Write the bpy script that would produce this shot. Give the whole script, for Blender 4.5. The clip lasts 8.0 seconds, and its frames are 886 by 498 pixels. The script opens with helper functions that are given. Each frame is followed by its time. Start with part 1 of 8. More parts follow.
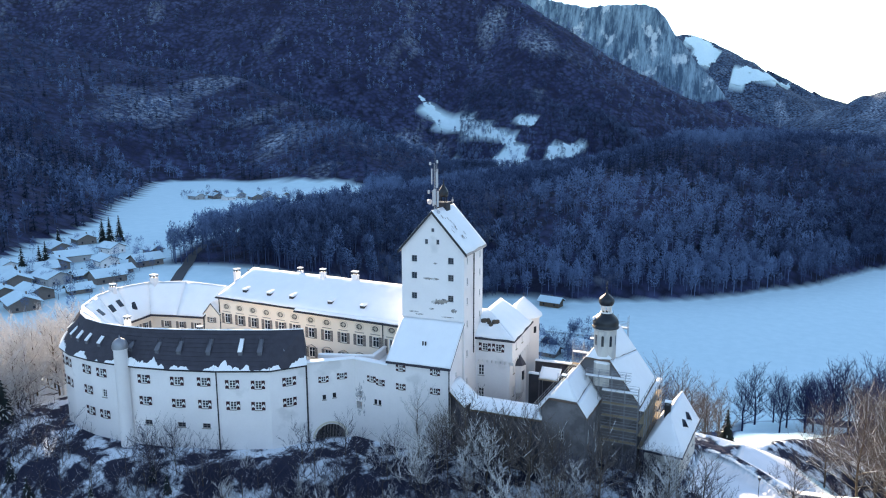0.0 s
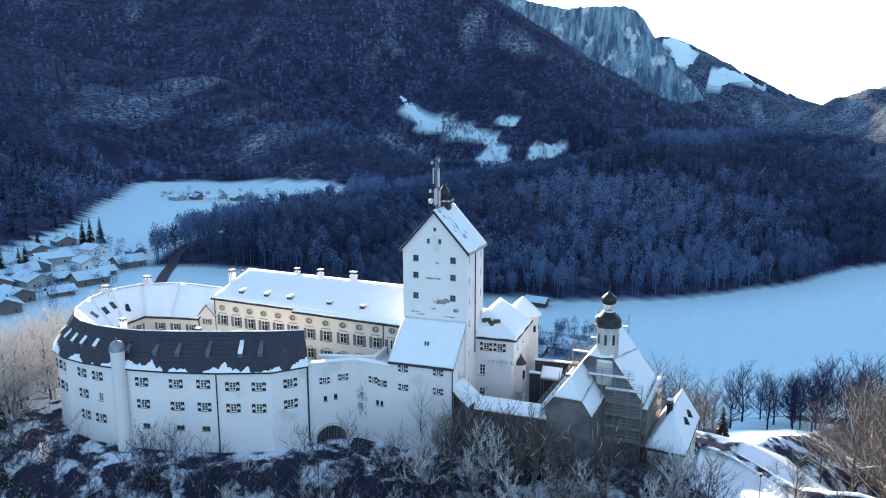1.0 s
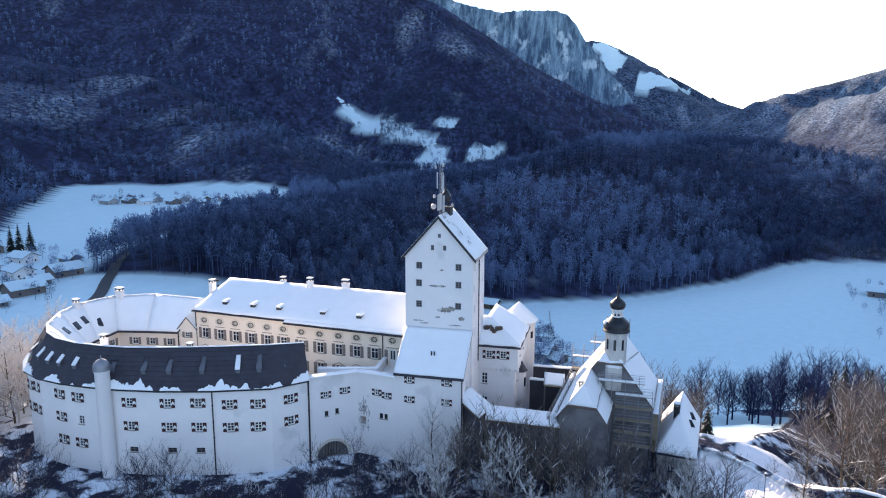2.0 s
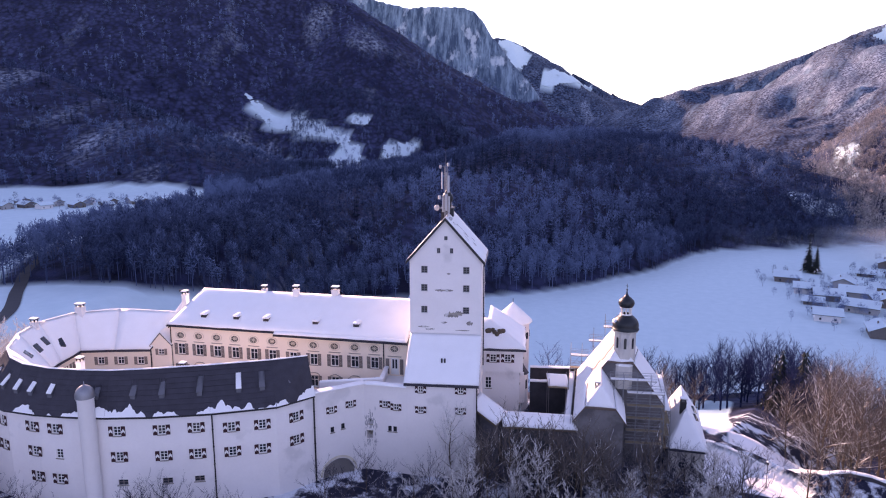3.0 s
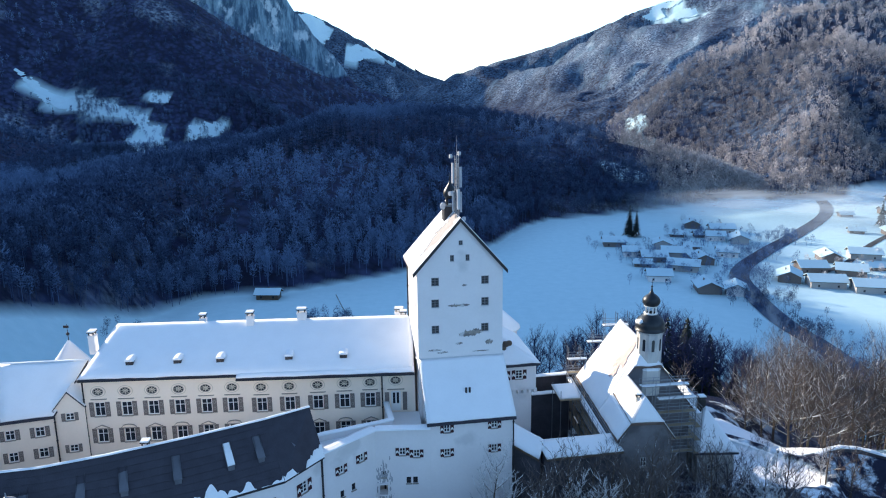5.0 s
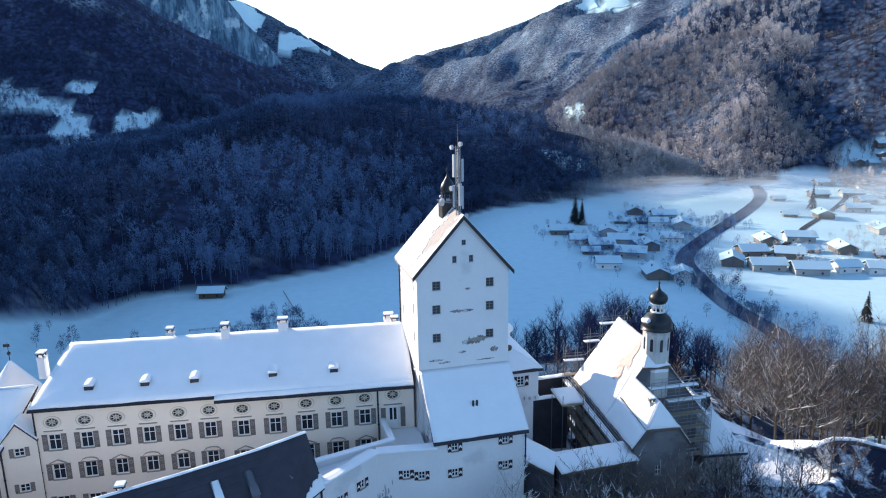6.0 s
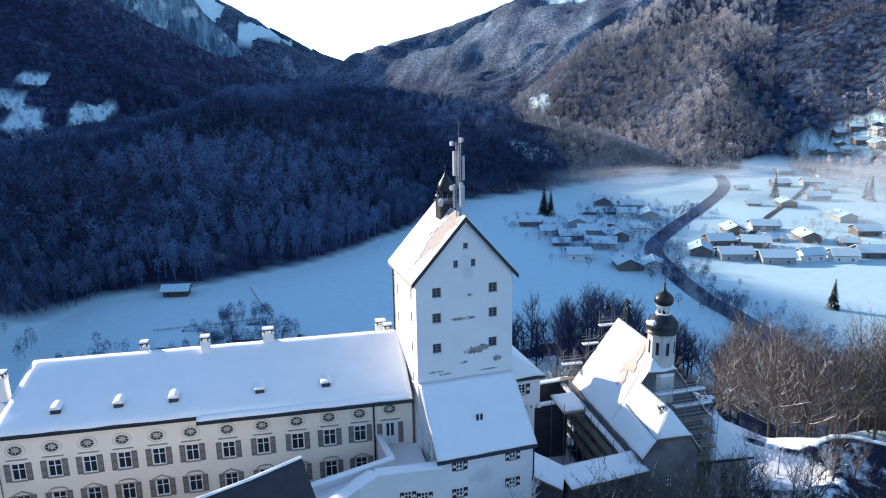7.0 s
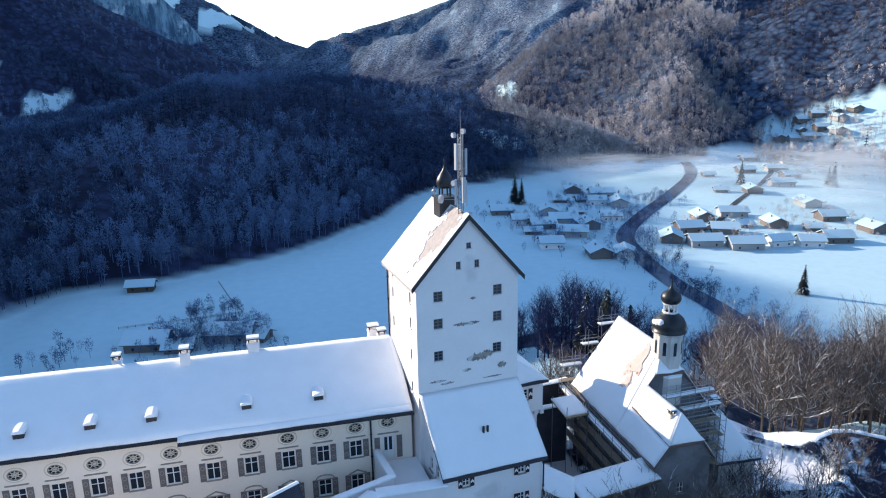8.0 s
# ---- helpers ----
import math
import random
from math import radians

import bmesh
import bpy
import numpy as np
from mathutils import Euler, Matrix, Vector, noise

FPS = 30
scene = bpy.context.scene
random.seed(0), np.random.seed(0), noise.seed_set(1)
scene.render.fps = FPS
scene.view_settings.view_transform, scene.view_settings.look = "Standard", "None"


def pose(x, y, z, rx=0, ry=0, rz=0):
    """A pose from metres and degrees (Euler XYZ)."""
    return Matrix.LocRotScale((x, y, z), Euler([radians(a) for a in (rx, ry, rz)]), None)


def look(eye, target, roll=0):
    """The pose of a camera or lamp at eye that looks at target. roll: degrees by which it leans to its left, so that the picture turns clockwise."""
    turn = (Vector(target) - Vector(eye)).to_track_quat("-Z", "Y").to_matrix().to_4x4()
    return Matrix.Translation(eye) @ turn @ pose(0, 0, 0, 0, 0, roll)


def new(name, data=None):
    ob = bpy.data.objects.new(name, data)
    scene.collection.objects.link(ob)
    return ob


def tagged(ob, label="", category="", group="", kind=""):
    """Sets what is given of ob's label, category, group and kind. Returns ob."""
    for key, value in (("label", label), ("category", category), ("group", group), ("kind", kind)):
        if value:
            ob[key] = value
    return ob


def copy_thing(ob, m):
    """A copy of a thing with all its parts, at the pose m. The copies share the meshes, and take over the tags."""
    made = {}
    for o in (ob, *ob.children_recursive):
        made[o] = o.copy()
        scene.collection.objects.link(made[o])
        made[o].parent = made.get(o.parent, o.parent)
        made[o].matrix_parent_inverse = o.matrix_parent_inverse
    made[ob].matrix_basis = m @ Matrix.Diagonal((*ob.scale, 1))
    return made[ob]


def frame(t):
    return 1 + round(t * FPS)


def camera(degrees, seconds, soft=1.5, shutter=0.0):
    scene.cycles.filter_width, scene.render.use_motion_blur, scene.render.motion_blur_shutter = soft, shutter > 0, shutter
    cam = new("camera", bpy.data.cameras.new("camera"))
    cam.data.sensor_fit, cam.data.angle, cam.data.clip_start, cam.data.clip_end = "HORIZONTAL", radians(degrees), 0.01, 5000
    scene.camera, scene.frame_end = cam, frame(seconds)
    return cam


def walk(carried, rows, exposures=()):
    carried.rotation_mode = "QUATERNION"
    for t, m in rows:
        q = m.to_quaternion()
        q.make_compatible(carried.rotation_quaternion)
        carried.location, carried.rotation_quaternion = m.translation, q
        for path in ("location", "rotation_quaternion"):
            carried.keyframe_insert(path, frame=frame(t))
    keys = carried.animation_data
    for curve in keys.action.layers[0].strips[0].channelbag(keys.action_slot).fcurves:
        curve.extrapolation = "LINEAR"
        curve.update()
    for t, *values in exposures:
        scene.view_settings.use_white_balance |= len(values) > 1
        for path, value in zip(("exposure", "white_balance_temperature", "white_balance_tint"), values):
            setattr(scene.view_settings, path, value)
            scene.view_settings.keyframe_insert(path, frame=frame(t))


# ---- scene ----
cam = camera(64.7, 8.0, soft=1.1)
METRES, EYE, TILT, LEAN, TURN = 88.0, 124.0, 0.0, 0.0, 26.8
ROWS = [
    (0.0, 0.0, 0.0, 0.0, -0.02, -10.18, 0.11),
    (0.5, -0.0143, 0.0017, -0.0009, -0.61, -10.2, 0.11),
    (1.0, -0.0386, 0.0055, -0.0031, -1.62, -10.12, 0.06),
    (1.5, -0.0943, 0.0184, -0.0017, -3.9, -10.04, -0.11),
    (3.0, -0.3147, 0.1288, 0.0022, -14.49, -10.28, 0.1),
    (3.5, -0.3845, 0.1928, 0.0057, -18.56, -10.76, 0.26),
    (4.0, -0.4437, 0.2703, 0.01, -22.56, -11.32, 0.32),
    (4.5, -0.4886, 0.3547, 0.0108, -26.43, -11.77, 0.57),
    (5.0, -0.5213, 0.443, 0.0086, -30.36, -12.27, 0.67),
    (6.5, -0.5403, 0.6041, 0.0035, -37.08, -13.55, 0.89),
    (7.0, -0.538, 0.6406, 0.0052, -38.45, -13.93, 0.9),
    (7.5, -0.5341, 0.6766, 0.004, -39.79, -14.46, 0.93),
    (8.0, -0.5275, 0.7142, 0.0037, -41.23, -14.92, 0.94),
]
EXPOSURES = [(0.0, 2.11, 8700, 10), (1.7, 1.94, 8100, 4), (2.6, 1.78, 9000, 52), (3.05, 1.74, 8900, 52), (3.35, 1.64, 7400, 4), (3.5, 1.6, 7300, -3), (4.5, 1.5, 6850, 4), (8.0, 1.33, 6850, 8)]
walk(cam, [(t, pose(0, 0, EYE, TILT, LEAN, TURN) @ pose(METRES * x, METRES * y, METRES * z, 90 + pitch, roll, yaw)) for t, x, y, z, yaw, pitch, roll in ROWS], EXPOSURES)

# ---- daylight: a low winter sun over the left-hand mountain, clear sky ----
SUN_AZ, SUN_EL = -46.0, 18.0            # degrees from +y (minus: towards -x), degrees up
SUN_DIR = Vector((math.sin(radians(SUN_AZ)) * math.cos(radians(SUN_EL)), math.cos(radians(SUN_AZ)) * math.cos(radians(SUN_EL)), math.sin(radians(SUN_EL))))
world = bpy.data.worlds.new("winter_sky")
scene.world = world
world.use_nodes = True
wn = world.node_tree.nodes
sky = wn.new("ShaderNodeTexSky")
sky.sky_type, sky.sun_disc = "NISHITA", False
sky.sun_elevation, sky.sun_rotation = radians(SUN_EL), radians(SUN_AZ)
sky.altitude, sky.air_density, sky.dust_density, sky.ozone_density = 1500, 1.0, 0.0, 3.0
wn["Background"].inputs["Strength"].default_value = 0.15
world.node_tree.links.new(sky.outputs[0], wn["Background"].inputs[0])
sun_lamp = new("sun", bpy.data.lights.new("sun", "SUN"))
sun_lamp.data.energy, sun_lamp.data.angle, sun_lamp.data.color = 3.1, radians(0.6), (1.0, 0.89, 0.78)
sun_lamp.matrix_world = look(SUN_DIR * 3000, (0, 0, 0))


# ---- materials ----
def material(name, base, rough=0.8, metal=0.0, var=0.12, scale=0.6, fine=12.0, bump=0.15, stain=None, stain_scale=0.15, stain_cut=0.62, stain_mix=0.6, spec=0.3, stretch=(1, 1, 1)):
    """A surface with grain at two sizes, relief, and patches of a second colour where given."""
    m = bpy.data.materials.new(name)
    m.use_nodes = True
    n, l = m.node_tree.nodes, m.node_tree.links
    b = n["Principled BSDF"]
    b.inputs["Roughness"].default_value, b.inputs["Metallic"].default_value = rough, metal
    b.inputs["Specular IOR Level"].default_value = spec
    geo = n.new("ShaderNodeNewGeometry")
    mp = n.new("ShaderNodeMapping")
    mp.inputs["Scale"].default_value = stretch
    l.new(geo.outputs["Position"], mp.inputs["Vector"])

    def noise_node(sc, det):
        t = n.new("ShaderNodeTexNoise")
        t.inputs["Scale"].default_value, t.inputs["Detail"].default_value = sc, det
        l.new(mp.outputs[0], t.inputs["Vector"])
        return t
    big, small = noise_node(scale, 4), noise_node(fine, 3)
    mixn = n.new("ShaderNodeMath")
    mixn.operation = "MULTIPLY_ADD"
    l.new(small.outputs[0], mixn.inputs[0])
    mixn.inputs[1].default_value = 0.5
    l.new(big.outputs[0], mixn.inputs[2])
    ramp = n.new("ShaderNodeMapRange")
    ramp.inputs[1].default_value, ramp.inputs[2].default_value = 0.35, 1.15
    ramp.inputs[3].default_value, ramp.inputs[4].default_value = 1 - var, 1 + var * 0.6
    l.new(mixn.outputs[0], ramp.inputs[0])
    col = n.new("ShaderNodeVectorMath")
    col.operation = "SCALE"
    col.inputs[0].default_value = base
    l.new(ramp.outputs[0], col.inputs["Scale"])
    out = col.outputs[0]
    if stain:
        st = noise_node(stain_scale, 6)
        cut = n.new("ShaderNodeMapRange")
        cut.inputs[1].default_value, cut.inputs[2].default_value = stain_cut, stain_cut + 0.08
        cut.inputs[4].default_value = stain_mix
        l.new(st.outputs[0], cut.inputs[0])
        mx = n.new("ShaderNodeMix")
        mx.data_type = "RGBA"
        l.new(cut.outputs[0], mx.inputs[0])
        l.new(out, mx.inputs[6])
        mx.inputs[7].default_value = (*stain, 1)
        out = mx.outputs[2]
    l.new(out, b.inputs["Base Color"])
    if bump:
        bp = n.new("ShaderNodeBump")
        bp.inputs["Strength"].default_value, bp.inputs["Distance"].default_value = bump, 0.1
        l.new(mixn.outputs[0], bp.inputs["Height"])
        l.new(bp.outputs[0], b.inputs["Normal"])
    return m


M = {
    "white": material("white_plaster", (0.82, 0.775, 0.755), 0.9, var=0.07, scale=0.25, fine=3.0, bump=0.2, stain=(0.45, 0.44, 0.43), stain_scale=0.22, stain_cut=0.64, stain_mix=0.35),
    "cream": material("cream_plaster", (0.93, 0.79, 0.65), 0.9, var=0.07, scale=0.3, fine=4.0, bump=0.15),
    "trim": material("pale_trim", (0.66, 0.58, 0.46), 0.85, var=0.08),
    "snow": material("snow", (0.875, 0.882, 0.88), 0.75, var=0.05, scale=0.5, fine=5.0, bump=0.3, spec=0.2),
    "slate": material("dark_roof", (0.05, 0.048, 0.062), 0.7, var=0.35, scale=0.8, fine=9.0, bump=0.4),
    "tile": material("brown_roof_tile", (0.16, 0.11, 0.09), 0.85, var=0.3, scale=2.0, fine=14.0, bump=0.5),
    "copper": material("dark_patinated_metal", (0.014, 0.018, 0.023), 0.38, 0.15, var=0.4, scale=1.0, spec=0.5),
    "metal": material("dark_metal", (0.05, 0.05, 0.055), 0.5, 0.6, var=0.2),
    "steel": material("galvanised_steel", (0.30, 0.31, 0.33), 0.5, 0.7, var=0.2),
    "panel": material("pale_panel", (0.46, 0.47, 0.49), 0.5, var=0.05),
    "frame": material("white_window_frame", (0.78, 0.77, 0.74), 0.6, var=0.05),
    "stone": material("window_stone", (0.33, 0.29, 0.25), 0.85, var=0.2, scale=2.0),
    "red": material("dark_red_shutter", (0.055, 0.016, 0.02), 0.7, var=0.15),
    "shutter": material("brown_grey_shutter", (0.20, 0.165, 0.15), 0.75, var=0.3, scale=3.0),
    "wood": material("weathered_timber", (0.12, 0.085, 0.06), 0.85, var=0.3, scale=2.0, stretch=(1, 1, 4)),
    "timber": material("pale_weathered_timber", (0.20, 0.165, 0.15), 0.85, var=0.3, scale=2.0),
    "plank": material("scaffold_plank", (0.35, 0.27, 0.18), 0.85, var=0.2),
    "frost": material("hoar_frosted_twigs", (0.62, 0.60, 0.59), 0.9, var=0.25, scale=0.4),
    "masonry": material("dark_old_masonry", (0.075, 0.072, 0.085), 0.9, var=0.4, scale=0.8, fine=5.0, bump=0.6),
    "bark": material("bark", (0.10, 0.075, 0.058), 0.9, var=0.3, scale=1.5),
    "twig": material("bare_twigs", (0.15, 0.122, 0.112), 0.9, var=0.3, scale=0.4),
    # chapel walls: render darkened in its colour for the shade they stand in
    "shaded_render": material("weathered_render_shade_dark", (0.20, 0.19, 0.195), 0.9, var=0.3, scale=0.4, fine=3.0, bump=0.3, stain=(0.10, 0.095, 0.10), stain_scale=0.3, stain_cut=0.5, stain_mix=0.7),
    # snow darkened and blued in its colour for the mountain's shade
    "valley_shade_snow": material("valley_snow_shade_blue", (0.52, 0.69, 0.75), 0.8, var=0.1, scale=0.1, fine=1.0, bump=0.3, spec=0.2),
    "dormer": material("dormer_sheet_metal", (0.13, 0.135, 0.155), 0.6, var=0.3, scale=1.0),
    "village_wall": material("village_plaster", (0.42, 0.40, 0.39), 0.9, var=0.15, scale=0.1),
    "tower_plaster": material("weathered_tower_plaster", (0.60, 0.565, 0.52), 0.9, var=0.15, scale=0.5, fine=4.0, bump=0.2, stain=(0.36, 0.35, 0.35), stain_scale=0.6, stain_cut=0.5, stain_mix=0.6, stretch=(1, 1, 0.3)),
    "frosted_tile": material("frosted_roof_tile", (0.46, 0.40, 0.37), 0.85, var=0.3, scale=2.0, fine=14.0, bump=0.5),
    "scrub": material("dark_scrub_twigs", (0.042, 0.042, 0.072), 0.9, var=0.45, scale=0.3),
    "fir": material("fir_needles", (0.014, 0.022, 0.021), 0.9, var=0.4, scale=0.3, bump=0),
    "asphalt": material("asphalt", (0.06, 0.06, 0.065), 0.85, var=0.2, scale=0.3),
    "house": material("house_plaster", (0.62, 0.58, 0.52), 0.9, var=0.08),
    "water": material("dark_stream_water", (0.014, 0.045, 0.11), 0.12, var=0.3, scale=0.1, bump=0.02, spec=0.08),
    "old_tile": material("thinly_snowed_tiles", (0.60, 0.45, 0.40), 0.85, var=0.25, scale=1.5, fine=9.0, bump=0.5),
    "smear": material("dark_worn_plaster", (0.24, 0.215, 0.20), 0.9, var=0.5, scale=1.5, fine=9.0, stain=(0.62, 0.60, 0.58), stain_scale=1.1, stain_cut=0.5, stain_mix=0.9),
    "stain": material("grey_damp_plaster", (0.40, 0.40, 0.41), 0.9, var=0.3, scale=1.2, fine=6.0),
}
def wood_material(name, dark, pale):
    """Far woods: each tree keeps its own tone between two."""
    m = bpy.data.materials.new(name)
    m.use_nodes = True
    n, l = m.node_tree.nodes, m.node_tree.links
    b = n["Principled BSDF"]
    b.inputs["Roughness"].default_value, b.inputs["Specular IOR Level"].default_value = 0.95, 0.05
    at = n.new("ShaderNodeAttribute")
    at.attribute_name = "tone"
    geo = n.new("ShaderNodeNewGeometry")
    mixf = n.new("ShaderNodeMath")
    mixf.operation = "MULTIPLY_ADD"
    l.new(geo.outputs["Random Per Island"], mixf.inputs[0])
    mixf.inputs[1].default_value = 0.35
    l.new(at.outputs["Fac"], mixf.inputs[2])
    mx = n.new("ShaderNodeMix")
    mx.data_type = "RGBA"
    l.new(mixf.outputs[0], mx.inputs[0])
    mx.inputs[6].default_value, mx.inputs[7].default_value = (*dark, 1), (*pale, 1)
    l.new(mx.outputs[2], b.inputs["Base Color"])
    return m


# navy woods hold blue shade and haze in their colour, brown and frosted ones sunlight
M["far_twig"] = wood_material("far_wood_blue_shade", (0.012, 0.021, 0.06), (0.135, 0.215, 0.35))
M["dark_wood"] = wood_material("dark_wood_blue_shade", (0.010, 0.015, 0.048), (0.05, 0.066, 0.15))
M["pale_wood"] = wood_material("frosted_sunlit_far_wood", (0.15, 0.145, 0.16), (0.66, 0.60, 0.58))
M["sunny_wood"] = wood_material("sunlit_brown_far_wood", (0.075, 0.068, 0.085), (0.27, 0.235, 0.24))
M["far_fir"] = wood_material("far_fir_blue_shade", (0.010, 0.019, 0.038), (0.042, 0.06, 0.10))
glass = bpy.data.materials.new("window_glass")
glass.use_nodes = True
gb = glass.node_tree.nodes["Principled BSDF"]
gb.inputs["Base Color"].default_value, gb.inputs["Roughness"].default_value, gb.inputs["IOR"].default_value = (0.02, 0.025, 0.035, 1), 0.06, 1.5
M["glass"] = glass


# ---- mesh helpers ----
class Shape:
    """Gathers faces, each with a material slot, into one mesh."""

    def __init__(self):
        self.v, self.f, self.m = [], [], []

    def face(self, pts, mat=0):
        i = len(self.v)
        self.v += [tuple(p) for p in pts]
        self.f.append(tuple(range(i, i + len(pts))))
        self.m.append(mat)

    def box(self, x0, y0, z0, x1, y1, z1, mat=0, m=None):
        c = [Vector((x, y, z)) for z in (z0, z1) for y in (y0, y1) for x in (x0, x1)]
        if m is not None:
            c = [m @ p for p in c]
        i = len(self.v)
        self.v += [tuple(p) for p in c]
        for q in ((0, 2, 3, 1), (4, 5, 7, 6), (0, 1, 5, 4), (2, 6, 7, 3), (0, 4, 6, 2), (1, 3, 7, 5)):
            self.f.append(tuple(i + k for k in q))
            self.m.append(mat)

    def prism(self, foot, z0, z1, mat=0, top=None):
        """foot: the outline, anticlockwise; z0, z1: heights."""
        n = len(foot)
        for a in range(n):
            p, q = foot[a], foot[(a + 1) % n]
            self.face([(p[0], p[1], z0), (q[0], q[1], z0), (q[0], q[1], z1), (p[0], p[1], z1)], mat)
        self.face([(p[0], p[1], z1) for p in foot], mat if top is None else top)
        self.face([(p[0], p[1], z0) for p in reversed(foot)], mat)

    def tube(self, p, q, r0, r1=None, sides=6, mat=0):
        p, q = Vector(p), Vector(q)
        r1 = r0 if r1 is None else r1
        d = (q - p)
        if d.length < 1e-6:
            return
        a = d.normalized().orthogonal().normalized()
        b = d.normalized().cross(a)
        i = len(self.v)
        for k in range(sides):
            w = a * math.cos(2 * math.pi * k / sides) + b * math.sin(2 * math.pi * k / sides)
            self.v += [tuple(p + w * r0), tuple(q + w * r1)]
        for k in range(sides):
            j = (k + 1) % sides
            self.f.append((i + 2 * k, i + 2 * j, i + 2 * j + 1, i + 2 * k + 1))
            self.m.append(mat)
        self.f += [tuple(i + 2 * k for k in reversed(range(sides))), tuple(i + 2 * k + 1 for k in range(sides))]
        self.m += [mat, mat]

    def lathe(self, centre, profile, sides=20, mat=0, turn=0.0):
        """profile: (radius, height) from the foot up."""
        i = len(self.v)
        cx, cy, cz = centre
        for r, z in profile:
            for k in range(sides):
                w = turn + 2 * math.pi * k / sides
                self.v.append((cx + r * math.cos(w), cy + r * math.sin(w), cz + z))
        for s in range(len(profile) - 1):
            for k in range(sides):
                j = (k + 1) % sides
                self.f.append((i + s * sides + k, i + s * sides + j, i + (s + 1) * sides + j, i + (s + 1) * sides + k))
                self.m.append(mat)

    def mesh(self, name, mats, smooth=False):
        me = bpy.data.meshes.new(name)
        me.from_pydata(self.v, [], self.f)
        for mt in mats:
            me.materials.append(mt)
        me.polygons.foreach_set("material_index", self.m)
        if smooth:
            me.polygons.foreach_set("use_smooth", [True] * len(self.f))
        me.update()
        return me


ORIGIN = {}


def thing(name, at, label, category, group=""):
    """An Empty at the thing's base; its parts are given in the place's own axes."""
    ob = new(name)
    ob.location = at
    ORIGIN[ob] = Vector(at)
    return tagged(ob, label, category, group)


def part(name, shape, mats, parent, label="", smooth=False):
    """One mesh under a thing or a part, from a shape in the place's axes."""
    o = ORIGIN[parent]
    shape.v = [(x - o.x, y - o.y, z - o.z) for x, y, z in shape.v]
    ob = new(name, shape.mesh(name, [M[k] for k in mats], smooth))
    ob.parent = parent
    ORIGIN[ob] = o
    if label:
        ob["label"] = label
    return ob


def piece(name, me, parent, m=None, label=""):
    """One more object on a shared mesh under a thing; m is in the place's axes. With no m: in its parent's own axes."""
    ob = new(name, me)
    ob.parent = parent
    ob.matrix_basis = Matrix() if m is None else Matrix.Translation(-ORIGIN[parent]) @ m
    if label:
        ob["label"] = label
    return ob


def flat_wall(s, p, q, z0, z1, holes, thick=0.6, mat=0, tops=None):
    """A wall from p to q (outer face to the right of the way), with holes (u0, u1, v0, v1) through it. tops: (u, z) of an uneven top edge."""
    p, q = Vector((*p, 0)), Vector((*q, 0))
    d = q - p
    length = d.length
    d.normalize()
    inward = Vector((-d.y, d.x, 0)) * thick

    def at(u, z, back):
        w = p + d * u + (inward if back else Vector())
        return (w.x, w.y, z)
    tops = tops or [(0, z1), (length, z1)]

    def crown(u):
        for (ua, za), (ub, zb) in zip(tops, tops[1:]):
            if ua - 1e-6 <= u <= ub + 1e-6:
                return za + (zb - za) * (u - ua) / max(ub - ua, 1e-6)
        return tops[-1][1]
    z1 = max(t[1] for t in tops)
    vs = sorted({z0, z1, *[h[2] for h in holes], *[h[3] for h in holes]})
    cross = [ua + (ub - ua) * (v - za) / (zb - za) for (ua, za), (ub, zb) in zip(tops, tops[1:]) for v in vs if abs(zb - za) > 1e-6 and min(za, zb) < v < max(za, zb)]
    us = sorted({0.0, length, *[h[0] for h in holes], *[h[1] for h in holes], *[t[0] for t in tops if 0 <= t[0] <= length], *cross})
    for a, b in zip(us, us[1:]):
        if b - a < 1e-6:
            continue
        ca, cb = crown(a), crown(b)
        for c, e in zip(vs, vs[1:]):
            uc, vc = (a + b) / 2, (c + e) / 2
            if any(h[0] < uc < h[1] and h[2] < vc < h[3] for h in holes) or c >= max(ca, cb) - 1e-6:
                continue
            ea, eb, la, lb = min(e, ca), min(e, cb), min(c, ca), min(c, cb)
            ring = [(a, la), (b, lb), (b, eb), (a, ea)]
            if ea - la < 1e-6:
                ring = ring[:3]
            elif eb - lb < 1e-6:
                ring = [ring[0], ring[1], ring[3]]
            s.face([at(u, v, 0) for u, v in ring], mat)
            s.face([at(u, v, 1) for u, v in reversed(ring)], mat)
        s.face([at(a, ca, 0), at(b, cb, 0), at(b, cb, 1), at(a, ca, 1)], mat)
    for h in holes:
        ring = [(h[0], h[2]), (h[1], h[2]), (h[1], h[3]), (h[0], h[3])]
        for k in range(4):
            (ua, va), (ub, vb) = ring[k], ring[(k + 1) % 4]
            s.face([at(ub, vb, 0), at(ua, va, 0), at(ua, va, 1), at(ub, vb, 1)], mat)
    e_ = 0.005
    s.face([at(e_, z0, 1), at(0, z0, 0), at(0, crown(0), 0), at(e_, crown(0), 1)], mat)
    s.face([at(length, z0, 0), at(length - e_, z0, 1), at(length - e_, crown(length), 1), at(length, crown(length), 0)], mat)


def wall_pose(p, q, u, z):
    """The pose of a piece on the wall from p to q: x along the wall, y into it."""
    a = math.atan2(q[1] - p[1], q[0] - p[0])
    return Matrix.Translation((p[0] + math.cos(a) * u, p[1] + math.sin(a) * u, z)) @ Matrix.Rotation(a, 4, "Z")


def slab(s, ring, thick, mat=0):
    """A flat sheet over ring (anticlockwise from above), hanging thick below it."""
    low = [(x, y, z - thick) for x, y, z in ring]
    s.face(ring, mat)
    s.face(list(reversed(low)), mat)
    n = len(ring)
    for i in range(n):
        j = (i + 1) % n
        s.face([low[i], low[j], ring[j], ring[i]], mat)


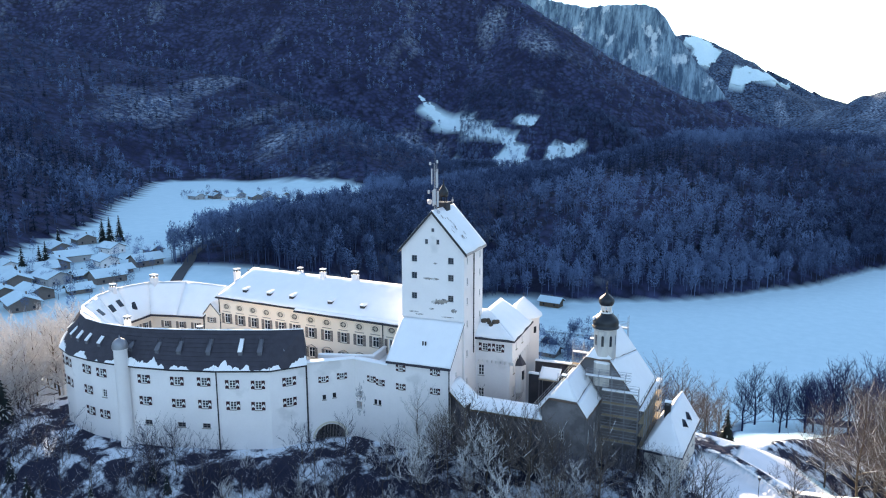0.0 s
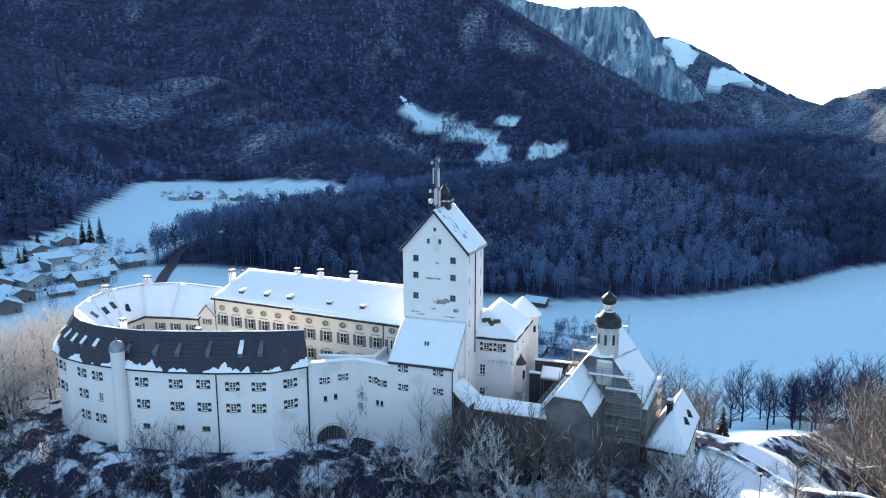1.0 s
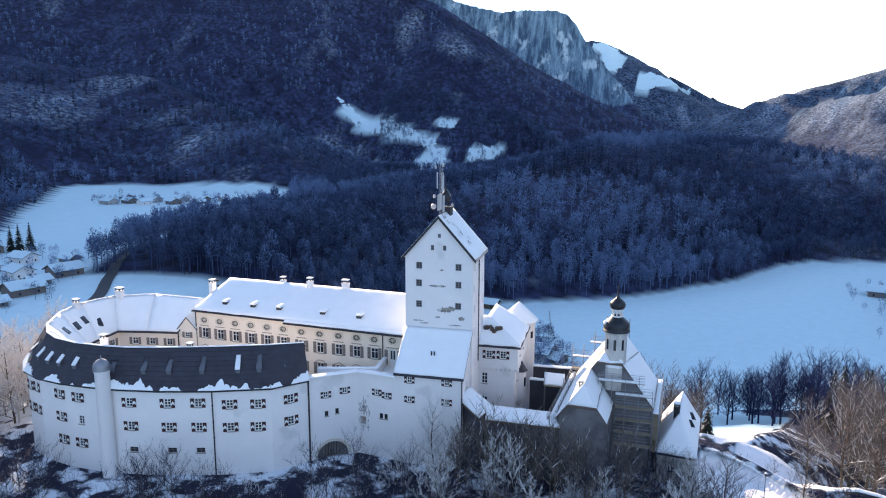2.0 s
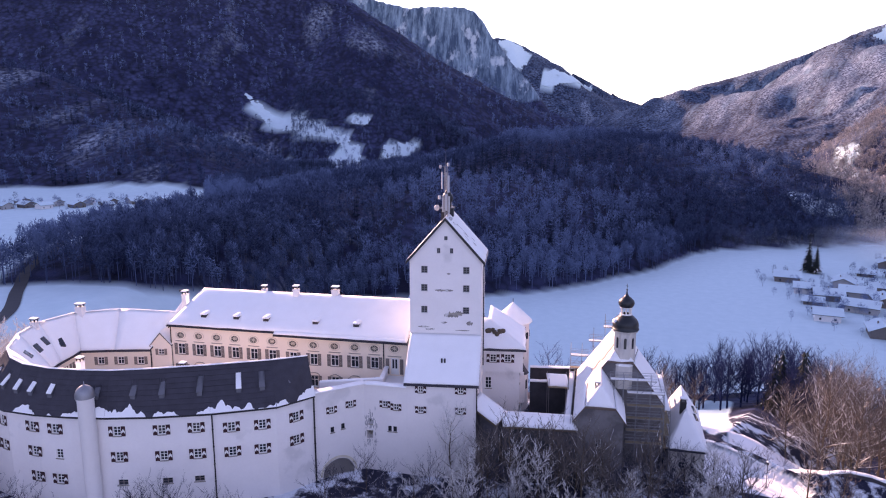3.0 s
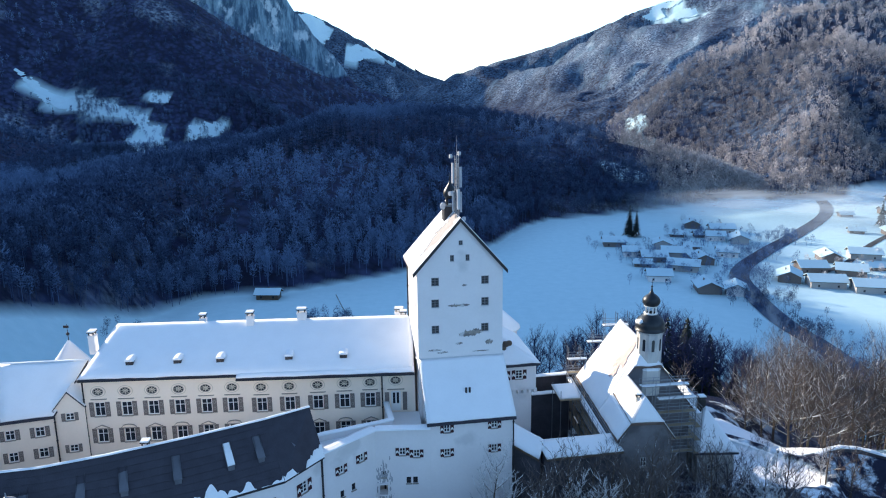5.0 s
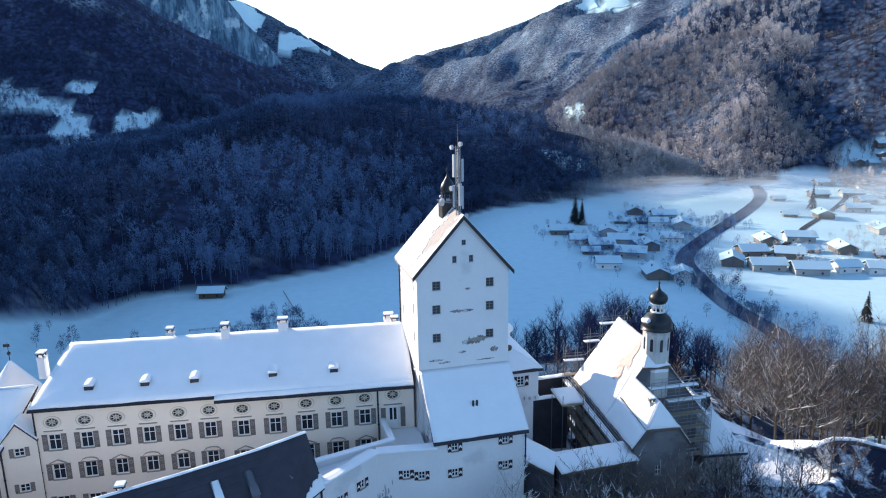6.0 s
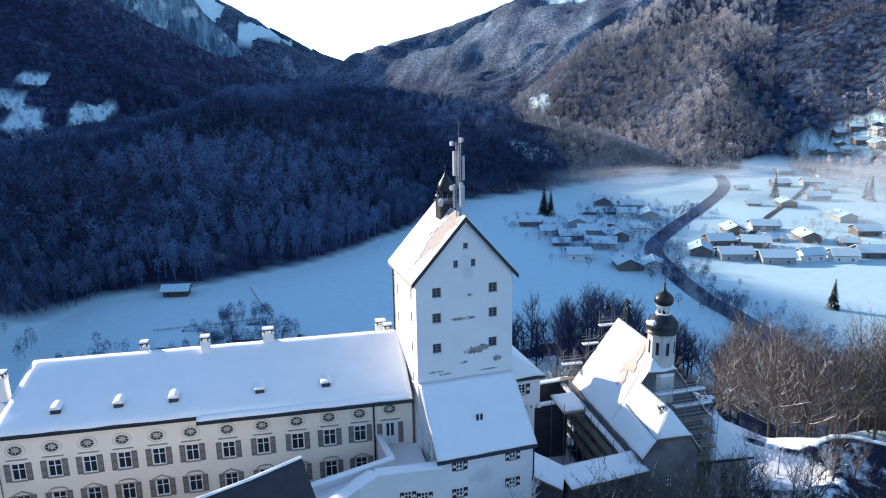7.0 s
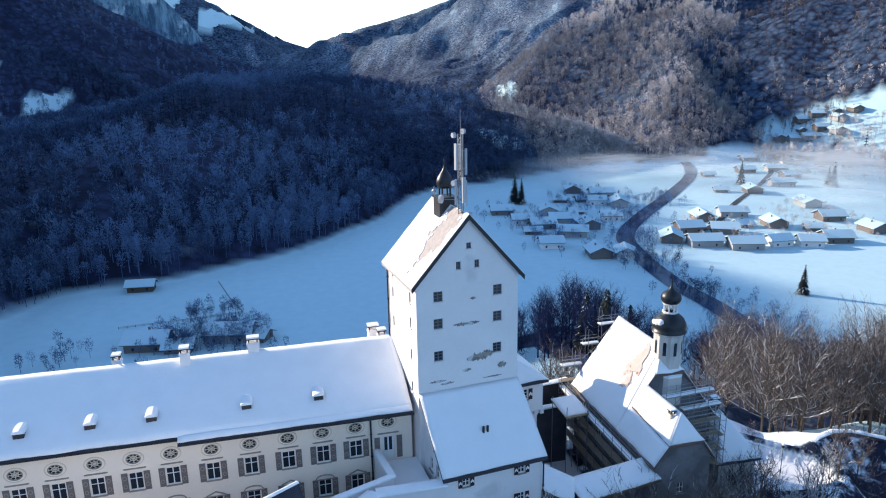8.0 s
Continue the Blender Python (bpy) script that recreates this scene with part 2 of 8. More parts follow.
def curved_slab(s, a0, a1, b0, b1, n, thick, mat=0):
    """A twisted roof slope from the edge a0-a1 down to b0-b1, in one skin of n strips."""
    i0 = len(s.v)
    for k in range(n + 1):
        for p in (Vector(a0).lerp(Vector(b0), k / n), Vector(a1).lerp(Vector(b1), k / n)):
            s.v += [tuple(p), (p.x, p.y, p.z - thick)]
    for k in range(n):
        q = i0 + 4 * k
        for face in ((q, q + 4, q + 6, q + 2), (q + 1, q + 3, q + 7, q + 5), (q, q + 1, q + 5, q + 4), (q + 2, q + 6, q + 7, q + 3)):
            s.f.append(face)
            s.m.append(mat)
    e = i0 + 4 * n
    s.f += [(i0, i0 + 2, i0 + 3, i0 + 1), (e, e + 1, e + 3, e + 2)]
    s.m += [mat, mat]


def snow_sheet(s, quad, thick=0.28, step=0.9, edge=0.10, lift=0.03, mat=0):
    """Snow lying on a roof: quad is (eave a, eave b, ridge b, ridge a); uneven on top, with ragged edges."""
    a, b, c, d = [Vector(p) for p in quad]
    nu = max(3, int((b - a).length / step))
    nv = max(3, int(((d - a).length + (c - b).length) / 2 / step))
    top, low = [], []
    for j in range(nv + 1):
        for i in range(nu + 1):
            u, v = i / nu, j / nv
            p = (a * (1 - u) + b * u) * (1 - v) + (d * (1 - u) + c * u) * v
            k = noise.noise(p * 0.45) * 0.5 + noise.noise(p * 1.7) * 0.25
            if j == 0:
                p = p + (d - a).normalized() * (0.12 + edge * k * 3)
            rim = i in (0, nu) or j in (0, nv)
            h = thick * (0.75 + 0.45 * k) * (0.55 if rim else 1.0)
            top.append(p + Vector((0, 0, lift + h)))
            low.append(p + Vector((0, 0, lift)))
    i0 = len(s.v)
    s.v += [tuple(p) for p in top] + [tuple(p) for p in low]
    n = (nu + 1) * (nv + 1)
    for j in range(nv):
        for i in range(nu):
            q = j * (nu + 1) + i
            s.f.append((i0 + q, i0 + q + 1, i0 + q + nu + 2, i0 + q + nu + 1))
            s.f.append((i0 + n + q + nu + 1, i0 + n + q + nu + 2, i0 + n + q + 1, i0 + n + q))
            s.m += [mat, mat]
    rim = [j for j in range(nu + 1)] + [(nu + 1) * j + nu for j in range(1, nv + 1)] + [(nu + 1) * nv + i for i in range(nu - 1, -1, -1)] + [(nu + 1) * j for j in range(nv - 1, 0, -1)]
    for k in range(len(rim)):
        p, q = rim[k], rim[(k + 1) % len(rim)]
        s.f.append((i0 + n + p, i0 + n + q, i0 + q, i0 + p))
        s.m.append(mat)


def snow_cap(s, p, q, width, thick=0.25, mat=0):
    """Snow along the top of a wall from p to q."""
    p, q = Vector(p), Vector(q)
    d = (q - p).normalized()
    side = Vector((-d.y, d.x, 0)).normalized() * width / 2
    n = max(2, int((q - p).length / 0.8))
    rings = []
    for i in range(n + 1):
        c = p.lerp(q, i / n)
        k = 0.8 + 0.5 * noise.noise(c * 0.9)
        rings.append([c - side, c - side * 0.9 + Vector((0, 0, thick * 0.7 * k)), c + Vector((0, 0, thick * k)), c + side * 0.9 + Vector((0, 0, thick * 0.7 * k)), c + side])
    for r0, r1 in zip(rings, rings[1:]):
        for k in range(4):
            s.face([r0[k], r0[k + 1], r1[k + 1], r1[k]], mat)
        s.face([r0[4], r0[0], r1[0], r1[4]], mat)
    s.face(rings[0], mat)
    s.face(list(reversed(rings[-1])), mat)


# ---- the land ----
LATTICE = np.random.RandomState(7).rand(256, 256)


def smooth_noise(x, y):
    xi, yi = np.floor(x).astype(int), np.floor(y).astype(int)
    fx, fy = x - xi, y - yi
    fx, fy = fx * fx * (3 - 2 * fx), fy * fy * (3 - 2 * fy)
    a, b = LATTICE[xi & 255, yi & 255], LATTICE[(xi + 1) & 255, yi & 255]
    c, d = LATTICE[xi & 255, (yi + 1) & 255], LATTICE[(xi + 1) & 255, (yi + 1) & 255]
    return (a * (1 - fx) + b * fx) * (1 - fy) + (c * (1 - fx) + d * fx) * fy - 0.5


def fbm(x, y, size, octaves=4):
    total, amp = 0.0, 1.0
    for k in range(octaves):
        total = total + amp * smooth_noise(x / size + 17.3 * k, y / size + 5.1 * k)
        size, amp = size / 2, amp * 0.5
    return total


def crest(x, y, line, steep, foot):
    """A mountain along a crest line of (x, y, height); it falls to its foot over height * steep + foot metres. Gives the height and how far below the crest it lies."""
    best, drop = np.full(np.shape(x), -1e9), np.zeros(np.shape(x))
    for (xa, ya, za), (xb, yb, zb) in zip(line, line[1:]):
        dx, dy = xb - xa, yb - ya
        k = np.clip(((x - xa) * dx + (y - ya) * dy) / (dx * dx + dy * dy), 0, 1)
        dist = np.hypot(x - xa - k * dx, y - ya - k * dy)
        z = za + (zb - za) * k
        h = z - dist * z / (z * steep + foot)
        drop = np.where(h > best, z - h, drop)
        best = np.maximum(best, h)
    return best, drop


def inside(x, y, poly):
    """Signed distance to an outline: plus inside."""
    dist, ins = np.full(np.shape(x), 1e9), np.zeros(np.shape(x), bool)
    n = len(poly)
    for i in range(n):
        (xa, ya), (xb, yb) = poly[i], poly[(i + 1) % n]
        dx, dy = xb - xa, yb - ya
        k = np.clip(((x - xa) * dx + (y - ya) * dy) / (dx * dx + dy * dy), 0, 1)
        dist = np.minimum(dist, np.hypot(x - xa - k * dx, y - ya - k * dy))
        cond = (ya > y) != (yb > y)
        ins ^= cond & (x < xa + (y - ya) / (dy if dy else 1e-9) * dx)
    return np.where(ins, dist, -dist)


NEAR_RIDGE = [(-3700, 300, 1080), (-2900, 1000, 980), (-2150, 1600, 880), (-1750, 1750, 800), (-1450, 1830, 735), (-1348, 1832, 704), (-1290, 1837, 660), (-1190, 1840, 634), (-1040, 1832, 588), (-660, 1781, 430), (-563, 1814, 365), (-451, 1845, 292), (-312, 1874, 212), (-189, 1890, 155), (-47, 1899, 115), (100, 1900, 60)]
CLIFF_PEAK = [(-2000, 2400, 950), (-1300, 2480, 760), (-880, 2552, 575), (-724, 2591, 538), (-686, 2601, 543), (-607, 2621, 543), (-534, 2637, 543), (-501, 2643, 533), (-478, 2647, 516), (-458, 2651, 492), (-437, 2655, 454), (-414, 2658, 423), (-395, 2661, 378), (-345, 2668, 336), (-303, 2673, 258), (-253, 2678, 194), (-60, 2700, 90)]
FAR_PEAK = [(-1600, 4100, 700), (-651, 4140, 595), (-608, 4146, 603), (-545, 4155, 589), (-456, 4165, 550), (-337, 4177, 485), (-233, 4184, 420), (-90, 4189, 354), (23, 4190, 295), (79, 4189, 264), (161, 4187, 224), (216, 4184, 202), (420, 4190, 160)]
RIGHT_PEAK = [(50, 3630, 150), (130, 3621, 189), (176, 3618, 192), (261, 3612, 211), (321, 3606, 236), (428, 3594, 277), (565, 3573, 325), (720, 3543, 371), (800, 3525, 398), (882, 3504, 428), (1033, 3461, 496), (1116, 3434, 525), (1240, 3389, 563), (1293, 3368, 583), (1500, 3250, 640), (2100, 2900, 760), (2900, 2300, 820)]
RIGHT_NEAR = [(364, 1741, 3), (439, 1721, 28), (542, 1688, 62), (600, 1666, 102), (672, 1636, 149), (751, 1599, 202), (797, 1574, 245), (859, 1539, 286), (1150, 1420, 420), (1500, 1150, 520), (1900, 700, 600), (2300, 0, 640)]
EAST_SPUR = [(751, 1599, 204), (690, 1330, 190), (600, 1090, 126), (520, 940, 64), (495, 880, 20)]
BEHIND = [(-3700, 300, 1000), (-2600, -700, 700), (-1500, -1600, 450), (0, -1900, 380), (1500, -1500, 420), (2300, 0, 640)]
WOOD = [(-252, 300), (-240, 328), (-220, 388), (-205, 418), (-189, 455), (-139, 465), (-83, 497), (-51, 518), (-23, 554), (22, 603), (57, 680), (93, 718), (182, 746), (290, 800), (404, 870), (420, 1000), (370, 1150), (300, 1500), (-700, 1500), (-520, 1000), (-480, 800), (-448, 690), (-400, 610), (-366, 556), (-376, 510), (-392, 468), (-378, 410), (-367, 345), (-326, 284), (-292, 299)]
WEST_WOOD = [(-370, 130), (-411, 240), (-452, 285), (-475, 328), (-515, 390), (-595, 465), (-668, 557), (-790, 692), (-760, 735), (-690, 745), (-593, 716), (-520, 750), (-445, 770), (-480, 1000), (-760, 1500), (-2300, 1600), (-2300, -400), (-520, -400)]
FAR_END_WOOD = [(404, 868), (350, 832), (400, 800), (470, 812), (560, 900), (690, 1060), (860, 1300), (900, 1720), (380, 1720), (372, 1150), (422, 1000)]
HILL_TOP = [(-166, 92), (-152, 68), (-130, 62), (-117, 64), (-100, 64), (-80, 70), (-66, 78), (-45, 82), (-30, 84), (-15, 90), (5, 104), (22, 110), (40, 118), (35, 128), (5, 126), (-15, 124), (-40, 128), (-60, 118), (-100, 116), (-124, 112), (-150, 112)]


FORECOURT = [(-10.5, 118.2), (-6, 117.5), (-2.8, 115.7), (0.5, 113.2), (3.6, 110.4), (4.6, 107.2), (2.5, 104.3), (-3, 103), (-11, 103.5)]
BASTION_FOOT = [(5.2, 109.5), (6.8, 111.9), (9.2, 113.4), (12.2, 114.0), (15.5, 113.8), (20, 112.0), (32, 106), (36, 92), (6, 90), (5, 102)]
GROVE_DIP = [(-7, 120.5), (-2.6, 117.4), (3.7, 112.2), (8.8, 115.2), (12.2, 115.8), (20, 113.8), (40, 108), (75, 122), (64, 160), (22, 162), (8, 142), (-2, 128)]


def valley_floor(x, y):
    """The plain: low in the middle, a terrace to the west."""
    k = np.clip((-195 - x) / 65, 0, 1)
    return 43 * k * k * (3 - 2 * k)


def land_height(x, y):
    x, y = np.asarray(x, float), np.asarray(y, float)
    rough = fbm(x, y, 340, 5)
    ridged = 0.5 - np.abs(fbm(x + 900, y, 420, 5))
    h = np.zeros(x.shape)
    far = np.clip((np.hypot(x, y - 100) - 550) / 700, 0, 1)
    for line, steep, foot, amp in ((NEAR_RIDGE, 1.05, 120, 60), (CLIFF_PEAK, 0.45, 90, 26), (FAR_PEAK, 1.2, 260, 70), (RIGHT_PEAK, 1.7, 240, 100), (RIGHT_NEAR, 1.5, 150, 120), (BEHIND, 1.6, 200, 50)):
        m, drop = crest(x, y, line, steep, foot)
        up = np.clip(m / 160, 0, 1) * np.clip(drop / 90, 0, 1)
        m = m + up * far * amp * (rough + 0.9 * (ridged - 0.38) * np.clip(m / 200, 0, 1)) + np.clip(m / 160, 0, 1) * far * 4 * fbm(x, y, 50, 3)
        h = np.maximum(h, m)
    ribs, below = crest(x, y, CLIFF_PEAK, 0.45, 90)
    h = h + np.where((ribs > 120) & (h < ribs + 60), 1, 0) * np.clip(below / 70, 0, 1) * 34 * fbm(x, y * 0.12, 75, 4)
    side_spur, below = crest(x, y, EAST_SPUR, 0.75, 60)
    h = np.maximum(h, side_spur + np.clip(below / 50, 0, 1) * 40 * rough)
    d = inside(x, y, WOOD)
    wood = np.where(d > 0, 122 * (1 - np.exp(-np.maximum(d, 0) / 250)) + 9 * rough * np.clip(d / 60, 0, 1), 0) * np.clip((x + 560) / 420, 0.06, 1)
    d2 = inside(x, y, FAR_END_WOOD)
    wood = np.maximum(wood, np.where(d2 > 0, 48 * (1 - np.exp(-np.maximum(d2, 0) / 120)), 0))
    h = np.maximum(h, wood) + 0.25 * np.minimum(wood, h)
    d3 = np.maximum(inside(x, y, WEST_WOOD), 0)
    floor_ = valley_floor(x, y)
    h = np.maximum(h, floor_ + np.minimum(0.40 * d3, 260) * (1 + 0.25 * rough))
    in_wood = np.clip(d / 30, 0, 1) * np.clip((x + 430) / 220, 0, 1)
    h = np.maximum(h, floor_ + 14 * in_wood)
    # the castle's rock
    e = inside(x, y, HILL_TOP)
    lumpy = fbm(x, y, 24, 4)
    top = 72.5 - 0.10 * np.clip(x + 40, 0, 80) - 0.2 * np.clip(-122 - x, 0, 60) + 0.8 * lumpy
    slope = np.where(y > 100, 0.62, 0.78)
    out = np.maximum(-e, 0)
    hill = top - slope * out + 3.5 * lumpy * np.clip(out / 12, 0, 1) + np.where(out > 40, (out - 40) * 0.22, 0)
    spur = crest(x, y, [(-115, 90, 66), (-20, 104, 66), (60, 125, 52), (150, 120, 40), (260, 60, 35)], 1.0, 60)[0]
    spur = np.maximum(spur, crest(x, y, [(-12, 120, 66), (4, 152, 61), (14, 192, 46), (28, 245, 27), (60, 330, 4)], 1.2, 50)[0])
    spur = np.maximum(spur, crest(x, y, [(-114, 78, 68), (-140, 66, 59), (-190, 55, 44)], 0.8, 40)[0])
    hill = np.maximum(hill, spur + 2.5 * lumpy * np.clip(out / 12, 0, 1))
    # the level forecourt, the ground under its bastion and the dip where the grove stands
    hill = hill - np.clip(0.5 * inside(x, y, GROVE_DIP), 0, 5.5) - np.clip(2.2 * inside(x, y, BASTION_FOOT), 0, 4.5)
    hill = hill + (66.5 - hill) * np.clip((inside(x, y, FORECOURT) + 0.8) / 1.2, 0, 1)
    return np.maximum(h, hill) + 0.15 * fbm(x, y, 60, 3)


def sheet_axis(n, lo, hi, centre, a):
    s = np.linspace(math.asinh((lo - centre) / a), math.asinh((hi - centre) / a), n)
    return centre + a * np.sinh(s)


gx, gy = sheet_axis(410, -4300, 4300, -50, 70), sheet_axis(400, -2600, 4800, 100, 70)
# closer rows where the crests run, so that the skyline keeps its shape
gy = np.unique(np.concatenate([gy, np.arange(1560, 1910, 9), np.arange(2470, 2710, 7), np.arange(3400, 3640, 10), np.arange(4130, 4215, 7)]))
gy = gy[np.concatenate([[True], np.diff(gy) > 1.5])]
gx = np.unique(np.concatenate([gx[(gx < -14) | (gx > 24)], np.arange(-14, 24.1, 0.8)]))
gy = np.unique(np.concatenate([gy[(gy < 101) | (gy > 122)], np.arange(101, 122.1, 0.8)]))
GX, GY = np.meshgrid(gx, gy, indexing="ij")
GZ = land_height(GX, GY)


def cover(x, y, z):
    """How much wood covers the land, 0 to 1."""
    w = np.clip((z - valley_floor(x, y) - 9) / 4, 0, 1) * (inside(x, y, WOOD) < 0)
    w = np.maximum(w, np.clip(inside(x, y, WEST_WOOD) / 3, 0, 1))
    w = np.maximum(w, np.clip((inside(x, y, WOOD) + 5 * fbm(x, y, 40, 2) + 5) / 10, 0, 1))
    w = np.maximum(w, np.clip(inside(x, y, FAR_END_WOOD) / 3, 0, 1))
    for poly in MEADOWS:
        w = np.minimum(w, np.clip(-inside(x, y, poly) / (6 if poly[0][1] > 300 else 1.2), 0, 1))
    for poly in CLEARINGS:
        w = np.minimum(w, np.clip(-inside(x, y, poly) / 6, 0, 1))
    return w


# clearings high on the slopes, laid as sheets of snow
CLEARINGS = [
    [(-798, 1435), (-781, 1440), (-734, 1424), (-686, 1420), (-644, 1412), (-575, 1374), (-544, 1354), (-540, 1338), (-606, 1344), (-674, 1374), (-716, 1386), (-750, 1408)],
    [(-546, 1344), (-527, 1356), (-512, 1334), (-494, 1336), (-482, 1308), (-425, 1205), (-395, 1130), (-450, 1110), (-490, 1200), (-544, 1302), (-514, 1312)],
    [(-448, 1350), (-426, 1370), (-384, 1386), (-400, 1350), (-438, 1322)],
    [(-534, 1414), (-504, 1426), (-494, 1402), (-524, 1390)],
    [(-330, 3805), (-328, 3915), (-279, 3975), (-250, 3920), (-87, 4150), (-70, 4120), (-150, 3850), (-231, 3845), (-291, 3820)],
    [(-600, 4105), (-540, 4145), (-480, 4133), (-406, 4090), (-430, 3940), (-473, 3866), (-520, 3965)],
    [(1065, 3390), (1165, 3370), (1210, 3300), (1281, 3230), (1310, 3072), (1273, 3150), (1189, 3220), (1115, 3366)],
    [(1140, 3405), (1285, 3330), (1310, 3280), (1200, 3350)],
    [(404, 1430), (420, 1372), (408, 1338), (390, 1370)],
    [(366, 1384), (392, 1318), (404, 1268), (380, 1290), (362, 1345)],
    [(188, 876), (215, 870), (245, 857), (228, 828), (198, 838)],
]
# open woods on the slopes, where snow shows between the trunks: x, y, radius
OPEN_WOODS = [(-812, 919, 70), (-731, 904, 55), (-630, 883, 60), (-581, 779, 35), (-953, 838, 60), (-1020, 1021, 70), (-1098, 863, 60), (-729, 1717, 60), (-573, 1641, 60), (-483, 1648, 50), (-739, 1300, 40), (-679, 1285, 50), (-405, 579, 25), (263, 886, 40), (-122, 502, 17), (-138, 494, 11), (-64, 534, 14), (-228, 527, 9), (-339, 488, 10), (-170, 481, 6)]
MEADOWS = [
    [(-45, 100), (-33.5, 100), (-33.5, 116), (-45, 116)],
    [(600, 900), (615, 845), (690, 790), (770, 800), (750, 840), (690, 892), (640, 905)],
    [(-668, 557), (-790, 692), (-760, 735), (-690, 745), (-593, 735), (-525, 765), (-462, 705), (-448, 690), (-400, 610), (-366, 556), (-376, 510), (-560, 500)],
    [(-10, 273), (5, 285), (22, 259), (9, 200), (0, 150), (-3, 128), (-8, 122), (-11, 126)],
    [(-10.5, 118.2), (-6, 117.5), (-2.8, 115.7), (0.5, 113.2), (3.6, 110.4), (4.6, 107.2), (2.5, 104.3), (-3, 103), (-11, 103.5)],
    [(-5, 120), (-1, 117.5), (4.5, 113.2), (12, 116.5), (24, 113.5), (44, 110), (52, 124), (32, 134), (15, 142), (0, 138), (-4, 128)],
    [(714, 842), (745, 815), (800, 800), (770, 745), (700, 740), (672, 775)],
]
land = bpy.data.meshes.new("ground")
nx, ny = GX.shape
idx = np.arange(nx * ny).reshape(nx, ny)
quads = np.stack([idx[:-1, :-1], idx[1:, :-1], idx[1:, 1:], idx[:-1, 1:]], -1).reshape(-1, 4)
land.vertices.add(nx * ny)
land.vertices.foreach_set("co", np.stack([GX, GY, GZ], -1).reshape(-1))
land.loops.add(quads.size)
land.loops.foreach_set("vertex_index", quads.reshape(-1))
land.polygons.add(len(quads))
land.polygons.foreach_set("loop_start", np.arange(len(quads)) * 4)
land.polygons.foreach_set("use_smooth", np.ones(len(quads), bool))
wood_attr = land.attributes.new("wood", "FLOAT", "POINT")
wood_attr.data.foreach_set("value", cover(GX, GY, GZ).reshape(-1).astype(np.float32))
crag = np.clip((crest(GX, GY, CLIFF_PEAK, 0.45, 90)[0] - 150) / 60, 0, 1) * (GZ > 170)
crag = np.maximum(crag, 0.5 * np.clip((crest(GX, GY, RIGHT_PEAK, 1.7, 240)[0] - 60) / 90, 0, 1))
land.attributes.new("crag", "FLOAT", "POINT").data.foreach_set("value", crag.reshape(-1).astype(np.float32))
# distance haze painted on the far peaks, frost on the eastern slopes
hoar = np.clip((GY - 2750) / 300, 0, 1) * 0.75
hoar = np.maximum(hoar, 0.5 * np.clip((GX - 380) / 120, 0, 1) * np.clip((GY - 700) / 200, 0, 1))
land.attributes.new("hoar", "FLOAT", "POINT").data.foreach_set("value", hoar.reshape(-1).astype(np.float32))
thin = np.zeros(GX.shape)
for ox_, oy_, or_ in OPEN_WOODS:
    thin = np.maximum(thin, np.exp(-((GX - ox_) ** 2 + (GY - oy_) ** 2) / or_ ** 2))
thin = np.maximum(thin, 0.75 * np.clip((crest(GX, GY, RIGHT_PEAK, 1.7, 240)[0] - 60) / 90, 0, 1))
rim_ = inside(GX, GY, WOOD)
thin = np.maximum(thin, 0.35 * np.exp(-np.maximum(rim_, 0) / 22) * (rim_ > -12))
land.attributes.new("thin_wood", "FLOAT", "POINT").data.foreach_set("value", thin.reshape(-1).astype(np.float32))


def ridge_way(x, y):
    """The direction of the ridge that each spot belongs to, so that gullies can fall straight down its sides."""
    best, way = np.full(x.shape, -1e9), np.zeros((*x.shape, 3))
    for line, steep, foot in ((NEAR_RIDGE, 1.05, 120), (CLIFF_PEAK, 0.5, 100), (FAR_PEAK, 1.2, 260), (RIGHT_PEAK, 1.7, 240), (RIGHT_NEAR, 1.5, 150), (BEHIND, 1.6, 200)):
        m = crest(x, y, line, steep, foot)[0]
        dx, dy = line[-1][0] - line[0][0], line[-1][1] - line[0][1]
        way = np.where((m > best)[..., None], np.array([dx, dy, 0]) / math.hypot(dx, dy), way)
        best = np.maximum(best, m)
    d3 = inside(x, y, WEST_WOOD)
    west = (d3 > 0) & (valley_floor(x, y) + np.minimum(0.40 * np.maximum(d3, 0), 260) > best)
    for where_, direction in ((west, (-0.62, 0.78, 0)), (west & (y > 700), (1, 0, 0)), ((west & (x > -560) & (y > 600)) | (inside(x, y, WOOD) > -40), (0.93, 0.36, 0))):
        way = np.where(where_[..., None], np.array(direction, float), way)
    return way


mid_x, mid_y = (GX[:-1, :-1] + GX[1:, 1:]) / 2, (GY[:-1, :-1] + GY[1:, 1:]) / 2
land.attributes.new("ridge_way", "FLOAT_VECTOR", "FACE").data.foreach_set("vector", ridge_way(mid_x, mid_y).reshape(-1).astype(np.float32))
land.update()


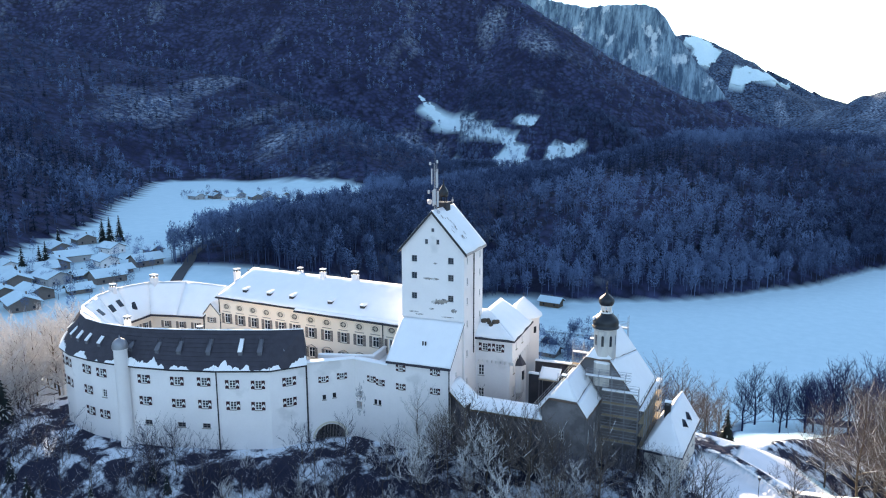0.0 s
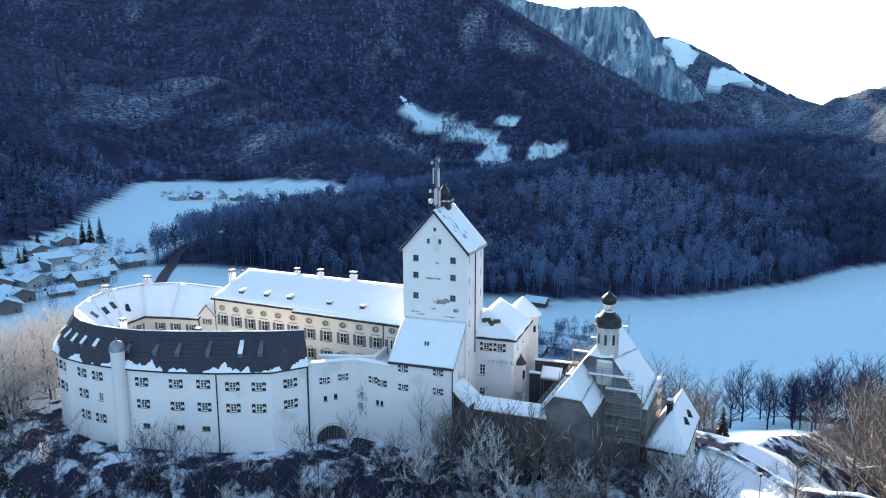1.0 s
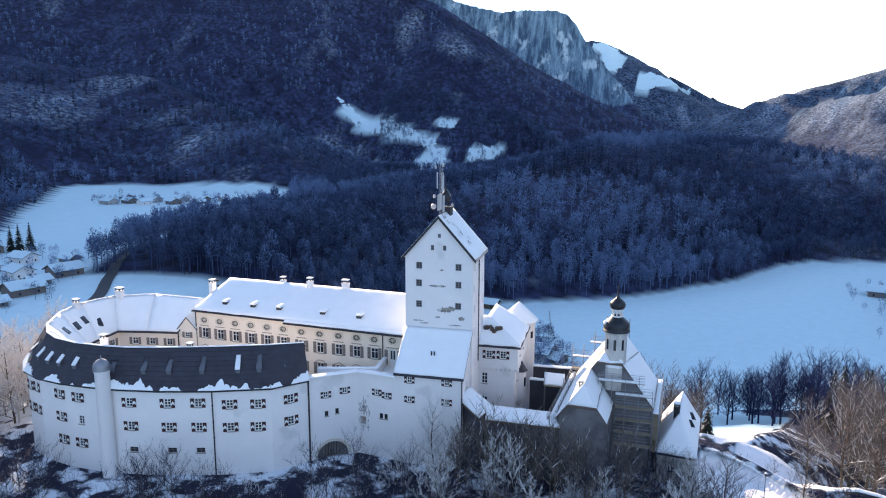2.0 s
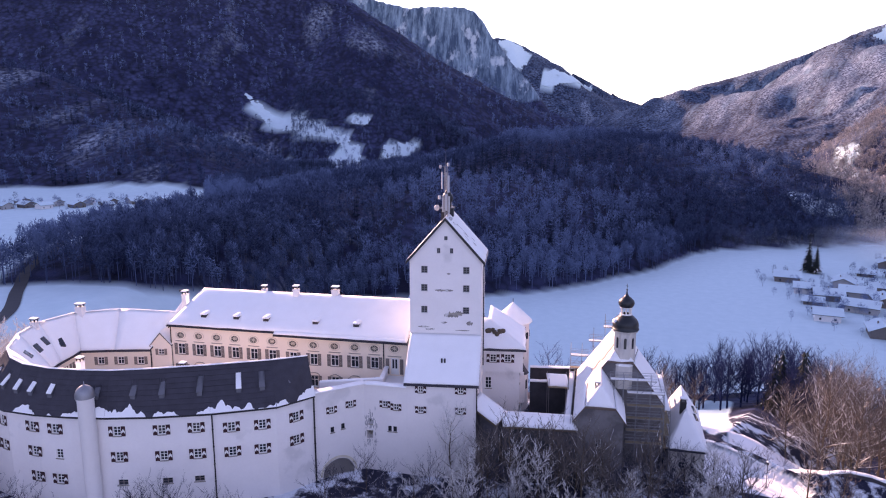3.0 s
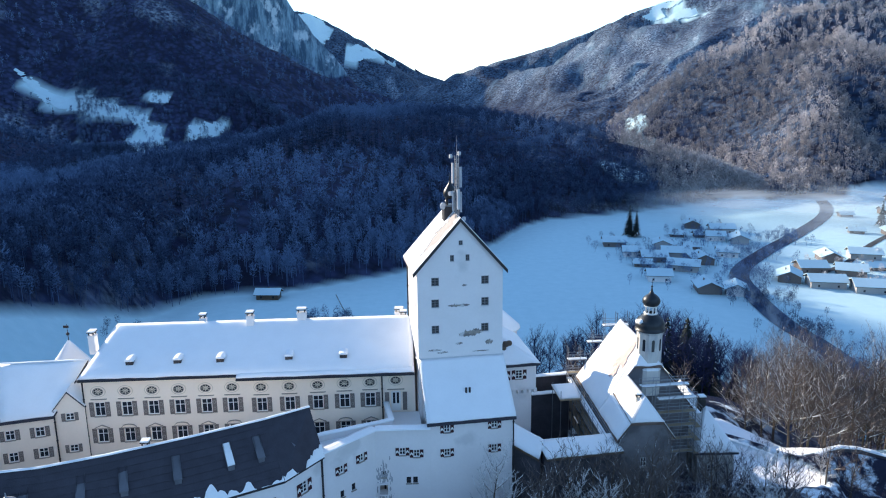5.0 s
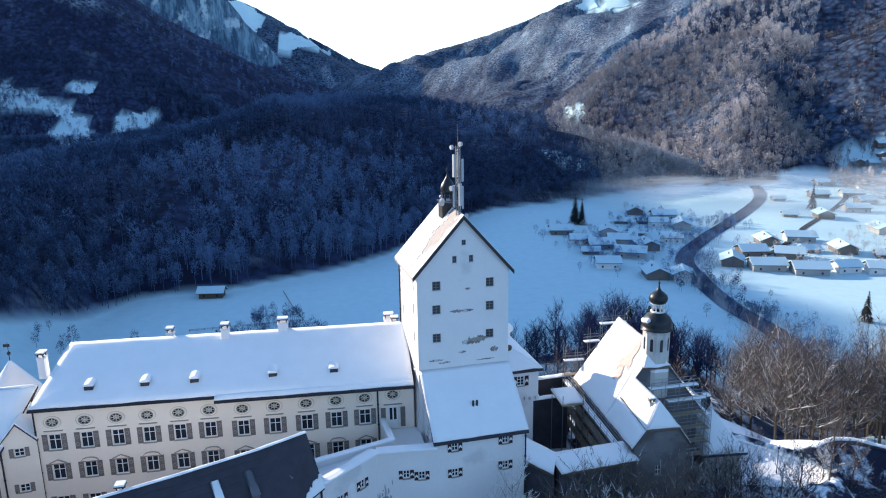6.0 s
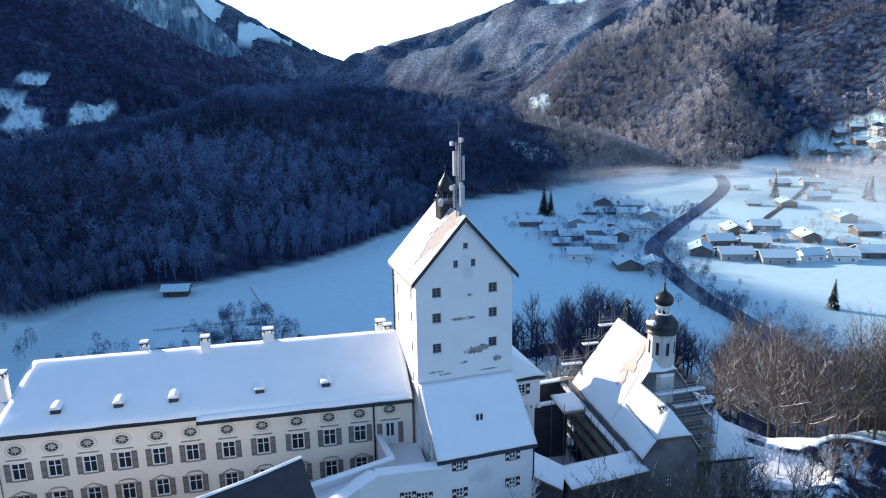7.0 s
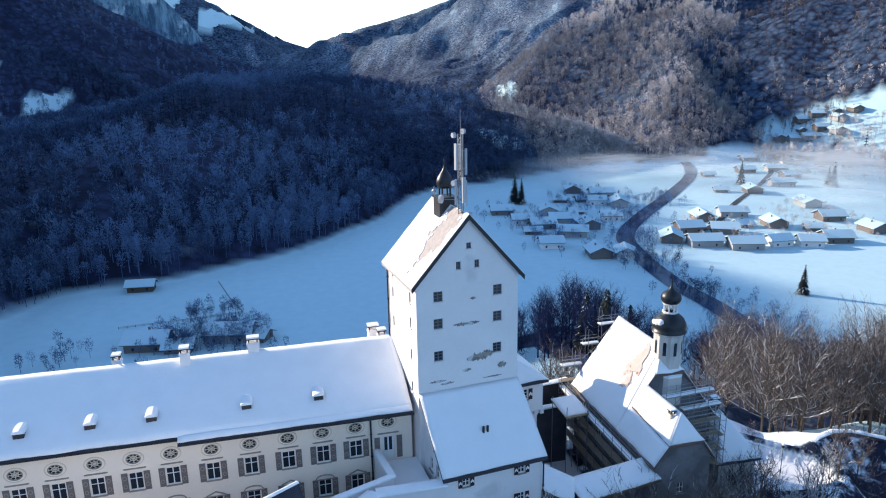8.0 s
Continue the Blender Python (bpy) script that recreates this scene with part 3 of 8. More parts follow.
def ground_material():
    m = bpy.data.materials.new("snowy_ground")
    m.use_nodes = True
    n, l = m.node_tree.nodes, m.node_tree.links
    b = n["Principled BSDF"]
    b.inputs["Roughness"].default_value, b.inputs["Specular IOR Level"].default_value = 0.85, 0.15
    geo = n.new("ShaderNodeNewGeometry")
    at = n.new("ShaderNodeAttribute")
    at.attribute_name = "wood"

    def tex(kind, sc, det=4.0, stretch=None):
        t = n.new(kind)
        t.inputs["Scale"].default_value = sc
        if kind == "ShaderNodeTexNoise":
            t.inputs["Detail"].default_value = det
            t.inputs["Roughness"].default_value = 0.62
        src = geo.outputs["Position"]
        if stretch:
            mp = n.new("ShaderNodeMapping")
            mp.inputs["Scale"].default_value = stretch
            l.new(src, mp.inputs["Vector"])
            src = mp.outputs[0]
        l.new(src, t.inputs["Vector"])
        return t

    def rng(src, a, b_, c=0.0, d=1.0):
        r = n.new("ShaderNodeMapRange")
        r.inputs[1].default_value, r.inputs[2].default_value, r.inputs[3].default_value, r.inputs[4].default_value = a, b_, c, d
        l.new(src, r.inputs[0])
        return r.outputs[0]

    def mixc(fac, a, b_):
        x = n.new("ShaderNodeMix")
        x.data_type = "RGBA"
        l.new(fac, x.inputs[0])
        for k, v in ((6, a), (7, b_)):
            if isinstance(v, tuple):
                x.inputs[k].default_value = (*v, 1)
            else:
                l.new(v, x.inputs[k])
        return x.outputs[2]

    def mul(a, b_):
        x = n.new("ShaderNodeMath")
        x.operation = "MULTIPLY"
        l.new(a, x.inputs[0])
        if isinstance(b_, float):
            x.inputs[1].default_value = b_
        else:
            l.new(b_, x.inputs[1])
        return x.outputs[0]
    al = n.new("ShaderNodeAttribute")
    al.attribute_name = "ridge_way"
    run = n.new("ShaderNodeVectorMath")
    run.operation = "DOT_PRODUCT"
    l.new(geo.outputs["Position"], run.inputs[0])
    l.new(al.outputs["Vector"], run.inputs[1])
    pz = n.new("ShaderNodeSeparateXYZ")
    l.new(geo.outputs["Position"], pz.inputs[0])
    gully = n.new("ShaderNodeCombineXYZ")
    l.new(run.outputs["Value"], gully.inputs[0])
    cross_ = n.new("ShaderNodeVectorMath")
    cross_.operation = "DOT_PRODUCT"
    cross_.inputs[1].default_value = (0.24, -0.24, 0.0)
    l.new(geo.outputs["Position"], cross_.inputs[0])
    l.new(cross_.outputs["Value"], gully.inputs[2])
    l.new(mul(pz.outputs[2], 0.5), gully.inputs[1])

    def down(sc, det, rough_=0.62):
        t = n.new("ShaderNodeTexNoise")
        t.inputs["Scale"].default_value, t.inputs["Detail"].default_value, t.inputs["Roughness"].default_value = sc, det, rough_
        l.new(gully.outputs[0], t.inputs["Vector"])
        return t
    grain = tex("ShaderNodeTexNoise", 0.16, 5, (1, 1, 0.35))
    mid = tex("ShaderNodeTexNoise", 0.02, 6)
    crowns = tex("ShaderNodeTexVoronoi", 0.10)
    haze_and_hoar = n.new("ShaderNodeAttribute")
    haze_and_hoar.attribute_name = "hoar"
    thin_ = n.new("ShaderNodeAttribute")
    thin_.attribute_name = "thin_wood"
    # forest cover: blue shade in its tones, darkest painted into gaps between crowns
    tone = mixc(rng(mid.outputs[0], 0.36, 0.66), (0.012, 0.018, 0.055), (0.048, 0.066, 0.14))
    # far forest tinted paler and bluer for haze, as is the frosted east
    tone = mixc(haze_and_hoar.outputs["Fac"], tone, mixc(rng(mid.outputs[0], 0.4, 0.6), (0.04, 0.09, 0.15), (0.13, 0.20, 0.28)))
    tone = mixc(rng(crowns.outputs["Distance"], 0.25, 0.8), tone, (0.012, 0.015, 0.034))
    # snow on the ground between the trunks, in patches that run down the slope
    patches = down(0.008, 8)
    gap = n.new("ShaderNodeMath")
    gap.operation = "ADD"
    l.new(patches.outputs[0], gap.inputs[0])
    l.new(mul(thin_.outputs["Fac"], 0.18), gap.inputs[1])
    trunks = tex("ShaderNodeTexNoise", 0.13, 4, (1, 1, 0.3))
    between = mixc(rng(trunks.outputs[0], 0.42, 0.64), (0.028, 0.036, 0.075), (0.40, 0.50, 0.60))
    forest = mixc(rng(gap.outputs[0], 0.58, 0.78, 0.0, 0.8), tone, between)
    # steep rock, its tones tinted blue for shade and haze
    sep = n.new("ShaderNodeSeparateXYZ")
    l.new(geo.outputs["True Normal"], sep.inputs[0])
    pos = n.new("ShaderNodeSeparateXYZ")
    l.new(geo.outputs["Position"], pos.inputs[0])
    steep_map = n.new("ShaderNodeMapping")
    steep_map.inputs["Scale"].default_value = (1.0, 0.3, 0.5)
    l.new(gully.outputs[0], steep_map.inputs["Vector"])
    streak = n.new("ShaderNodeTexNoise")
    streak.inputs["Scale"].default_value, streak.inputs["Detail"].default_value, streak.inputs["Roughness"].default_value = 0.05, 9.0, 0.72
    l.new(steep_map.outputs[0], streak.inputs["Vector"])
    couloir = down(0.02, 8, 0.65)
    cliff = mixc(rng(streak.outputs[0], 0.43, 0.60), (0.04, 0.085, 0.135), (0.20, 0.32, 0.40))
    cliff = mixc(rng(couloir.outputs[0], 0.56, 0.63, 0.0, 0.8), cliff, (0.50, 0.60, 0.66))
    ca = n.new("ShaderNodeAttribute")
    ca.attribute_name = "crag"
    bands = down(0.011, 9, 0.68)
    high = n.new("ShaderNodeMath")
    high.operation = "ADD"
    l.new(ca.outputs["Fac"], high.inputs[0])
    l.new(bands.outputs[0], high.inputs[1])
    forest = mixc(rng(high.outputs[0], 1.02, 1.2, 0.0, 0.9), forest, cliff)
    # valley snow, with the blue of the mountain's shade in its colour
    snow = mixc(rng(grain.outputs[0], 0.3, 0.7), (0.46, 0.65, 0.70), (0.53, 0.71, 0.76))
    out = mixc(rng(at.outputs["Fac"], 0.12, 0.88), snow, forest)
    # the rock under the castle: earth and rock with snow lying in patches
    near = n.new("ShaderNodeVectorMath")
    near.operation = "DISTANCE"
    near.inputs[1].default_value = (-50, 95, 60)
    l.new(geo.outputs["Position"], near.inputs[0])
    soil_n = tex("ShaderNodeTexNoise", 0.22, 7)
    soil_a = n.new("ShaderNodeMath")
    soil_a.operation = "ADD"
    l.new(soil_n.outputs[0], soil_a.inputs[0])
    l.new(rng(pos.outputs[0], -118, -132, 0.0, 0.22), soil_a.inputs[1])
    soil_b = n.new("ShaderNodeMath")
    soil_b.operation = "ADD"
    l.new(soil_a.outputs[0], soil_b.inputs[0])
    l.new(rng(pos.outputs[0], -14, 2, 0.0, -0.015), soil_b.inputs[1])
    soil = mixc(rng(soil_b.outputs[0], 0.49, 0.57), (0.022, 0.025, 0.048), (0.70, 0.76, 0.82))
    out = mixc(mul(rng(near.outputs["Value"], 210, 170), mul(rng(pos.outputs[2], 46, 50), rng(at.outputs["Fac"], 0.3, 0.7))), out, soil)
    # the forecourt and the lane up on the rock: white snow without the shade tint
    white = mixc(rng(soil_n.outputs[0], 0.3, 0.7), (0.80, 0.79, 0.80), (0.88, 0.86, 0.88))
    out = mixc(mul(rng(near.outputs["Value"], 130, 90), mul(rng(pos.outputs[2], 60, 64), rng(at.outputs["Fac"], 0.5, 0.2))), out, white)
    l.new(out, b.inputs["Base Color"])
    bp = n.new("ShaderNodeBump")
    bp.inputs["Strength"].default_value, bp.inputs["Distance"].default_value = 0.6, 3.0
    l.new(mul(grain.outputs[0], at.outputs["Fac"]), bp.inputs["Height"])
    l.new(bp.outputs[0], b.inputs["Normal"])
    return m


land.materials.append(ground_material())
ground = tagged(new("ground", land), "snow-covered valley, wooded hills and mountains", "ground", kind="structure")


def draped(name, poly, step, lift, mat, label, ragged=5):
    """A sheet of snow laid on the land inside an outline."""
    xs, ys = np.arange(min(p[0] for p in poly), max(p[0] for p in poly) + step, step), np.arange(min(p[1] for p in poly), max(p[1] for p in poly) + step, step)
    px, py = np.meshgrid(xs, ys, indexing="ij")
    fi, fj = np.clip(np.interp(px, gx, np.arange(len(gx))), 0, len(gx) - 1.001), np.clip(np.interp(py, gy, np.arange(len(gy))), 0, len(gy) - 1.001)
    i_, j_ = fi.astype(int), fj.astype(int)
    u, v = fi - i_, fj - j_
    pz = (GZ[i_, j_] * (1 - u) + GZ[i_ + 1, j_] * u) * (1 - v) + (GZ[i_, j_ + 1] * (1 - u) + GZ[i_ + 1, j_ + 1] * u) * v + lift
    ok_ = inside(px[:-1, :-1] + step / 2, py[:-1, :-1] + step / 2, poly) + ragged * fbm(px[:-1, :-1], py[:-1, :-1], ragged * 1.5, 4) > 0
    sh = Shape()
    for a, b in zip(*np.where(ok_)):
        sh.face([(px[q], py[q], pz[q]) for q in ((a, b), (a + 1, b), (a + 1, b + 1), (a, b + 1))])
    return tagged(new(name, sh.mesh(name, [mat], True)), label, "meadow", kind="structure")


for k_, poly_ in enumerate(CLEARINGS):
    far_off = poly_[0][1] > 2000
    draped("meadow_%d" % (k_ + 1), poly_, 9.0 if far_off else 4.0, 4.0 if far_off else 1.2, M["valley_shade_snow"], "snow-covered clearing high on the wooded mountainside", 55 if far_off else 10)


# ---- pieces of windows, shared by all that look alike ----
def window_meshes(w, h, bars, sill="stone", frame_mat="frame"):
    """Frame with mullion and bars, pane and sill, for a hole w by h; x along the wall, y into it, foot at z = 0."""
    f = Shape()
    t = 0.09
    f.box(-w / 2, 0.10, 0, -w / 2 + t, 0.22, h)
    f.box(w / 2 - t, 0.10, 0, w / 2, 0.22, h)
    f.box(-w / 2 + t, 0.10, 0, w / 2 - t, 0.22, t)
    f.box(-w / 2 + t, 0.10, h - t, w / 2 - t, 0.22, h)
    f.box(-t * 0.5, 0.12, t, t * 0.5, 0.20, h - t)
    for k in bars:
        z = h * k
        f.box(-w / 2 + t, 0.13, z - 0.035, -t * 0.5, 0.19, z + 0.035)
        f.box(t * 0.5, 0.13, z - 0.035, w / 2 - t, 0.19, z + 0.035)
    g = Shape()
    g.box(-w / 2 + 0.02, 0.155, 0.02, w / 2 - 0.02, 0.175, h - 0.02)
    s = Shape()
    s.box(-w / 2 - 0.1, -0.14, -0.1, w / 2 + 0.1, 0.1, -0.003)
    return f.mesh("window", [M[frame_mat]]), g.mesh("pane", [M["glass"]]), s.mesh("sill", [M[sill]])


def put_window(parent, meshes, m, extra=()):
    fr, gl, si = meshes
    w = piece("window", fr, parent, m)
    piece("pane", gl, w)
    piece("sill", si, w)
    for name, me in extra:
        piece(name, me, w)
    return w


def shutter_mesh(x0, w, h, flip):
    """A dark red shutter with a white chevron, hung beside its window."""
    s = Shape()
    s.box(x0, -0.09, -0.03, x0 + w, -0.035, h + 0.03)
    c = x0 + w / 2
    band = [(x0 + 0.03, h * 0.26), (c, h * 0.44), (x0 + w - 0.03, h * 0.26), (x0 + w - 0.03, h * 0.52), (c, h * 0.74), (x0 + 0.03, h * 0.52)]
    for ring in ((band[0], band[1], band[4], band[5]), (band[1], band[2], band[3], band[4])):
        s.face([(x, -0.096, z) for x, z in ring], 1)
    for k in range(6):
        (xa, za), (xb, zb) = band[k], band[(k + 1) % 6]
        s.face([(xb, -0.096, zb), (xa, -0.096, za), (xa, -0.09, za), (xb, -0.09, zb)], 1)
    return s.mesh("shutter", [M["red"], M["frame"]])


def console_mesh(x0, w, h):
    """A grey-brown carved panel beside a courtyard window, with round bosses."""
    s = Shape()
    s.box(x0, -0.07, -0.06, x0 + w, -0.003, h + 0.06)
    for z, r in ((h * 0.76, w * 0.36), (h * 0.28, w * 0.33)):
        for rr, d, mt in ((r, 0.10, 1), (r * 0.62, 0.125, 0)):
            n = 10
            ring = [(x0 + w / 2 + rr * math.cos(2 * math.pi * k / n), z + rr * 1.25 * math.sin(2 * math.pi * k / n)) for k in range(n)]
            s.face([(x, -d, zz) for x, zz in ring], mt)
            for k in range(n):
                (xa, za), (xb, zb) = ring[k], ring[(k + 1) % n]
                s.face([(xa, -d, za), (xa, -0.06, za), (xb, -0.06, zb), (xb, -d, zb)], mt)
    return s.mesh("side_panel", [M["shutter"], M["stone"]])


RING_WIN = window_meshes(1.0, 1.35, (0.33, 0.66))
RING_SHUT = [("shutter", shutter_mesh(-1.10, 0.55, 1.35, True)), ("shutter", shutter_mesh(0.55, 0.55, 1.35, False))]
SMALL_WIN = window_meshes(0.75, 0.95, (0.5,))
SMALL_SHUT = [("shutter", shutter_mesh(-0.82, 0.42, 0.95, True)), ("shutter", shutter_mesh(0.40, 0.42, 0.95, False))]
KEEP_WIN = window_meshes(0.95, 1.05, (0.33, 0.66), "white", "dormer")
KEEP_SLIT = window_meshes(0.5, 1.1, (0.5,), "white", "dormer")
COURT_WIN = window_meshes(1.3, 1.85, (0.64,))
COURT_SIDE = [("side_panel", console_mesh(-1.27, 0.56, 1.85)), ("side_panel", console_mesh(0.71, 0.56, 1.85))]
DARK_SLIT = window_meshes(0.55, 0.85, (0.5,), "stone", "metal")
CELLAR_WIN = window_meshes(1.3, 0.8, (0.5,), "stone", "shutter")


def lintel_mesh(kind):
    """Cornice over a courtyard window: straight, gabled or bowed."""
    s = Shape()
    if kind == "straight":
        s.box(-1.0, -0.13, 2.28, 1.0, -0.003, 2.35)
        s.box(-0.9, -0.08, 2.23, 0.9, -0.003, 2.28)
    else:
        s.box(-0.95, -0.13, 1.86, 0.95, -0.003, 1.93)
        n = 2 if kind == "gabled" else 8
        for k in range(n):
            xa, xb = -0.95 + 1.9 * k / n, -0.95 + 1.9 * (k + 1) / n

            def top(x):
                return 1.93 + (0.42 * (1 - abs(x) / 0.95) if kind == "gabled" else 0.42 * math.sqrt(max(0, 1 - (x / 0.95) ** 2)))
            za, zb = top(xa), top(xb)
            c = [(xa, za), (xb, zb), (xb, zb + 0.09), (xa, za + 0.09)]
            s.face([(x, -0.13, z) for x, z in c])
            for i in range(4):
                (x0, z0), (x1, z1) = c[i], c[(i + 1) % 4]
                s.face([(x0, -0.13, z0), (x0, -0.003, z0), (x1, -0.003, z1), (x1, -0.13, z1)])
    return s.mesh("cornice", [M["stone"]])


LINTEL = {k: lintel_mesh(k) for k in ("straight", "gabled", "bowed")}


def oculus_meshes():
    """An oval window: a plastered surround in the hole, a stone ring and a leaded pane."""
    n = 24
    ell = [(math.cos(2 * math.pi * k / n), math.sin(2 * math.pi * k / n)) for k in range(n)]
    s = Shape()
    for k in range(n):
        (ca, sa), (cb, sb) = ell[k], ell[(k + 1) % n]
        for r0, r1, y, mt in ((0.50, 0.58, -0.09, 1), (0.58, 0.70, -0.06, 2), (0.76, 0.82, -0.05, 0)):
            s.face([(r0 * 1.15 * ca, y, r0 * 0.9 * sa), (r1 * 1.15 * ca, y, r1 * 0.9 * sa), (r1 * 1.15 * cb, y, r1 * 0.9 * sb), (r0 * 1.15 * cb, y, r0 * 0.9 * sb)], mt)
            s.face([(r1 * 1.15 * ca, y, r1 * 0.9 * sa), (r1 * 1.15 * ca, 0.02, r1 * 0.9 * sa), (r1 * 1.15 * cb, 0.02, r1 * 0.9 * sb), (r1 * 1.15 * cb, y, r1 * 0.9 * sb)], mt)
            s.face([(r0 * 1.15 * cb, y, r0 * 0.9 * sb), (r0 * 1.15 * cb, 0.1, r0 * 0.9 * sb), (r0 * 1.15 * ca, 0.1, r0 * 0.9 * sa), (r0 * 1.15 * ca, y, r0 * 0.9 * sa)], mt)
    g = Shape()
    g.face([(0.52 * 1.15 * c, 0.05, 0.52 * 0.9 * t) for c, t in ell])
    g.face([(0.52 * 1.15 * c, 0.07, 0.52 * 0.9 * t) for c, t in reversed(ell)])
    b = Shape()
    for k in range(4):
        w = math.pi * k / 4
        dx, dz = 0.56 * math.cos(w), 0.44 * math.sin(w)
        b.tube((-dx, 0.03, -dz), (dx, 0.03, dz), 0.04, sides=4)
    for k in range(n):
        (ca, sa), (cb, sb) = ell[k], ell[(k + 1) % n]
        b.tube((0.3 * ca, 0.03, 0.22 * sa), (0.3 * cb, 0.03, 0.22 * sb), 0.04, sides=4)
    return s.mesh("oval_window", [M["trim"], M["stone"], M["cream"]]), g.mesh("pane", [M["glass"]]), b.mesh("leading", [M["trim"]])


OCULUS = oculus_meshes()


def holes_of(wins, w, h):
    """Holes for windows whose middles lie at (u, z)."""
    return [(u - w / 2, u + w / 2, z - h / 2, z + h / 2) for u, z in wins]


def drainpipe(parent, x, y, z0, z1):
    s = Shape()
    s.tube((x, y, z0), (x, y, z1), 0.09, sides=8)
    for z in np.arange(z0 + 1, z1, 2.5):
        s.tube((x, y, z), (x, y, z + 0.1), 0.13, sides=8)
    part("drainpipe", s, ["metal"], parent, "dark metal drainpipe")


# ---- castle: the keep ----
A = radians(6.0)
U, V = Vector((math.cos(A), math.sin(A), 0)), Vector((-math.sin(A), math.cos(A), 0))


def K(u, v, z):
    """A place by the keep's own axes: u along its front, v back from it."""
    return Vector((-56.5, 97.45, 0)) + U * u + V * v + Vector((0, 0, z))


KU0, KU1, KD, KEAVE, KRIDGE = -0.3, 10.55, 9.7, 103.9, 110.0
KMID = (KU0 + KU1) / 2
keep = thing("castle_keep", K(KMID, KD / 2, 72), "tall white plastered castle keep with a snowy gable roof", "tower")
s = Shape()
front = [(u - KU0, z) for u, z in ((1.95, 102.4), (8.27, 102.35), (1.92, 99.6), (8.27, 99.55), (1.9, 96.2), (8.25, 96.15))]
gable = [(4.1 - KU0, 105.3), (6.05 - KU0, 105.3)]
top_win = [(5.2 - KU0, 107.2)]
L = KU1 - KU0
crown_line = [(0, KEAVE), (L / 2, KRIDGE), (L, KEAVE)]
c = [K(KU0, 0, 0).xy, K(KU1, 0, 0).xy, K(KU1, KD, 0).xy, K(KU0, KD, 0).xy]
flat_wall(s, c[0], c[1], 68, KEAVE, holes_of(front, 0.95, 1.05) + holes_of(gable, 0.5, 0.8) + holes_of(top_win, 0.5, 0.6), tops=crown_line)
side_r = [(1.6, z) for z in (102.3, 98.9, 95.6, 91.8, 86.8, 82.0)] + [(8.2, z) for z in (102.3, 99.2, 95.6, 91.8)]
side_l = [(KD - 2.0, z) for z in (102.0, 99.4, 96.0, 92.5)] + [(KD - 8.0, z) for z in (103.0, 100.8, 97.5)]
flat_wall(s, c[1], c[2], 68, KEAVE, holes_of(side_r, 0.5, 1.1))
flat_wall(s, c[2], c[3], 68, KEAVE, [], tops=crown_line)
flat_wall(s, c[3], c[0], 68, KEAVE, holes_of(side_l, 0.5, 1.1))
part("wall", s, ["white"], keep)
GABLE_WIN, TOP_WIN = window_meshes(0.5, 0.8, (0.5,), "white", "dormer"), window_meshes(0.5, 0.6, (0.5,), "white", "dormer")
for wins, kind, h, p, q in ((front, KEEP_WIN, 1.05, c[0], c[1]), (gable, GABLE_WIN, 0.8, c[0], c[1]), (top_win, TOP_WIN, 0.6, c[0], c[1]), (side_r, KEEP_SLIT, 1.1, c[1], c[2]), (side_l, KEEP_SLIT, 1.1, c[3], c[0])):
    for u, z in wins:
        put_window(keep, kind, wall_pose(p, q, u, z - h / 2))
run = (KRIDGE - KEAVE) / (L / 2)
roof_l = [K(KU0 - 0.55, -0.35, KEAVE - 0.55 * run), K(KMID, -0.35, KRIDGE), K(KMID, KD + 0.35, KRIDGE), K(KU0 - 0.55, KD + 0.35, KEAVE - 0.55 * run)]
roof_r = [K(KMID, -0.35, KRIDGE), K(KU1 + 0.55, -0.35, KEAVE - 0.55 * run), K(KU1 + 0.55, KD + 0.35, KEAVE - 0.55 * run), K(KMID, KD + 0.35, KRIDGE)]
s = Shape()
for r in (roof_l, roof_r):
    slab(s, [p + Vector((0, 0, 0.32)) for p in r], 0.30)
part("roof", s, ["frosted_tile"], keep, "brown tiled gable roof with dark verges")
for pa, pb in ((roof_l[0], roof_l[1]), (roof_r[0], roof_r[1])):
    s = Shape()
    hi, lo, out_ = Vector((0, 0, 0.36)), Vector((0, 0, -0.16)), V * -0.07
    s.face([pa + lo + out_, pb + lo + out_, pb + hi + out_, pa + hi + out_])
    s.face([pa + hi + out_, pb + hi + out_, pb + hi, pa + hi])
    s.face([pb + lo + out_, pa + lo + out_, pa + lo, pb + lo])
    part("verge", s, ["metal"], keep, "dark metal verge")
s = Shape()
up = Vector((0, 0, 0.32))
snow_sheet(s, [roof_r[1] + up, roof_r[2] + up, roof_r[3] + up, roof_r[0] + up], 0.22, 0.8)
part("roof_snow", s, ["snow"], keep, "snow lying on the roof", True)
s = Shape()
# the sunny slope: snow slid from a band near the ridge, where tiles show
lo_a, lo_b, hi_a, hi_b = roof_l[0] + up, roof_l[3] + up, roof_l[1] + up, roof_l[2] + up
ns, nt = 56, 44
for i in range(ns):
    for j in range(nt):
        v0, v1, u0, u1 = i / ns, (i + 1) / ns, j / nt, (j + 1) / nt
        k = noise.noise(Vector((v0 * 7, u0 * 6, 0.3))) * 0.55 + noise.noise(Vector((v0 * 22, u0 * 16, 4.1))) * 0.35
        band = 1.0 - abs(v0 - 0.26) / 0.24 - max(0.0, 0.62 - u0) * 1.9
        if band + k > 0.32 and u0 < 0.985:
            continue
        quad = [(lo_a.lerp(lo_b, v)).lerp(hi_a.lerp(hi_b, v), u) for u, v in ((u0, v0), (u1, v0), (u1, v1), (u0, v1))]
        slab(s, [p + Vector((0, 0, 0.09 + 0.03 * noise.noise(p * 0.8))) for p in quad], 0.09)
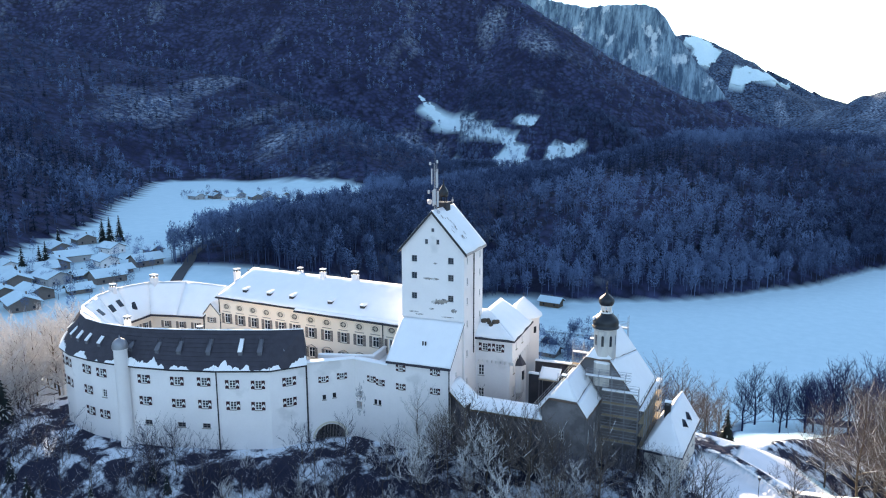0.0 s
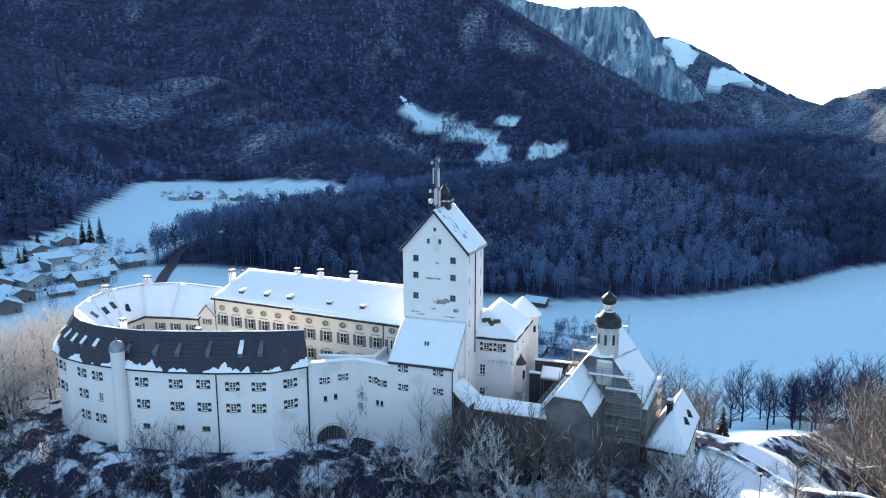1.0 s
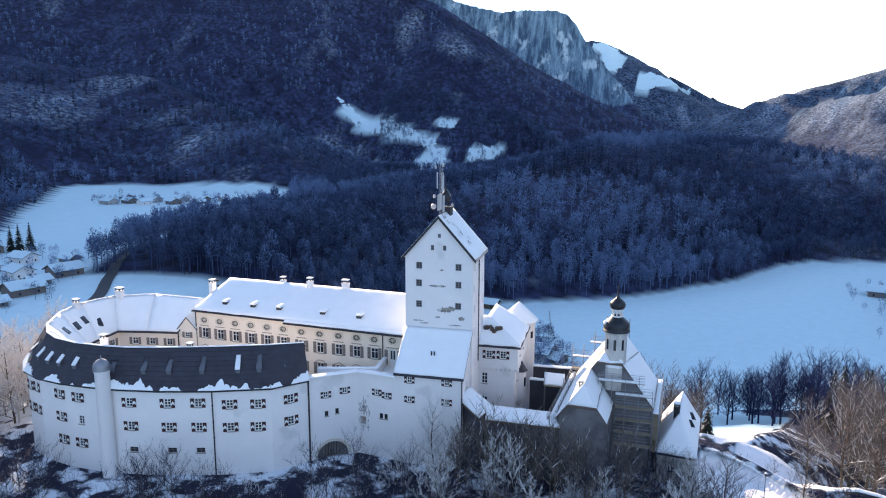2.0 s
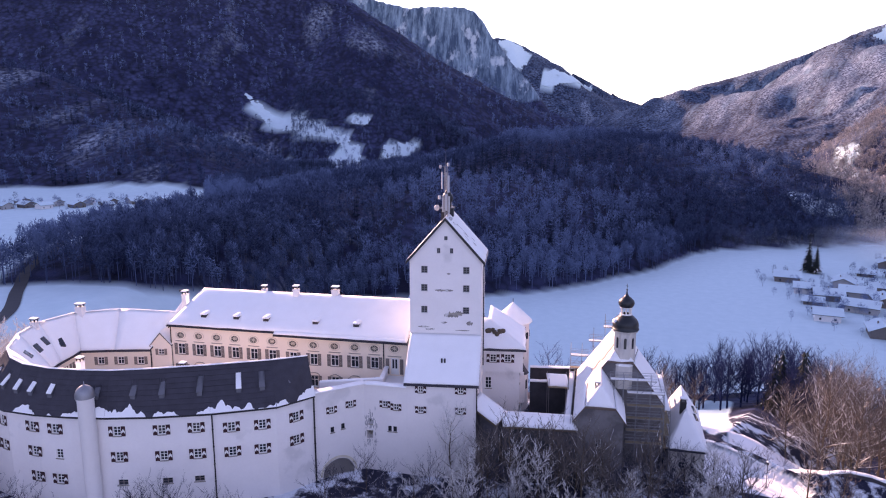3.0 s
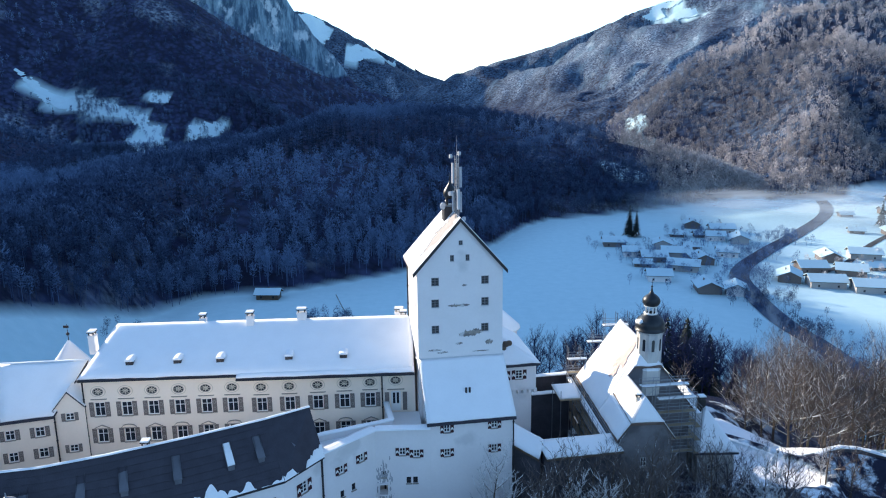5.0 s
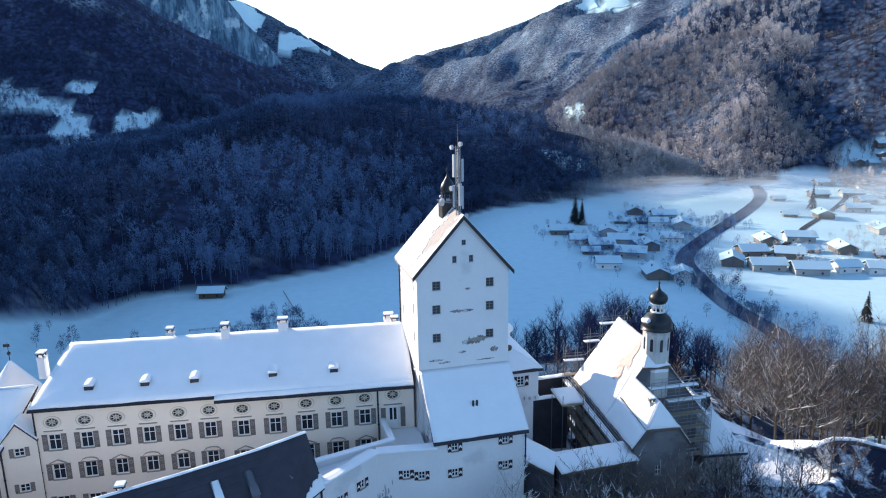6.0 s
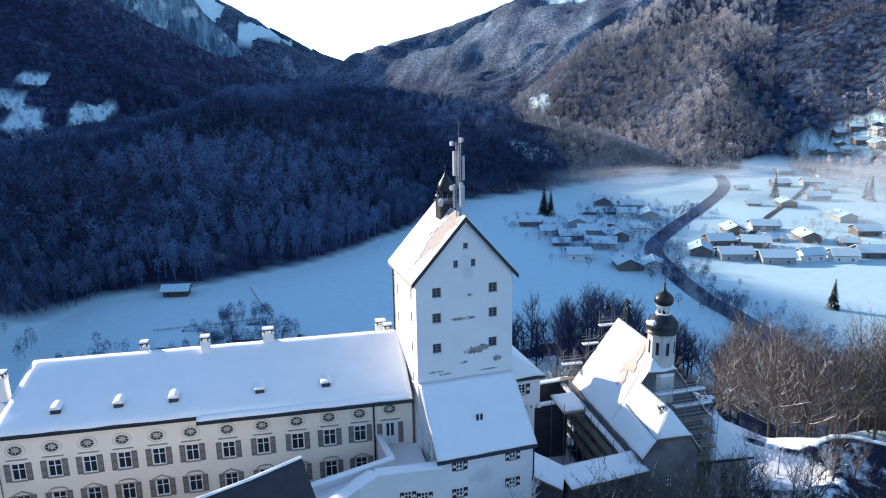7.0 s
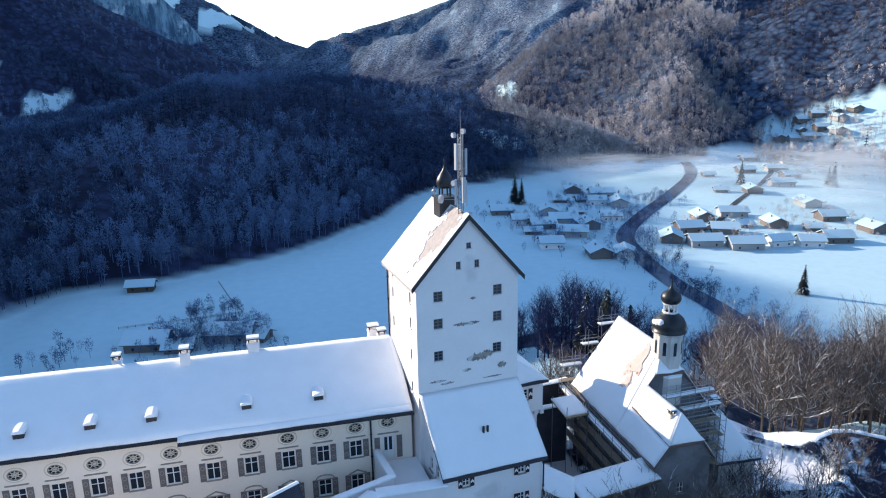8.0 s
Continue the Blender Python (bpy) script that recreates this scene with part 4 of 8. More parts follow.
part("roof_snow", s, ["snow"], keep, "thin broken snow with bare tiles showing")
rnd = random.Random(77)
for k in range(34):
    f, g = rnd.uniform(0.12, 0.5), rnd.uniform(0.25, 0.9)
    if abs(f - 0.18 - 0.25 * (1 - g)) > 0.07 and rnd.random() < 0.8:
        continue
    c_ = roof_r[1].lerp(roof_r[2], f).lerp(roof_r[0].lerp(roof_r[3], f), g) + Vector((0, 0, 0.32 + 0.31))
    du, dv = (roof_r[2] - roof_r[1]).normalized() * rnd.uniform(0.06, 0.16), (roof_r[0] - roof_r[1]).normalized() * rnd.uniform(0.15, 0.5)
    s = Shape()
    s.face([c_ - du - dv, c_ + du * 0.4 - dv * 0.8, c_ + du + dv * 0.3, c_ + du * 0.2 + dv, c_ - du * 0.7 + dv * 0.5])
    part("bare_streak", s, ["tile"], keep, "dark tiles bare where snow has slid")
# worn plaster on the front
for u0, u1, z0, z1, seed, mat_ in ((3.5, 6.3, 98.95, 99.5, 1, "smear"), (3.9, 5.2, 99.1, 99.35, 11, "stone"), (4.9, 8.0, 94.9, 96.1, 2, "smear"), (5.6, 7.7, 95.25, 95.95, 12, "stone"), (8.3, 9.3, 93.7, 94.6, 3, "smear"), (8.5, 9.0, 94.0, 94.4, 13, "stone"), (4.4, 5.4, 94.0, 94.4, 6, "smear"), (0.9, 2.7, 93.3, 93.65, 4, "smear"), (2.0, 3.5, 92.95, 93.3, 5, "smear"), (5.3, 6.0, 101.6, 102.0, 7, "smear"), (6.6, 8.8, 92.9, 93.15, 8, "smear")):
    s = Shape()
    rnd = random.Random(seed)
    n, out_ = 26, 0.012 if mat_ == "stone" else 0.006
    lean_ = rnd.uniform(-0.2, 0.5)
    edge = [(lean_ * (k / n - 0.5) + rnd.uniform(-0.2, 0.2), 0.1 + 0.85 * (0.35 + 0.65 * rnd.random()) * max(0.0, math.sin(math.pi * k / n)) ** 0.7) for k in range(n + 1)]
    for k in range(n):
        ua, ub = u0 + (u1 - u0) * k / n, u0 + (u1 - u0) * (k + 1) / n
        (ca, ha_), (cb, hb_) = edge[k], edge[k + 1]
        zm, zh = (z0 + z1) / 2, (z1 - z0) / 2
        s.face([K(ua, -out_, zm + zh * (ca - ha_)), K(ub, -out_, zm + zh * (cb - hb_)), K(ub, -out_, zm + zh * (cb + hb_)), K(ua, -out_, zm + zh * (ca + ha_))])
    part("bare_masonry", s, [mat_], keep, "grey masonry where plaster has fallen")
for q in (K(KU1 + 0.12, 4.6, 0), K(KU0 - 0.12, KD - 0.2, 0)):
    drainpipe(keep, q.x, q.y, 86, KEAVE - 0.4)

# cupola, mast and aerials on the keep
lantern = thing("roof_cupola", K(4.9, 5.6, 107.5), "small dark onion cupola on a black shaft on the ridge", "cupola")
cx, cy = K(4.9, 5.6, 0).xy
s = Shape()
s.box(-0.92, -0.92, 106.9, 0.92, 0.92, 111.0, m=Matrix.Translation((cx, cy, 0)) @ Matrix.Rotation(A, 4, "Z"))
part("shaft", s, ["metal"], lantern)
s = Shape()
s.box(-1.08, -1.08, 111.0, 1.08, 1.08, 111.16, m=Matrix.Translation((cx, cy, 0)) @ Matrix.Rotation(A, 4, "Z"))
part("cornice", s, ["metal"], lantern, "dark ledge")
for k in range(4):
    s = Shape()
    w = A + math.pi / 4 + math.pi / 2 * k
    s.tube((cx + 0.6 * math.cos(w), cy + 0.6 * math.sin(w), 111.1), (cx + 0.6 * math.cos(w), cy + 0.6 * math.sin(w), 112.0), 0.09, sides=6)
    part("post", s, ["metal"], lantern)
s = Shape()
s.lathe((cx, cy, 112.0), [(0.0, -0.02), (0.66, 0.0), (0.84, 0.28), (0.88, 0.62), (0.76, 1.05), (0.5, 1.45), (0.26, 1.8), (0.11, 2.15), (0.06, 2.6), (0.12, 2.75), (0.04, 2.9), (0.0, 3.3)], 16)
part("dome", s, ["copper"], lantern, smooth=True)

mast = thing("antenna_mast", K(5.05, 1.5, 109.8), "galvanised lattice mast carrying pale panel aerials", "antenna")
mx, my = K(5.05, 1.5, 0).xy
s = Shape()
legs = [(mx + 0.28 * math.cos(w), my + 0.28 * math.sin(w)) for w in (0.4, 2.5, 4.6)]
for x, y in legs:
    s.tube((x, y, 109.5), (x, y, 117.8), 0.05, sides=6)
z = 109.6
while z < 117.5:
    for k in range(3):
        p, q = legs[k], legs[(k + 1) % 3]
        s.tube((*p, z), (*q, z + 0.5), 0.022, sides=4)
        s.tube((*p, z), (*q, z), 0.022, sides=4)
    z += 0.5
part("lattice", s, ["steel"], mast)
s = Shape()
s.tube((mx, my, 117.6), (mx, my, 120.2), 0.03, 0.012, sides=6)
part("whip", s, ["steel"], mast)
s = Shape()
s.box(-0.17, -0.09, 0, 0.17, 0.09, 2.5)
PANEL = s.mesh("panel_aerial", [M["panel"]])
for dx, dy, z0 in ((-0.52, -0.17, 114.4), (0.45, -0.25, 113.9), (0.07, 0.52, 114.3), (0.5, -0.07, 110.8), (-0.45, 0.26, 110.9), (0.15, -0.48, 111.2)):
    piece("panel_aerial", PANEL, mast, Matrix.Translation((mx + dx, my + dy, z0)) @ Matrix.Rotation(math.atan2(dy, dx) + 1.57, 4, "Z"))
    for dz in (0.6, 2.3):
        s = Shape()
        s.tube((mx, my, z0 + dz), (mx + dx, my + dy, z0 + dz), 0.035, sides=5)
        part("bracket", s, ["steel"], mast)
for dx, dy, z0, r in ((-0.62, -0.2, 117.7, 0.27), (0.2, 0.1, 118.0, 0.27), (-0.75, -0.5, 113.2, 0.3), (-1.6, 1.2, 111.4, 0.45), (0.7, -0.4, 110.0, 0.3)):
    s = Shape()
    w = math.atan2(dy, dx)
    pts = Vector((mx + dx, my + dy, z0))
    s.tube(pts, pts + Vector((0.28 * math.cos(w), 0.28 * math.sin(w), 0)), r, r * 0.9, sides=14)
    part("dish", s, ["panel"], mast, "round pale dish aerial")
    s = Shape()
    s.tube((mx, my, z0), pts, 0.03, sides=5)
    part("bracket", s, ["steel"], mast)
# lightning-rod fittings at the far end of the ridge
rod = thing("ridge_finial", K(KMID, KD - 0.2, 110.3), "small metal ball finial on the snowy ridge", "finial")
s = Shape()
p = K(KMID, KD - 0.2, 110.2)
s.tube(p, p + Vector((0, 0, 1.3)), 0.05, sides=6)
s.lathe(p + Vector((0, 0, 0.8)), [(0.0, -0.22), (0.2, -0.1), (0.24, 0.03), (0.14, 0.18), (0.0, 0.22)], 10)
part("rod", s, ["steel"], rod)

# ---- castle: the lean-to before the keep ----
lean = thing("gatehouse_block", K(5, -3, 72), "white plastered block with a snow-covered lean-to roof", "building")
LV, LU0, LU1 = -6.35, 0.15, 10.25
lc = [K(LU0, LV, 0).xy, K(LU1, LV, 0).xy, K(LU1, -0.02, 0).xy, K(LU0, -0.02, 0).xy]
s = Shape()
lw = [(2.0, 85.85), (7.85, 85.9), (2.0, 82.75), (7.85, 82.8)]
flat_wall(s, lc[0], lc[1], 66, 86.9, holes_of(lw, 0.75, 0.95))
flat_wall(s, lc[1], lc[2], 66, 92.3, holes_of([(3.5, 84.5), (3.5, 80)], 0.75, 0.95), tops=[(0, 86.9), (6.33, 92.2)])
flat_wall(s, lc[3], lc[0], 66, 92.3, holes_of([(2.2, 85.9), (3.9, 85.9), (5.5, 85.7)], 0.9, 1.5) + holes_of([(3.6, 88.3)], 0.7, 0.8), tops=[(0, 92.2), (6.33, 86.9)])
part("wall", s, ["white"], lean)
for u, z in lw:
    put_window(lean, SMALL_WIN, wall_pose(lc[0], lc[1], u, z - 0.475), SMALL_SHUT)
for z in (84.5, 80):
    put_window(lean, SMALL_WIN, wall_pose(lc[1], lc[2], 3.5, z - 0.475))
SIDE_WIN = window_meshes(0.9, 1.5, (0.5,))
for u, z in ((2.2, 85.9), (3.9, 85.9), (5.5, 85.7)):
    put_window(lean, SIDE_WIN, wall_pose(lc[3], lc[0], u, z - 0.75))
put_window(lean, window_meshes(0.7, 0.8, (0.5,)), wall_pose(lc[3], lc[0], 3.6, 87.9))
q = [K(LU0 - 0.45, LV - 0.4, 86.75), K(LU1 + 0.4, LV - 0.4, 86.75), K(LU1 + 0.4, -0.04, 92.35), K(LU0 - 0.45, -0.04, 92.35)]
s = Shape()
slab(s, q, 0.28)
part("roof", s, ["slate"], lean)
s = Shape()
snow_sheet(s, q, 0.25, 0.6, 0.03)
part("roof_snow", s, ["snow"], lean, "thick even snow", True)
for du in (5.0, 5.45):
    s = Shape()
    p = K(du, LV + 2.4, 89.1)
    s.tube(p, p + Vector((0, 0, 0.75)), 0.13, sides=8)
    part("vent_pipe", s, ["metal"], lean, "dark vent pipe")
p = K(LU1 + 0.1, LV - 0.12, 0)
drainpipe(lean, p.x, p.y, 70, 86.4)

# ---- castle: gate wall, its wall walk and the terrace ----
gate = thing("gate_wall", (-62, 89, 71), "curved white gate wall with an arched gateway and snowy coping", "wall")
G0, G1, G2 = (-68.15, 85.95), (-62.3, 91.25), tuple(lc[0])
s = Shape()
gw_a = [(2.7, 83.1), (5.7, 83.4)]
gw_b = [(2.75, 80.0), (4.4, 80.2)]
arch_u, arch_w = 3.6, 2.45
n = 30
arch = [(arch_u - arch_w * math.cos(math.pi * k / n), 73.0 + 2.3 * math.sin(math.pi * k / n)) for k in range(n + 1)]
arch_holes = [(arch[k][0], arch[k + 1][0], 68.0, (arch[k][1] + arch[k + 1][1]) / 2) for k in range(n)]
flat_wall(s, G0, G1, 68, 86.3, holes_of(gw_a, 0.75, 0.95) + holes_of(gw_b, 0.55, 0.85) + arch_holes, thick=1.0)
gw_c = [(3.2, 83.2), (4.9, 82.9)]
gw_d = [(0.9, 80.3), (3.9, 79.4), (4.7, 79.4)]
flat_wall(s, G1, G2, 68, 86.2, holes_of(gw_c, 0.75, 0.95) + holes_of(gw_d, 0.55, 0.85) + [(0.35, 1.35, 77.7, 79.0)], thick=1.0)
part("wall", s, ["white"], gate)
for p, q, wins, kind, h, ex in ((G0, G1, gw_a, SMALL_WIN, 0.95, SMALL_SHUT), (G1, G2, gw_c, SMALL_WIN, 0.95, SMALL_SHUT), (G0, G1, gw_b, DARK_SLIT, 0.85, ()), (G1, G2, gw_d, DARK_SLIT, 0.85, ())):
    for u, z in wins:
        put_window(gate, kind, wall_pose(p, q, u, z - h / 2), ex)
# added dark panels stand in for the unlit passage behind the arch
s = Shape()
m = wall_pose(G0, G1, arch_u, 0)
s.box(-2.6, 0.72, 66.5, -0.02, 0.86, 75.6, m=m)
s.box(0.02, 0.72, 66.5, 2.6, 0.86, 75.6, m=m)
part("arch_dark_fill", s, ["metal"], gate, "dark panels deep in the arch in place of its unlit passage")
s = Shape()
for k in range(16):
    w0, w1 = math.pi * k / 16, math.pi * (k + 1) / 16
    ring = [(r * math.cos(w), 73.0 + r * 0.95 * math.sin(w)) for r, w in ((2.55, w0), (2.9, w0), (2.9, w1), (2.55, w1))]
    s.face([m @ Vector((x, -0.04, z)) for x, z in ring])
    s.face([m @ Vector((x, y, z)) for (x, z), y in ((ring[1], -0.04), (ring[1], 0), (ring[2], 0), (ring[2], -0.04))])
part("arch_moulding", s, ["trim"], gate)
s = Shape()
m = wall_pose(G1, G2, 0.85, 77.7)
s.box(-0.62, -0.35, -0.12, 0.62, 0.1, 0.0, m=m)
s.box(-0.62, -0.30, 1.3, 0.62, 0.1, 1.45, m=m)
s.box(-0.62, -0.30, 0.0, -0.5, 0.1, 1.3, m=m)
s.box(0.5, -0.30, 0.0, 0.62, 0.1, 1.3, m=m)
part("niche_frame", s, ["white"], gate)
s = Shape()
rnd = random.Random(3)
for k in range(120):
    u, z = 0.85 + rnd.gauss(0, 0.42), 79.5 + rnd.gauss(0, 1.2)
    if 0.2 < u < 1.5 and 77.5 < z < 79.2:
        continue
    w, hh = rnd.uniform(0.03, 0.12), rnd.uniform(0.08, 0.5)
    m = wall_pose(G1, G2, u, z)
    s.face([m @ Vector((x, -0.005 - 0.0001 * k, zz)) for x, zz in ((-w, -hh * 0.3), (0, -hh), (w, -hh * 0.2), (w * 0.6, hh * 0.6), (-w * 0.5, hh))])
part("damp_stain", s, ["stain"], gate, "grey damp stains on the plaster")
s = Shape()
snow_cap(s, (*G0, 86.3), (*G1, 86.3), 1.3)
snow_cap(s, (*G1, 86.25), (*G2, 86.25), 1.3)
P0, P1, P2 = (-60.9, 98.85), (-60.15, 93.7), (-69.0, 90.3)
part("coping_snow", s, ["snow"], gate, "snow along the coping", True)
s = Shape()
flat_wall(s, P1, P0, 80, 86.1, [], thick=0.45)
flat_wall(s, P2, P1, 80, 86.1, [], thick=0.45)
part("parapet", s, ["white"], gate)
s = Shape()
snow_cap(s, (P0[0] - 0.2, P0[1], 86.1), (P1[0] - 0.2, P1[1], 86.1), 0.75)
snow_cap(s, (P1[0], P1[1] + 0.2, 86.1), (P2[0], P2[1] + 0.2, 86.1), 0.75)
part("parapet_snow", s, ["snow"], gate, smooth=True)
s = Shape()
slab(s, [(-56.4, 91.6, 84.75), (-56.9, 98.8, 84.75), (-60.9, 98.8, 84.75), (-60.2, 93.9, 84.75), (-62.3, 92.2, 84.75)][::1], 1.0)
slab(s, [(-68.3, 86.7, 85.3), (-62.5, 92.0, 85.3), (-57.0, 92.0, 85.25), (-60.2, 93.7, 85.25), (-69.0, 90.3, 85.3)], 1.0)
part("terrace_snow", s, ["snow"], gate, "snowy terrace floor")
drainpipe(gate, G0[0] + 0.15, G0[1] - 0.1, 70, 86)

# ---- castle: the rounded outer wing ----
OUT = [(-68.1, 85.9), (-71.6, 81.2), (-79.2, 77.3), (-86.2, 74.7), (-92.0, 73.2), (-97.0, 72.5), (-102.0, 72.2), (-107.0, 72.6), (-111.5, 74.2), (-115.5, 77.5), (-118.5, 83.0), (-120.0, 90.0), (-119.5, 97.0), (-115.0, 104.0), (-104.0, 108.5)]
RIDGE = [(-69.25, 87.0, 91.35), (-73.6, 84.4, 91.3), (-80.6, 80.9, 91.3), (-87.6, 77.8, 91.3), (-92.9, 75.9, 91.3), (-97.3, 75.2, 91.3), (-101.8, 75.0, 91.3), (-106.2, 75.5, 91.4), (-109.8, 77.1, 91.5), (-113.0, 79.8, 91.8), (-116.0, 85.0, 92.2), (-117.2, 90.5, 92.4), (-116.0, 97.0, 92.3), (-110.5, 101.5, 92.1), (-100.0, 103.5, 91.6)]
INNER = [(-71.5, 90.4), (-76.2, 88.2), (-82.5, 85.2), (-88.8, 82.4), (-93.5, 81.0), (-97.5, 80.5), (-101.2, 80.3), (-104.8, 80.9), (-107.5, 82.0), (-109.8, 83.4), (-112.0, 86.2), (-112.6, 89.0), (-113.4, 94.6), (-108.0, 96.45), (-102.4, 97.85)]
ring = thing("round_castle_wing", (-95, 80, 72), "long curved white castle wing with a steep dark roof and snow", "castle wing")
RW = {  # windows by panel: (distance along the panel, height), with shutters
    6: [(0.8, 84.0), (0.75, 80.45), (0.65, 76.8)],
    5: [(2.35, 83.9), (2.3, 76.7)],
    3: [(4.75, 83.85), (4.7, 80.2)],
    2: [(6.4, 83.9), (6.35, 80.2), (1.96, 83.95), (1.98, 80.2)],
    1: [(1.9, 83.5), (2.0, 79.95), (5.97, 80.05)],
    0: [(2.83, 83.55), (2.86, 80.1)],
    7: [(1.4, 84.1), (1.4, 80.5), (3.8, 83.9), (3.8, 80.4)],
}
CELLAR = {3: [(4.5, 76.5)], 2: [(6.1, 76.55), (1.94, 76.55)]}
LONE = {5: [(2.05, 80.35)], 1: [(5.96, 83.6)]}
s = Shape()
for i in range(len(OUT) - 1):
    q, p = OUT[i], OUT[i + 1]      # the outline runs clockwise: build each panel from its far end
    ln = math.dist(p, q)
    holes = holes_of([(ln - u, z) for u, z in RW.get(i, [])], 1.0, 1.35) + holes_of([(ln - u, z) for u, z in LONE.get(i, [])], 1.0, 1.35) + holes_of([(ln - u, z) for u, z in CELLAR.get(i, [])], 1.3, 0.8)
    flat_wall(s, p, q, 66, 86.1, holes, thick=0.8)
for i in range(len(INNER) - 1):
    if i < 11:
        flat_wall(s, INNER[i], INNER[i + 1], 70, 86.1, [], thick=0.5)
part("wall", s, ["white"], ring)
for i, wins in RW.items():
    q, p = OUT[i], OUT[i + 1]
    for u, z in wins:
        put_window(ring, RING_WIN, wall_pose(p, q, math.dist(p, q) - u, z - 0.675), RING_SHUT)
for i, wins in CELLAR.items():
    q, p = OUT[i], OUT[i + 1]
    for u, z in wins:
        put_window(ring, CELLAR_WIN, wall_pose(p, q, math.dist(p, q) - u, z - 0.4))
for i, wins in LONE.items():
    q, p = OUT[i], OUT[i + 1]
    for u, z in wins:
        put_window(ring, RING_WIN, wall_pose(p, q, math.dist(p, q) - u, z - 0.675), RING_SHUT if i == 1 else ())


def grown(line, by):
    """A line moved sideways by so many metres (to its left)."""
    res = []
    for i in range(len(line)):
        a, b = Vector(line[max(i - 1, 0)][:2]), Vector(line[min(i + 1, len(line) - 1)][:2])
        d = (b - a).normalized()
        res.append((line[i][0] - d.y * by, line[i][1] + d.x * by))
    return res


EAVE = [(*p, 85.95) for p in grown(OUT, 0.45)]
INEAVE = [(*p, 86.45) for p in grown(INNER, -0.4)]
s = Shape()
for i in range(len(OUT) - 1):
    quad = [Vector(EAVE[i + 1]), Vector(EAVE[i]), Vector(RIDGE[i]), Vector(RIDGE[i + 1])]
    nu = max(1, int((quad[1] - quad[0]).length / 0.7))
    nv = 9
    for a in range(nu):
        for b in range(nv):
            u0, u1, v0, v1 = a / nu, (a + 1) / nu, b / nv, (b + 1) / nv
            pt = [quad[0].lerp(quad[1], u).lerp(quad[3].lerp(quad[2], u), v) for u, v in ((u0, v0), (u1, v0), (u1, v1), (u0, v1))]
            nrm = (pt[1] - pt[0]).cross(pt[3] - pt[0]).normalized()
            low = 0.05 + 0.012 * ((a * 7 + b * 3 + i) % 3)
            pt[0], pt[1] = pt[0] + nrm * low, pt[1] + nrm * low
            s.face(pt)
            s.face([pt[1], pt[0], pt[0] - nrm * 0.06, pt[1] - nrm * 0.06])
    tagged(part("shingles", s, ["slate"], ring, "dark shingles in courses"), kind="stuff")
    s = Shape()
    slab(s, [EAVE[i + 1], EAVE[i], RIDGE[i], RIDGE[i + 1]], 0.25)
    part("roof", s, ["slate"], ring, "steep dark roof slope")
    s = Shape()
    curved_slab(s, RIDGE[i], RIDGE[i + 1], INEAVE[i], INEAVE[i + 1], 8, 0.25)
    part("court_roof", s, ["slate"], ring, "roof slope towards the courtyard")
    s = Shape()
s.face([EAVE[0], INEAVE[0], RIDGE[0]])
part("gable", s, ["slate"], ring)
for i in range(len(OUT) - 1):
    s = Shape()
    lift = Vector((0, 0, 0.0))
    snow_sheet(s, [Vector(INEAVE[i]) + lift, Vector(INEAVE[i + 1]) + lift, Vector(RIDGE[i + 1]) + lift, Vector(RIDGE[i]) + lift], 0.3, 0.9, 0.05)
    part("roof_snow", s, ["snow"], ring, "deep snow on the courtyard slope", True)
for i, u, d_ in ((9, 0.35, 0.42), (10, 0.2, 0.5), (10, 0.75, 0.45), (11, 0.3, 0.62)):
    wnd = thing("roof_window", Vector(RIDGE[i]).lerp(Vector(INEAVE[i]), d_), "dark roof window standing out of the snow", "roof window", "roof windows of the round wing")
    at_ = Vector(RIDGE[i]).lerp(Vector(RIDGE[i + 1]), u).lerp(Vector(INEAVE[i]).lerp(Vector(INEAVE[i + 1]), u), d_)
    along_ = (Vector(RIDGE[i + 1]) - Vector(RIDGE[i])).normalized()
    down_ = (Vector(INEAVE[i]) - Vector(RIDGE[i])).normalized()
    up_ = Vector((0, 0, 0.30))
    for name_, w_, l_, lift_, mt_ in (("frame", 0.55, 0.75, 0.30, "metal"), ("pane", 0.44, 0.62, 0.34, "glass")):
        a = Shape()
        ring_ = [at_ + along_ * (sx * w_) + down_ * (sy * l_) + Vector((0, 0, lift_)) for sx, sy in ((-1, -1), (-1, 1), (1, 1), (1, -1))]
        slab(a, [tuple(p) for p in ring_], 0.28 if name_ == "frame" else 0.02)
        part(name_, a, [mt_], wnd)
s = Shape()
for i in range(len(RIDGE) - 1):
    snow_cap(s, Vector(RIDGE[i]) + Vector((0, 0, 0.02)), Vector(RIDGE[i + 1]) + Vector((0, 0, 0.02)), 0.4, 0.14)
part("ridge_snow", s, ["snow"], ring, smooth=True)
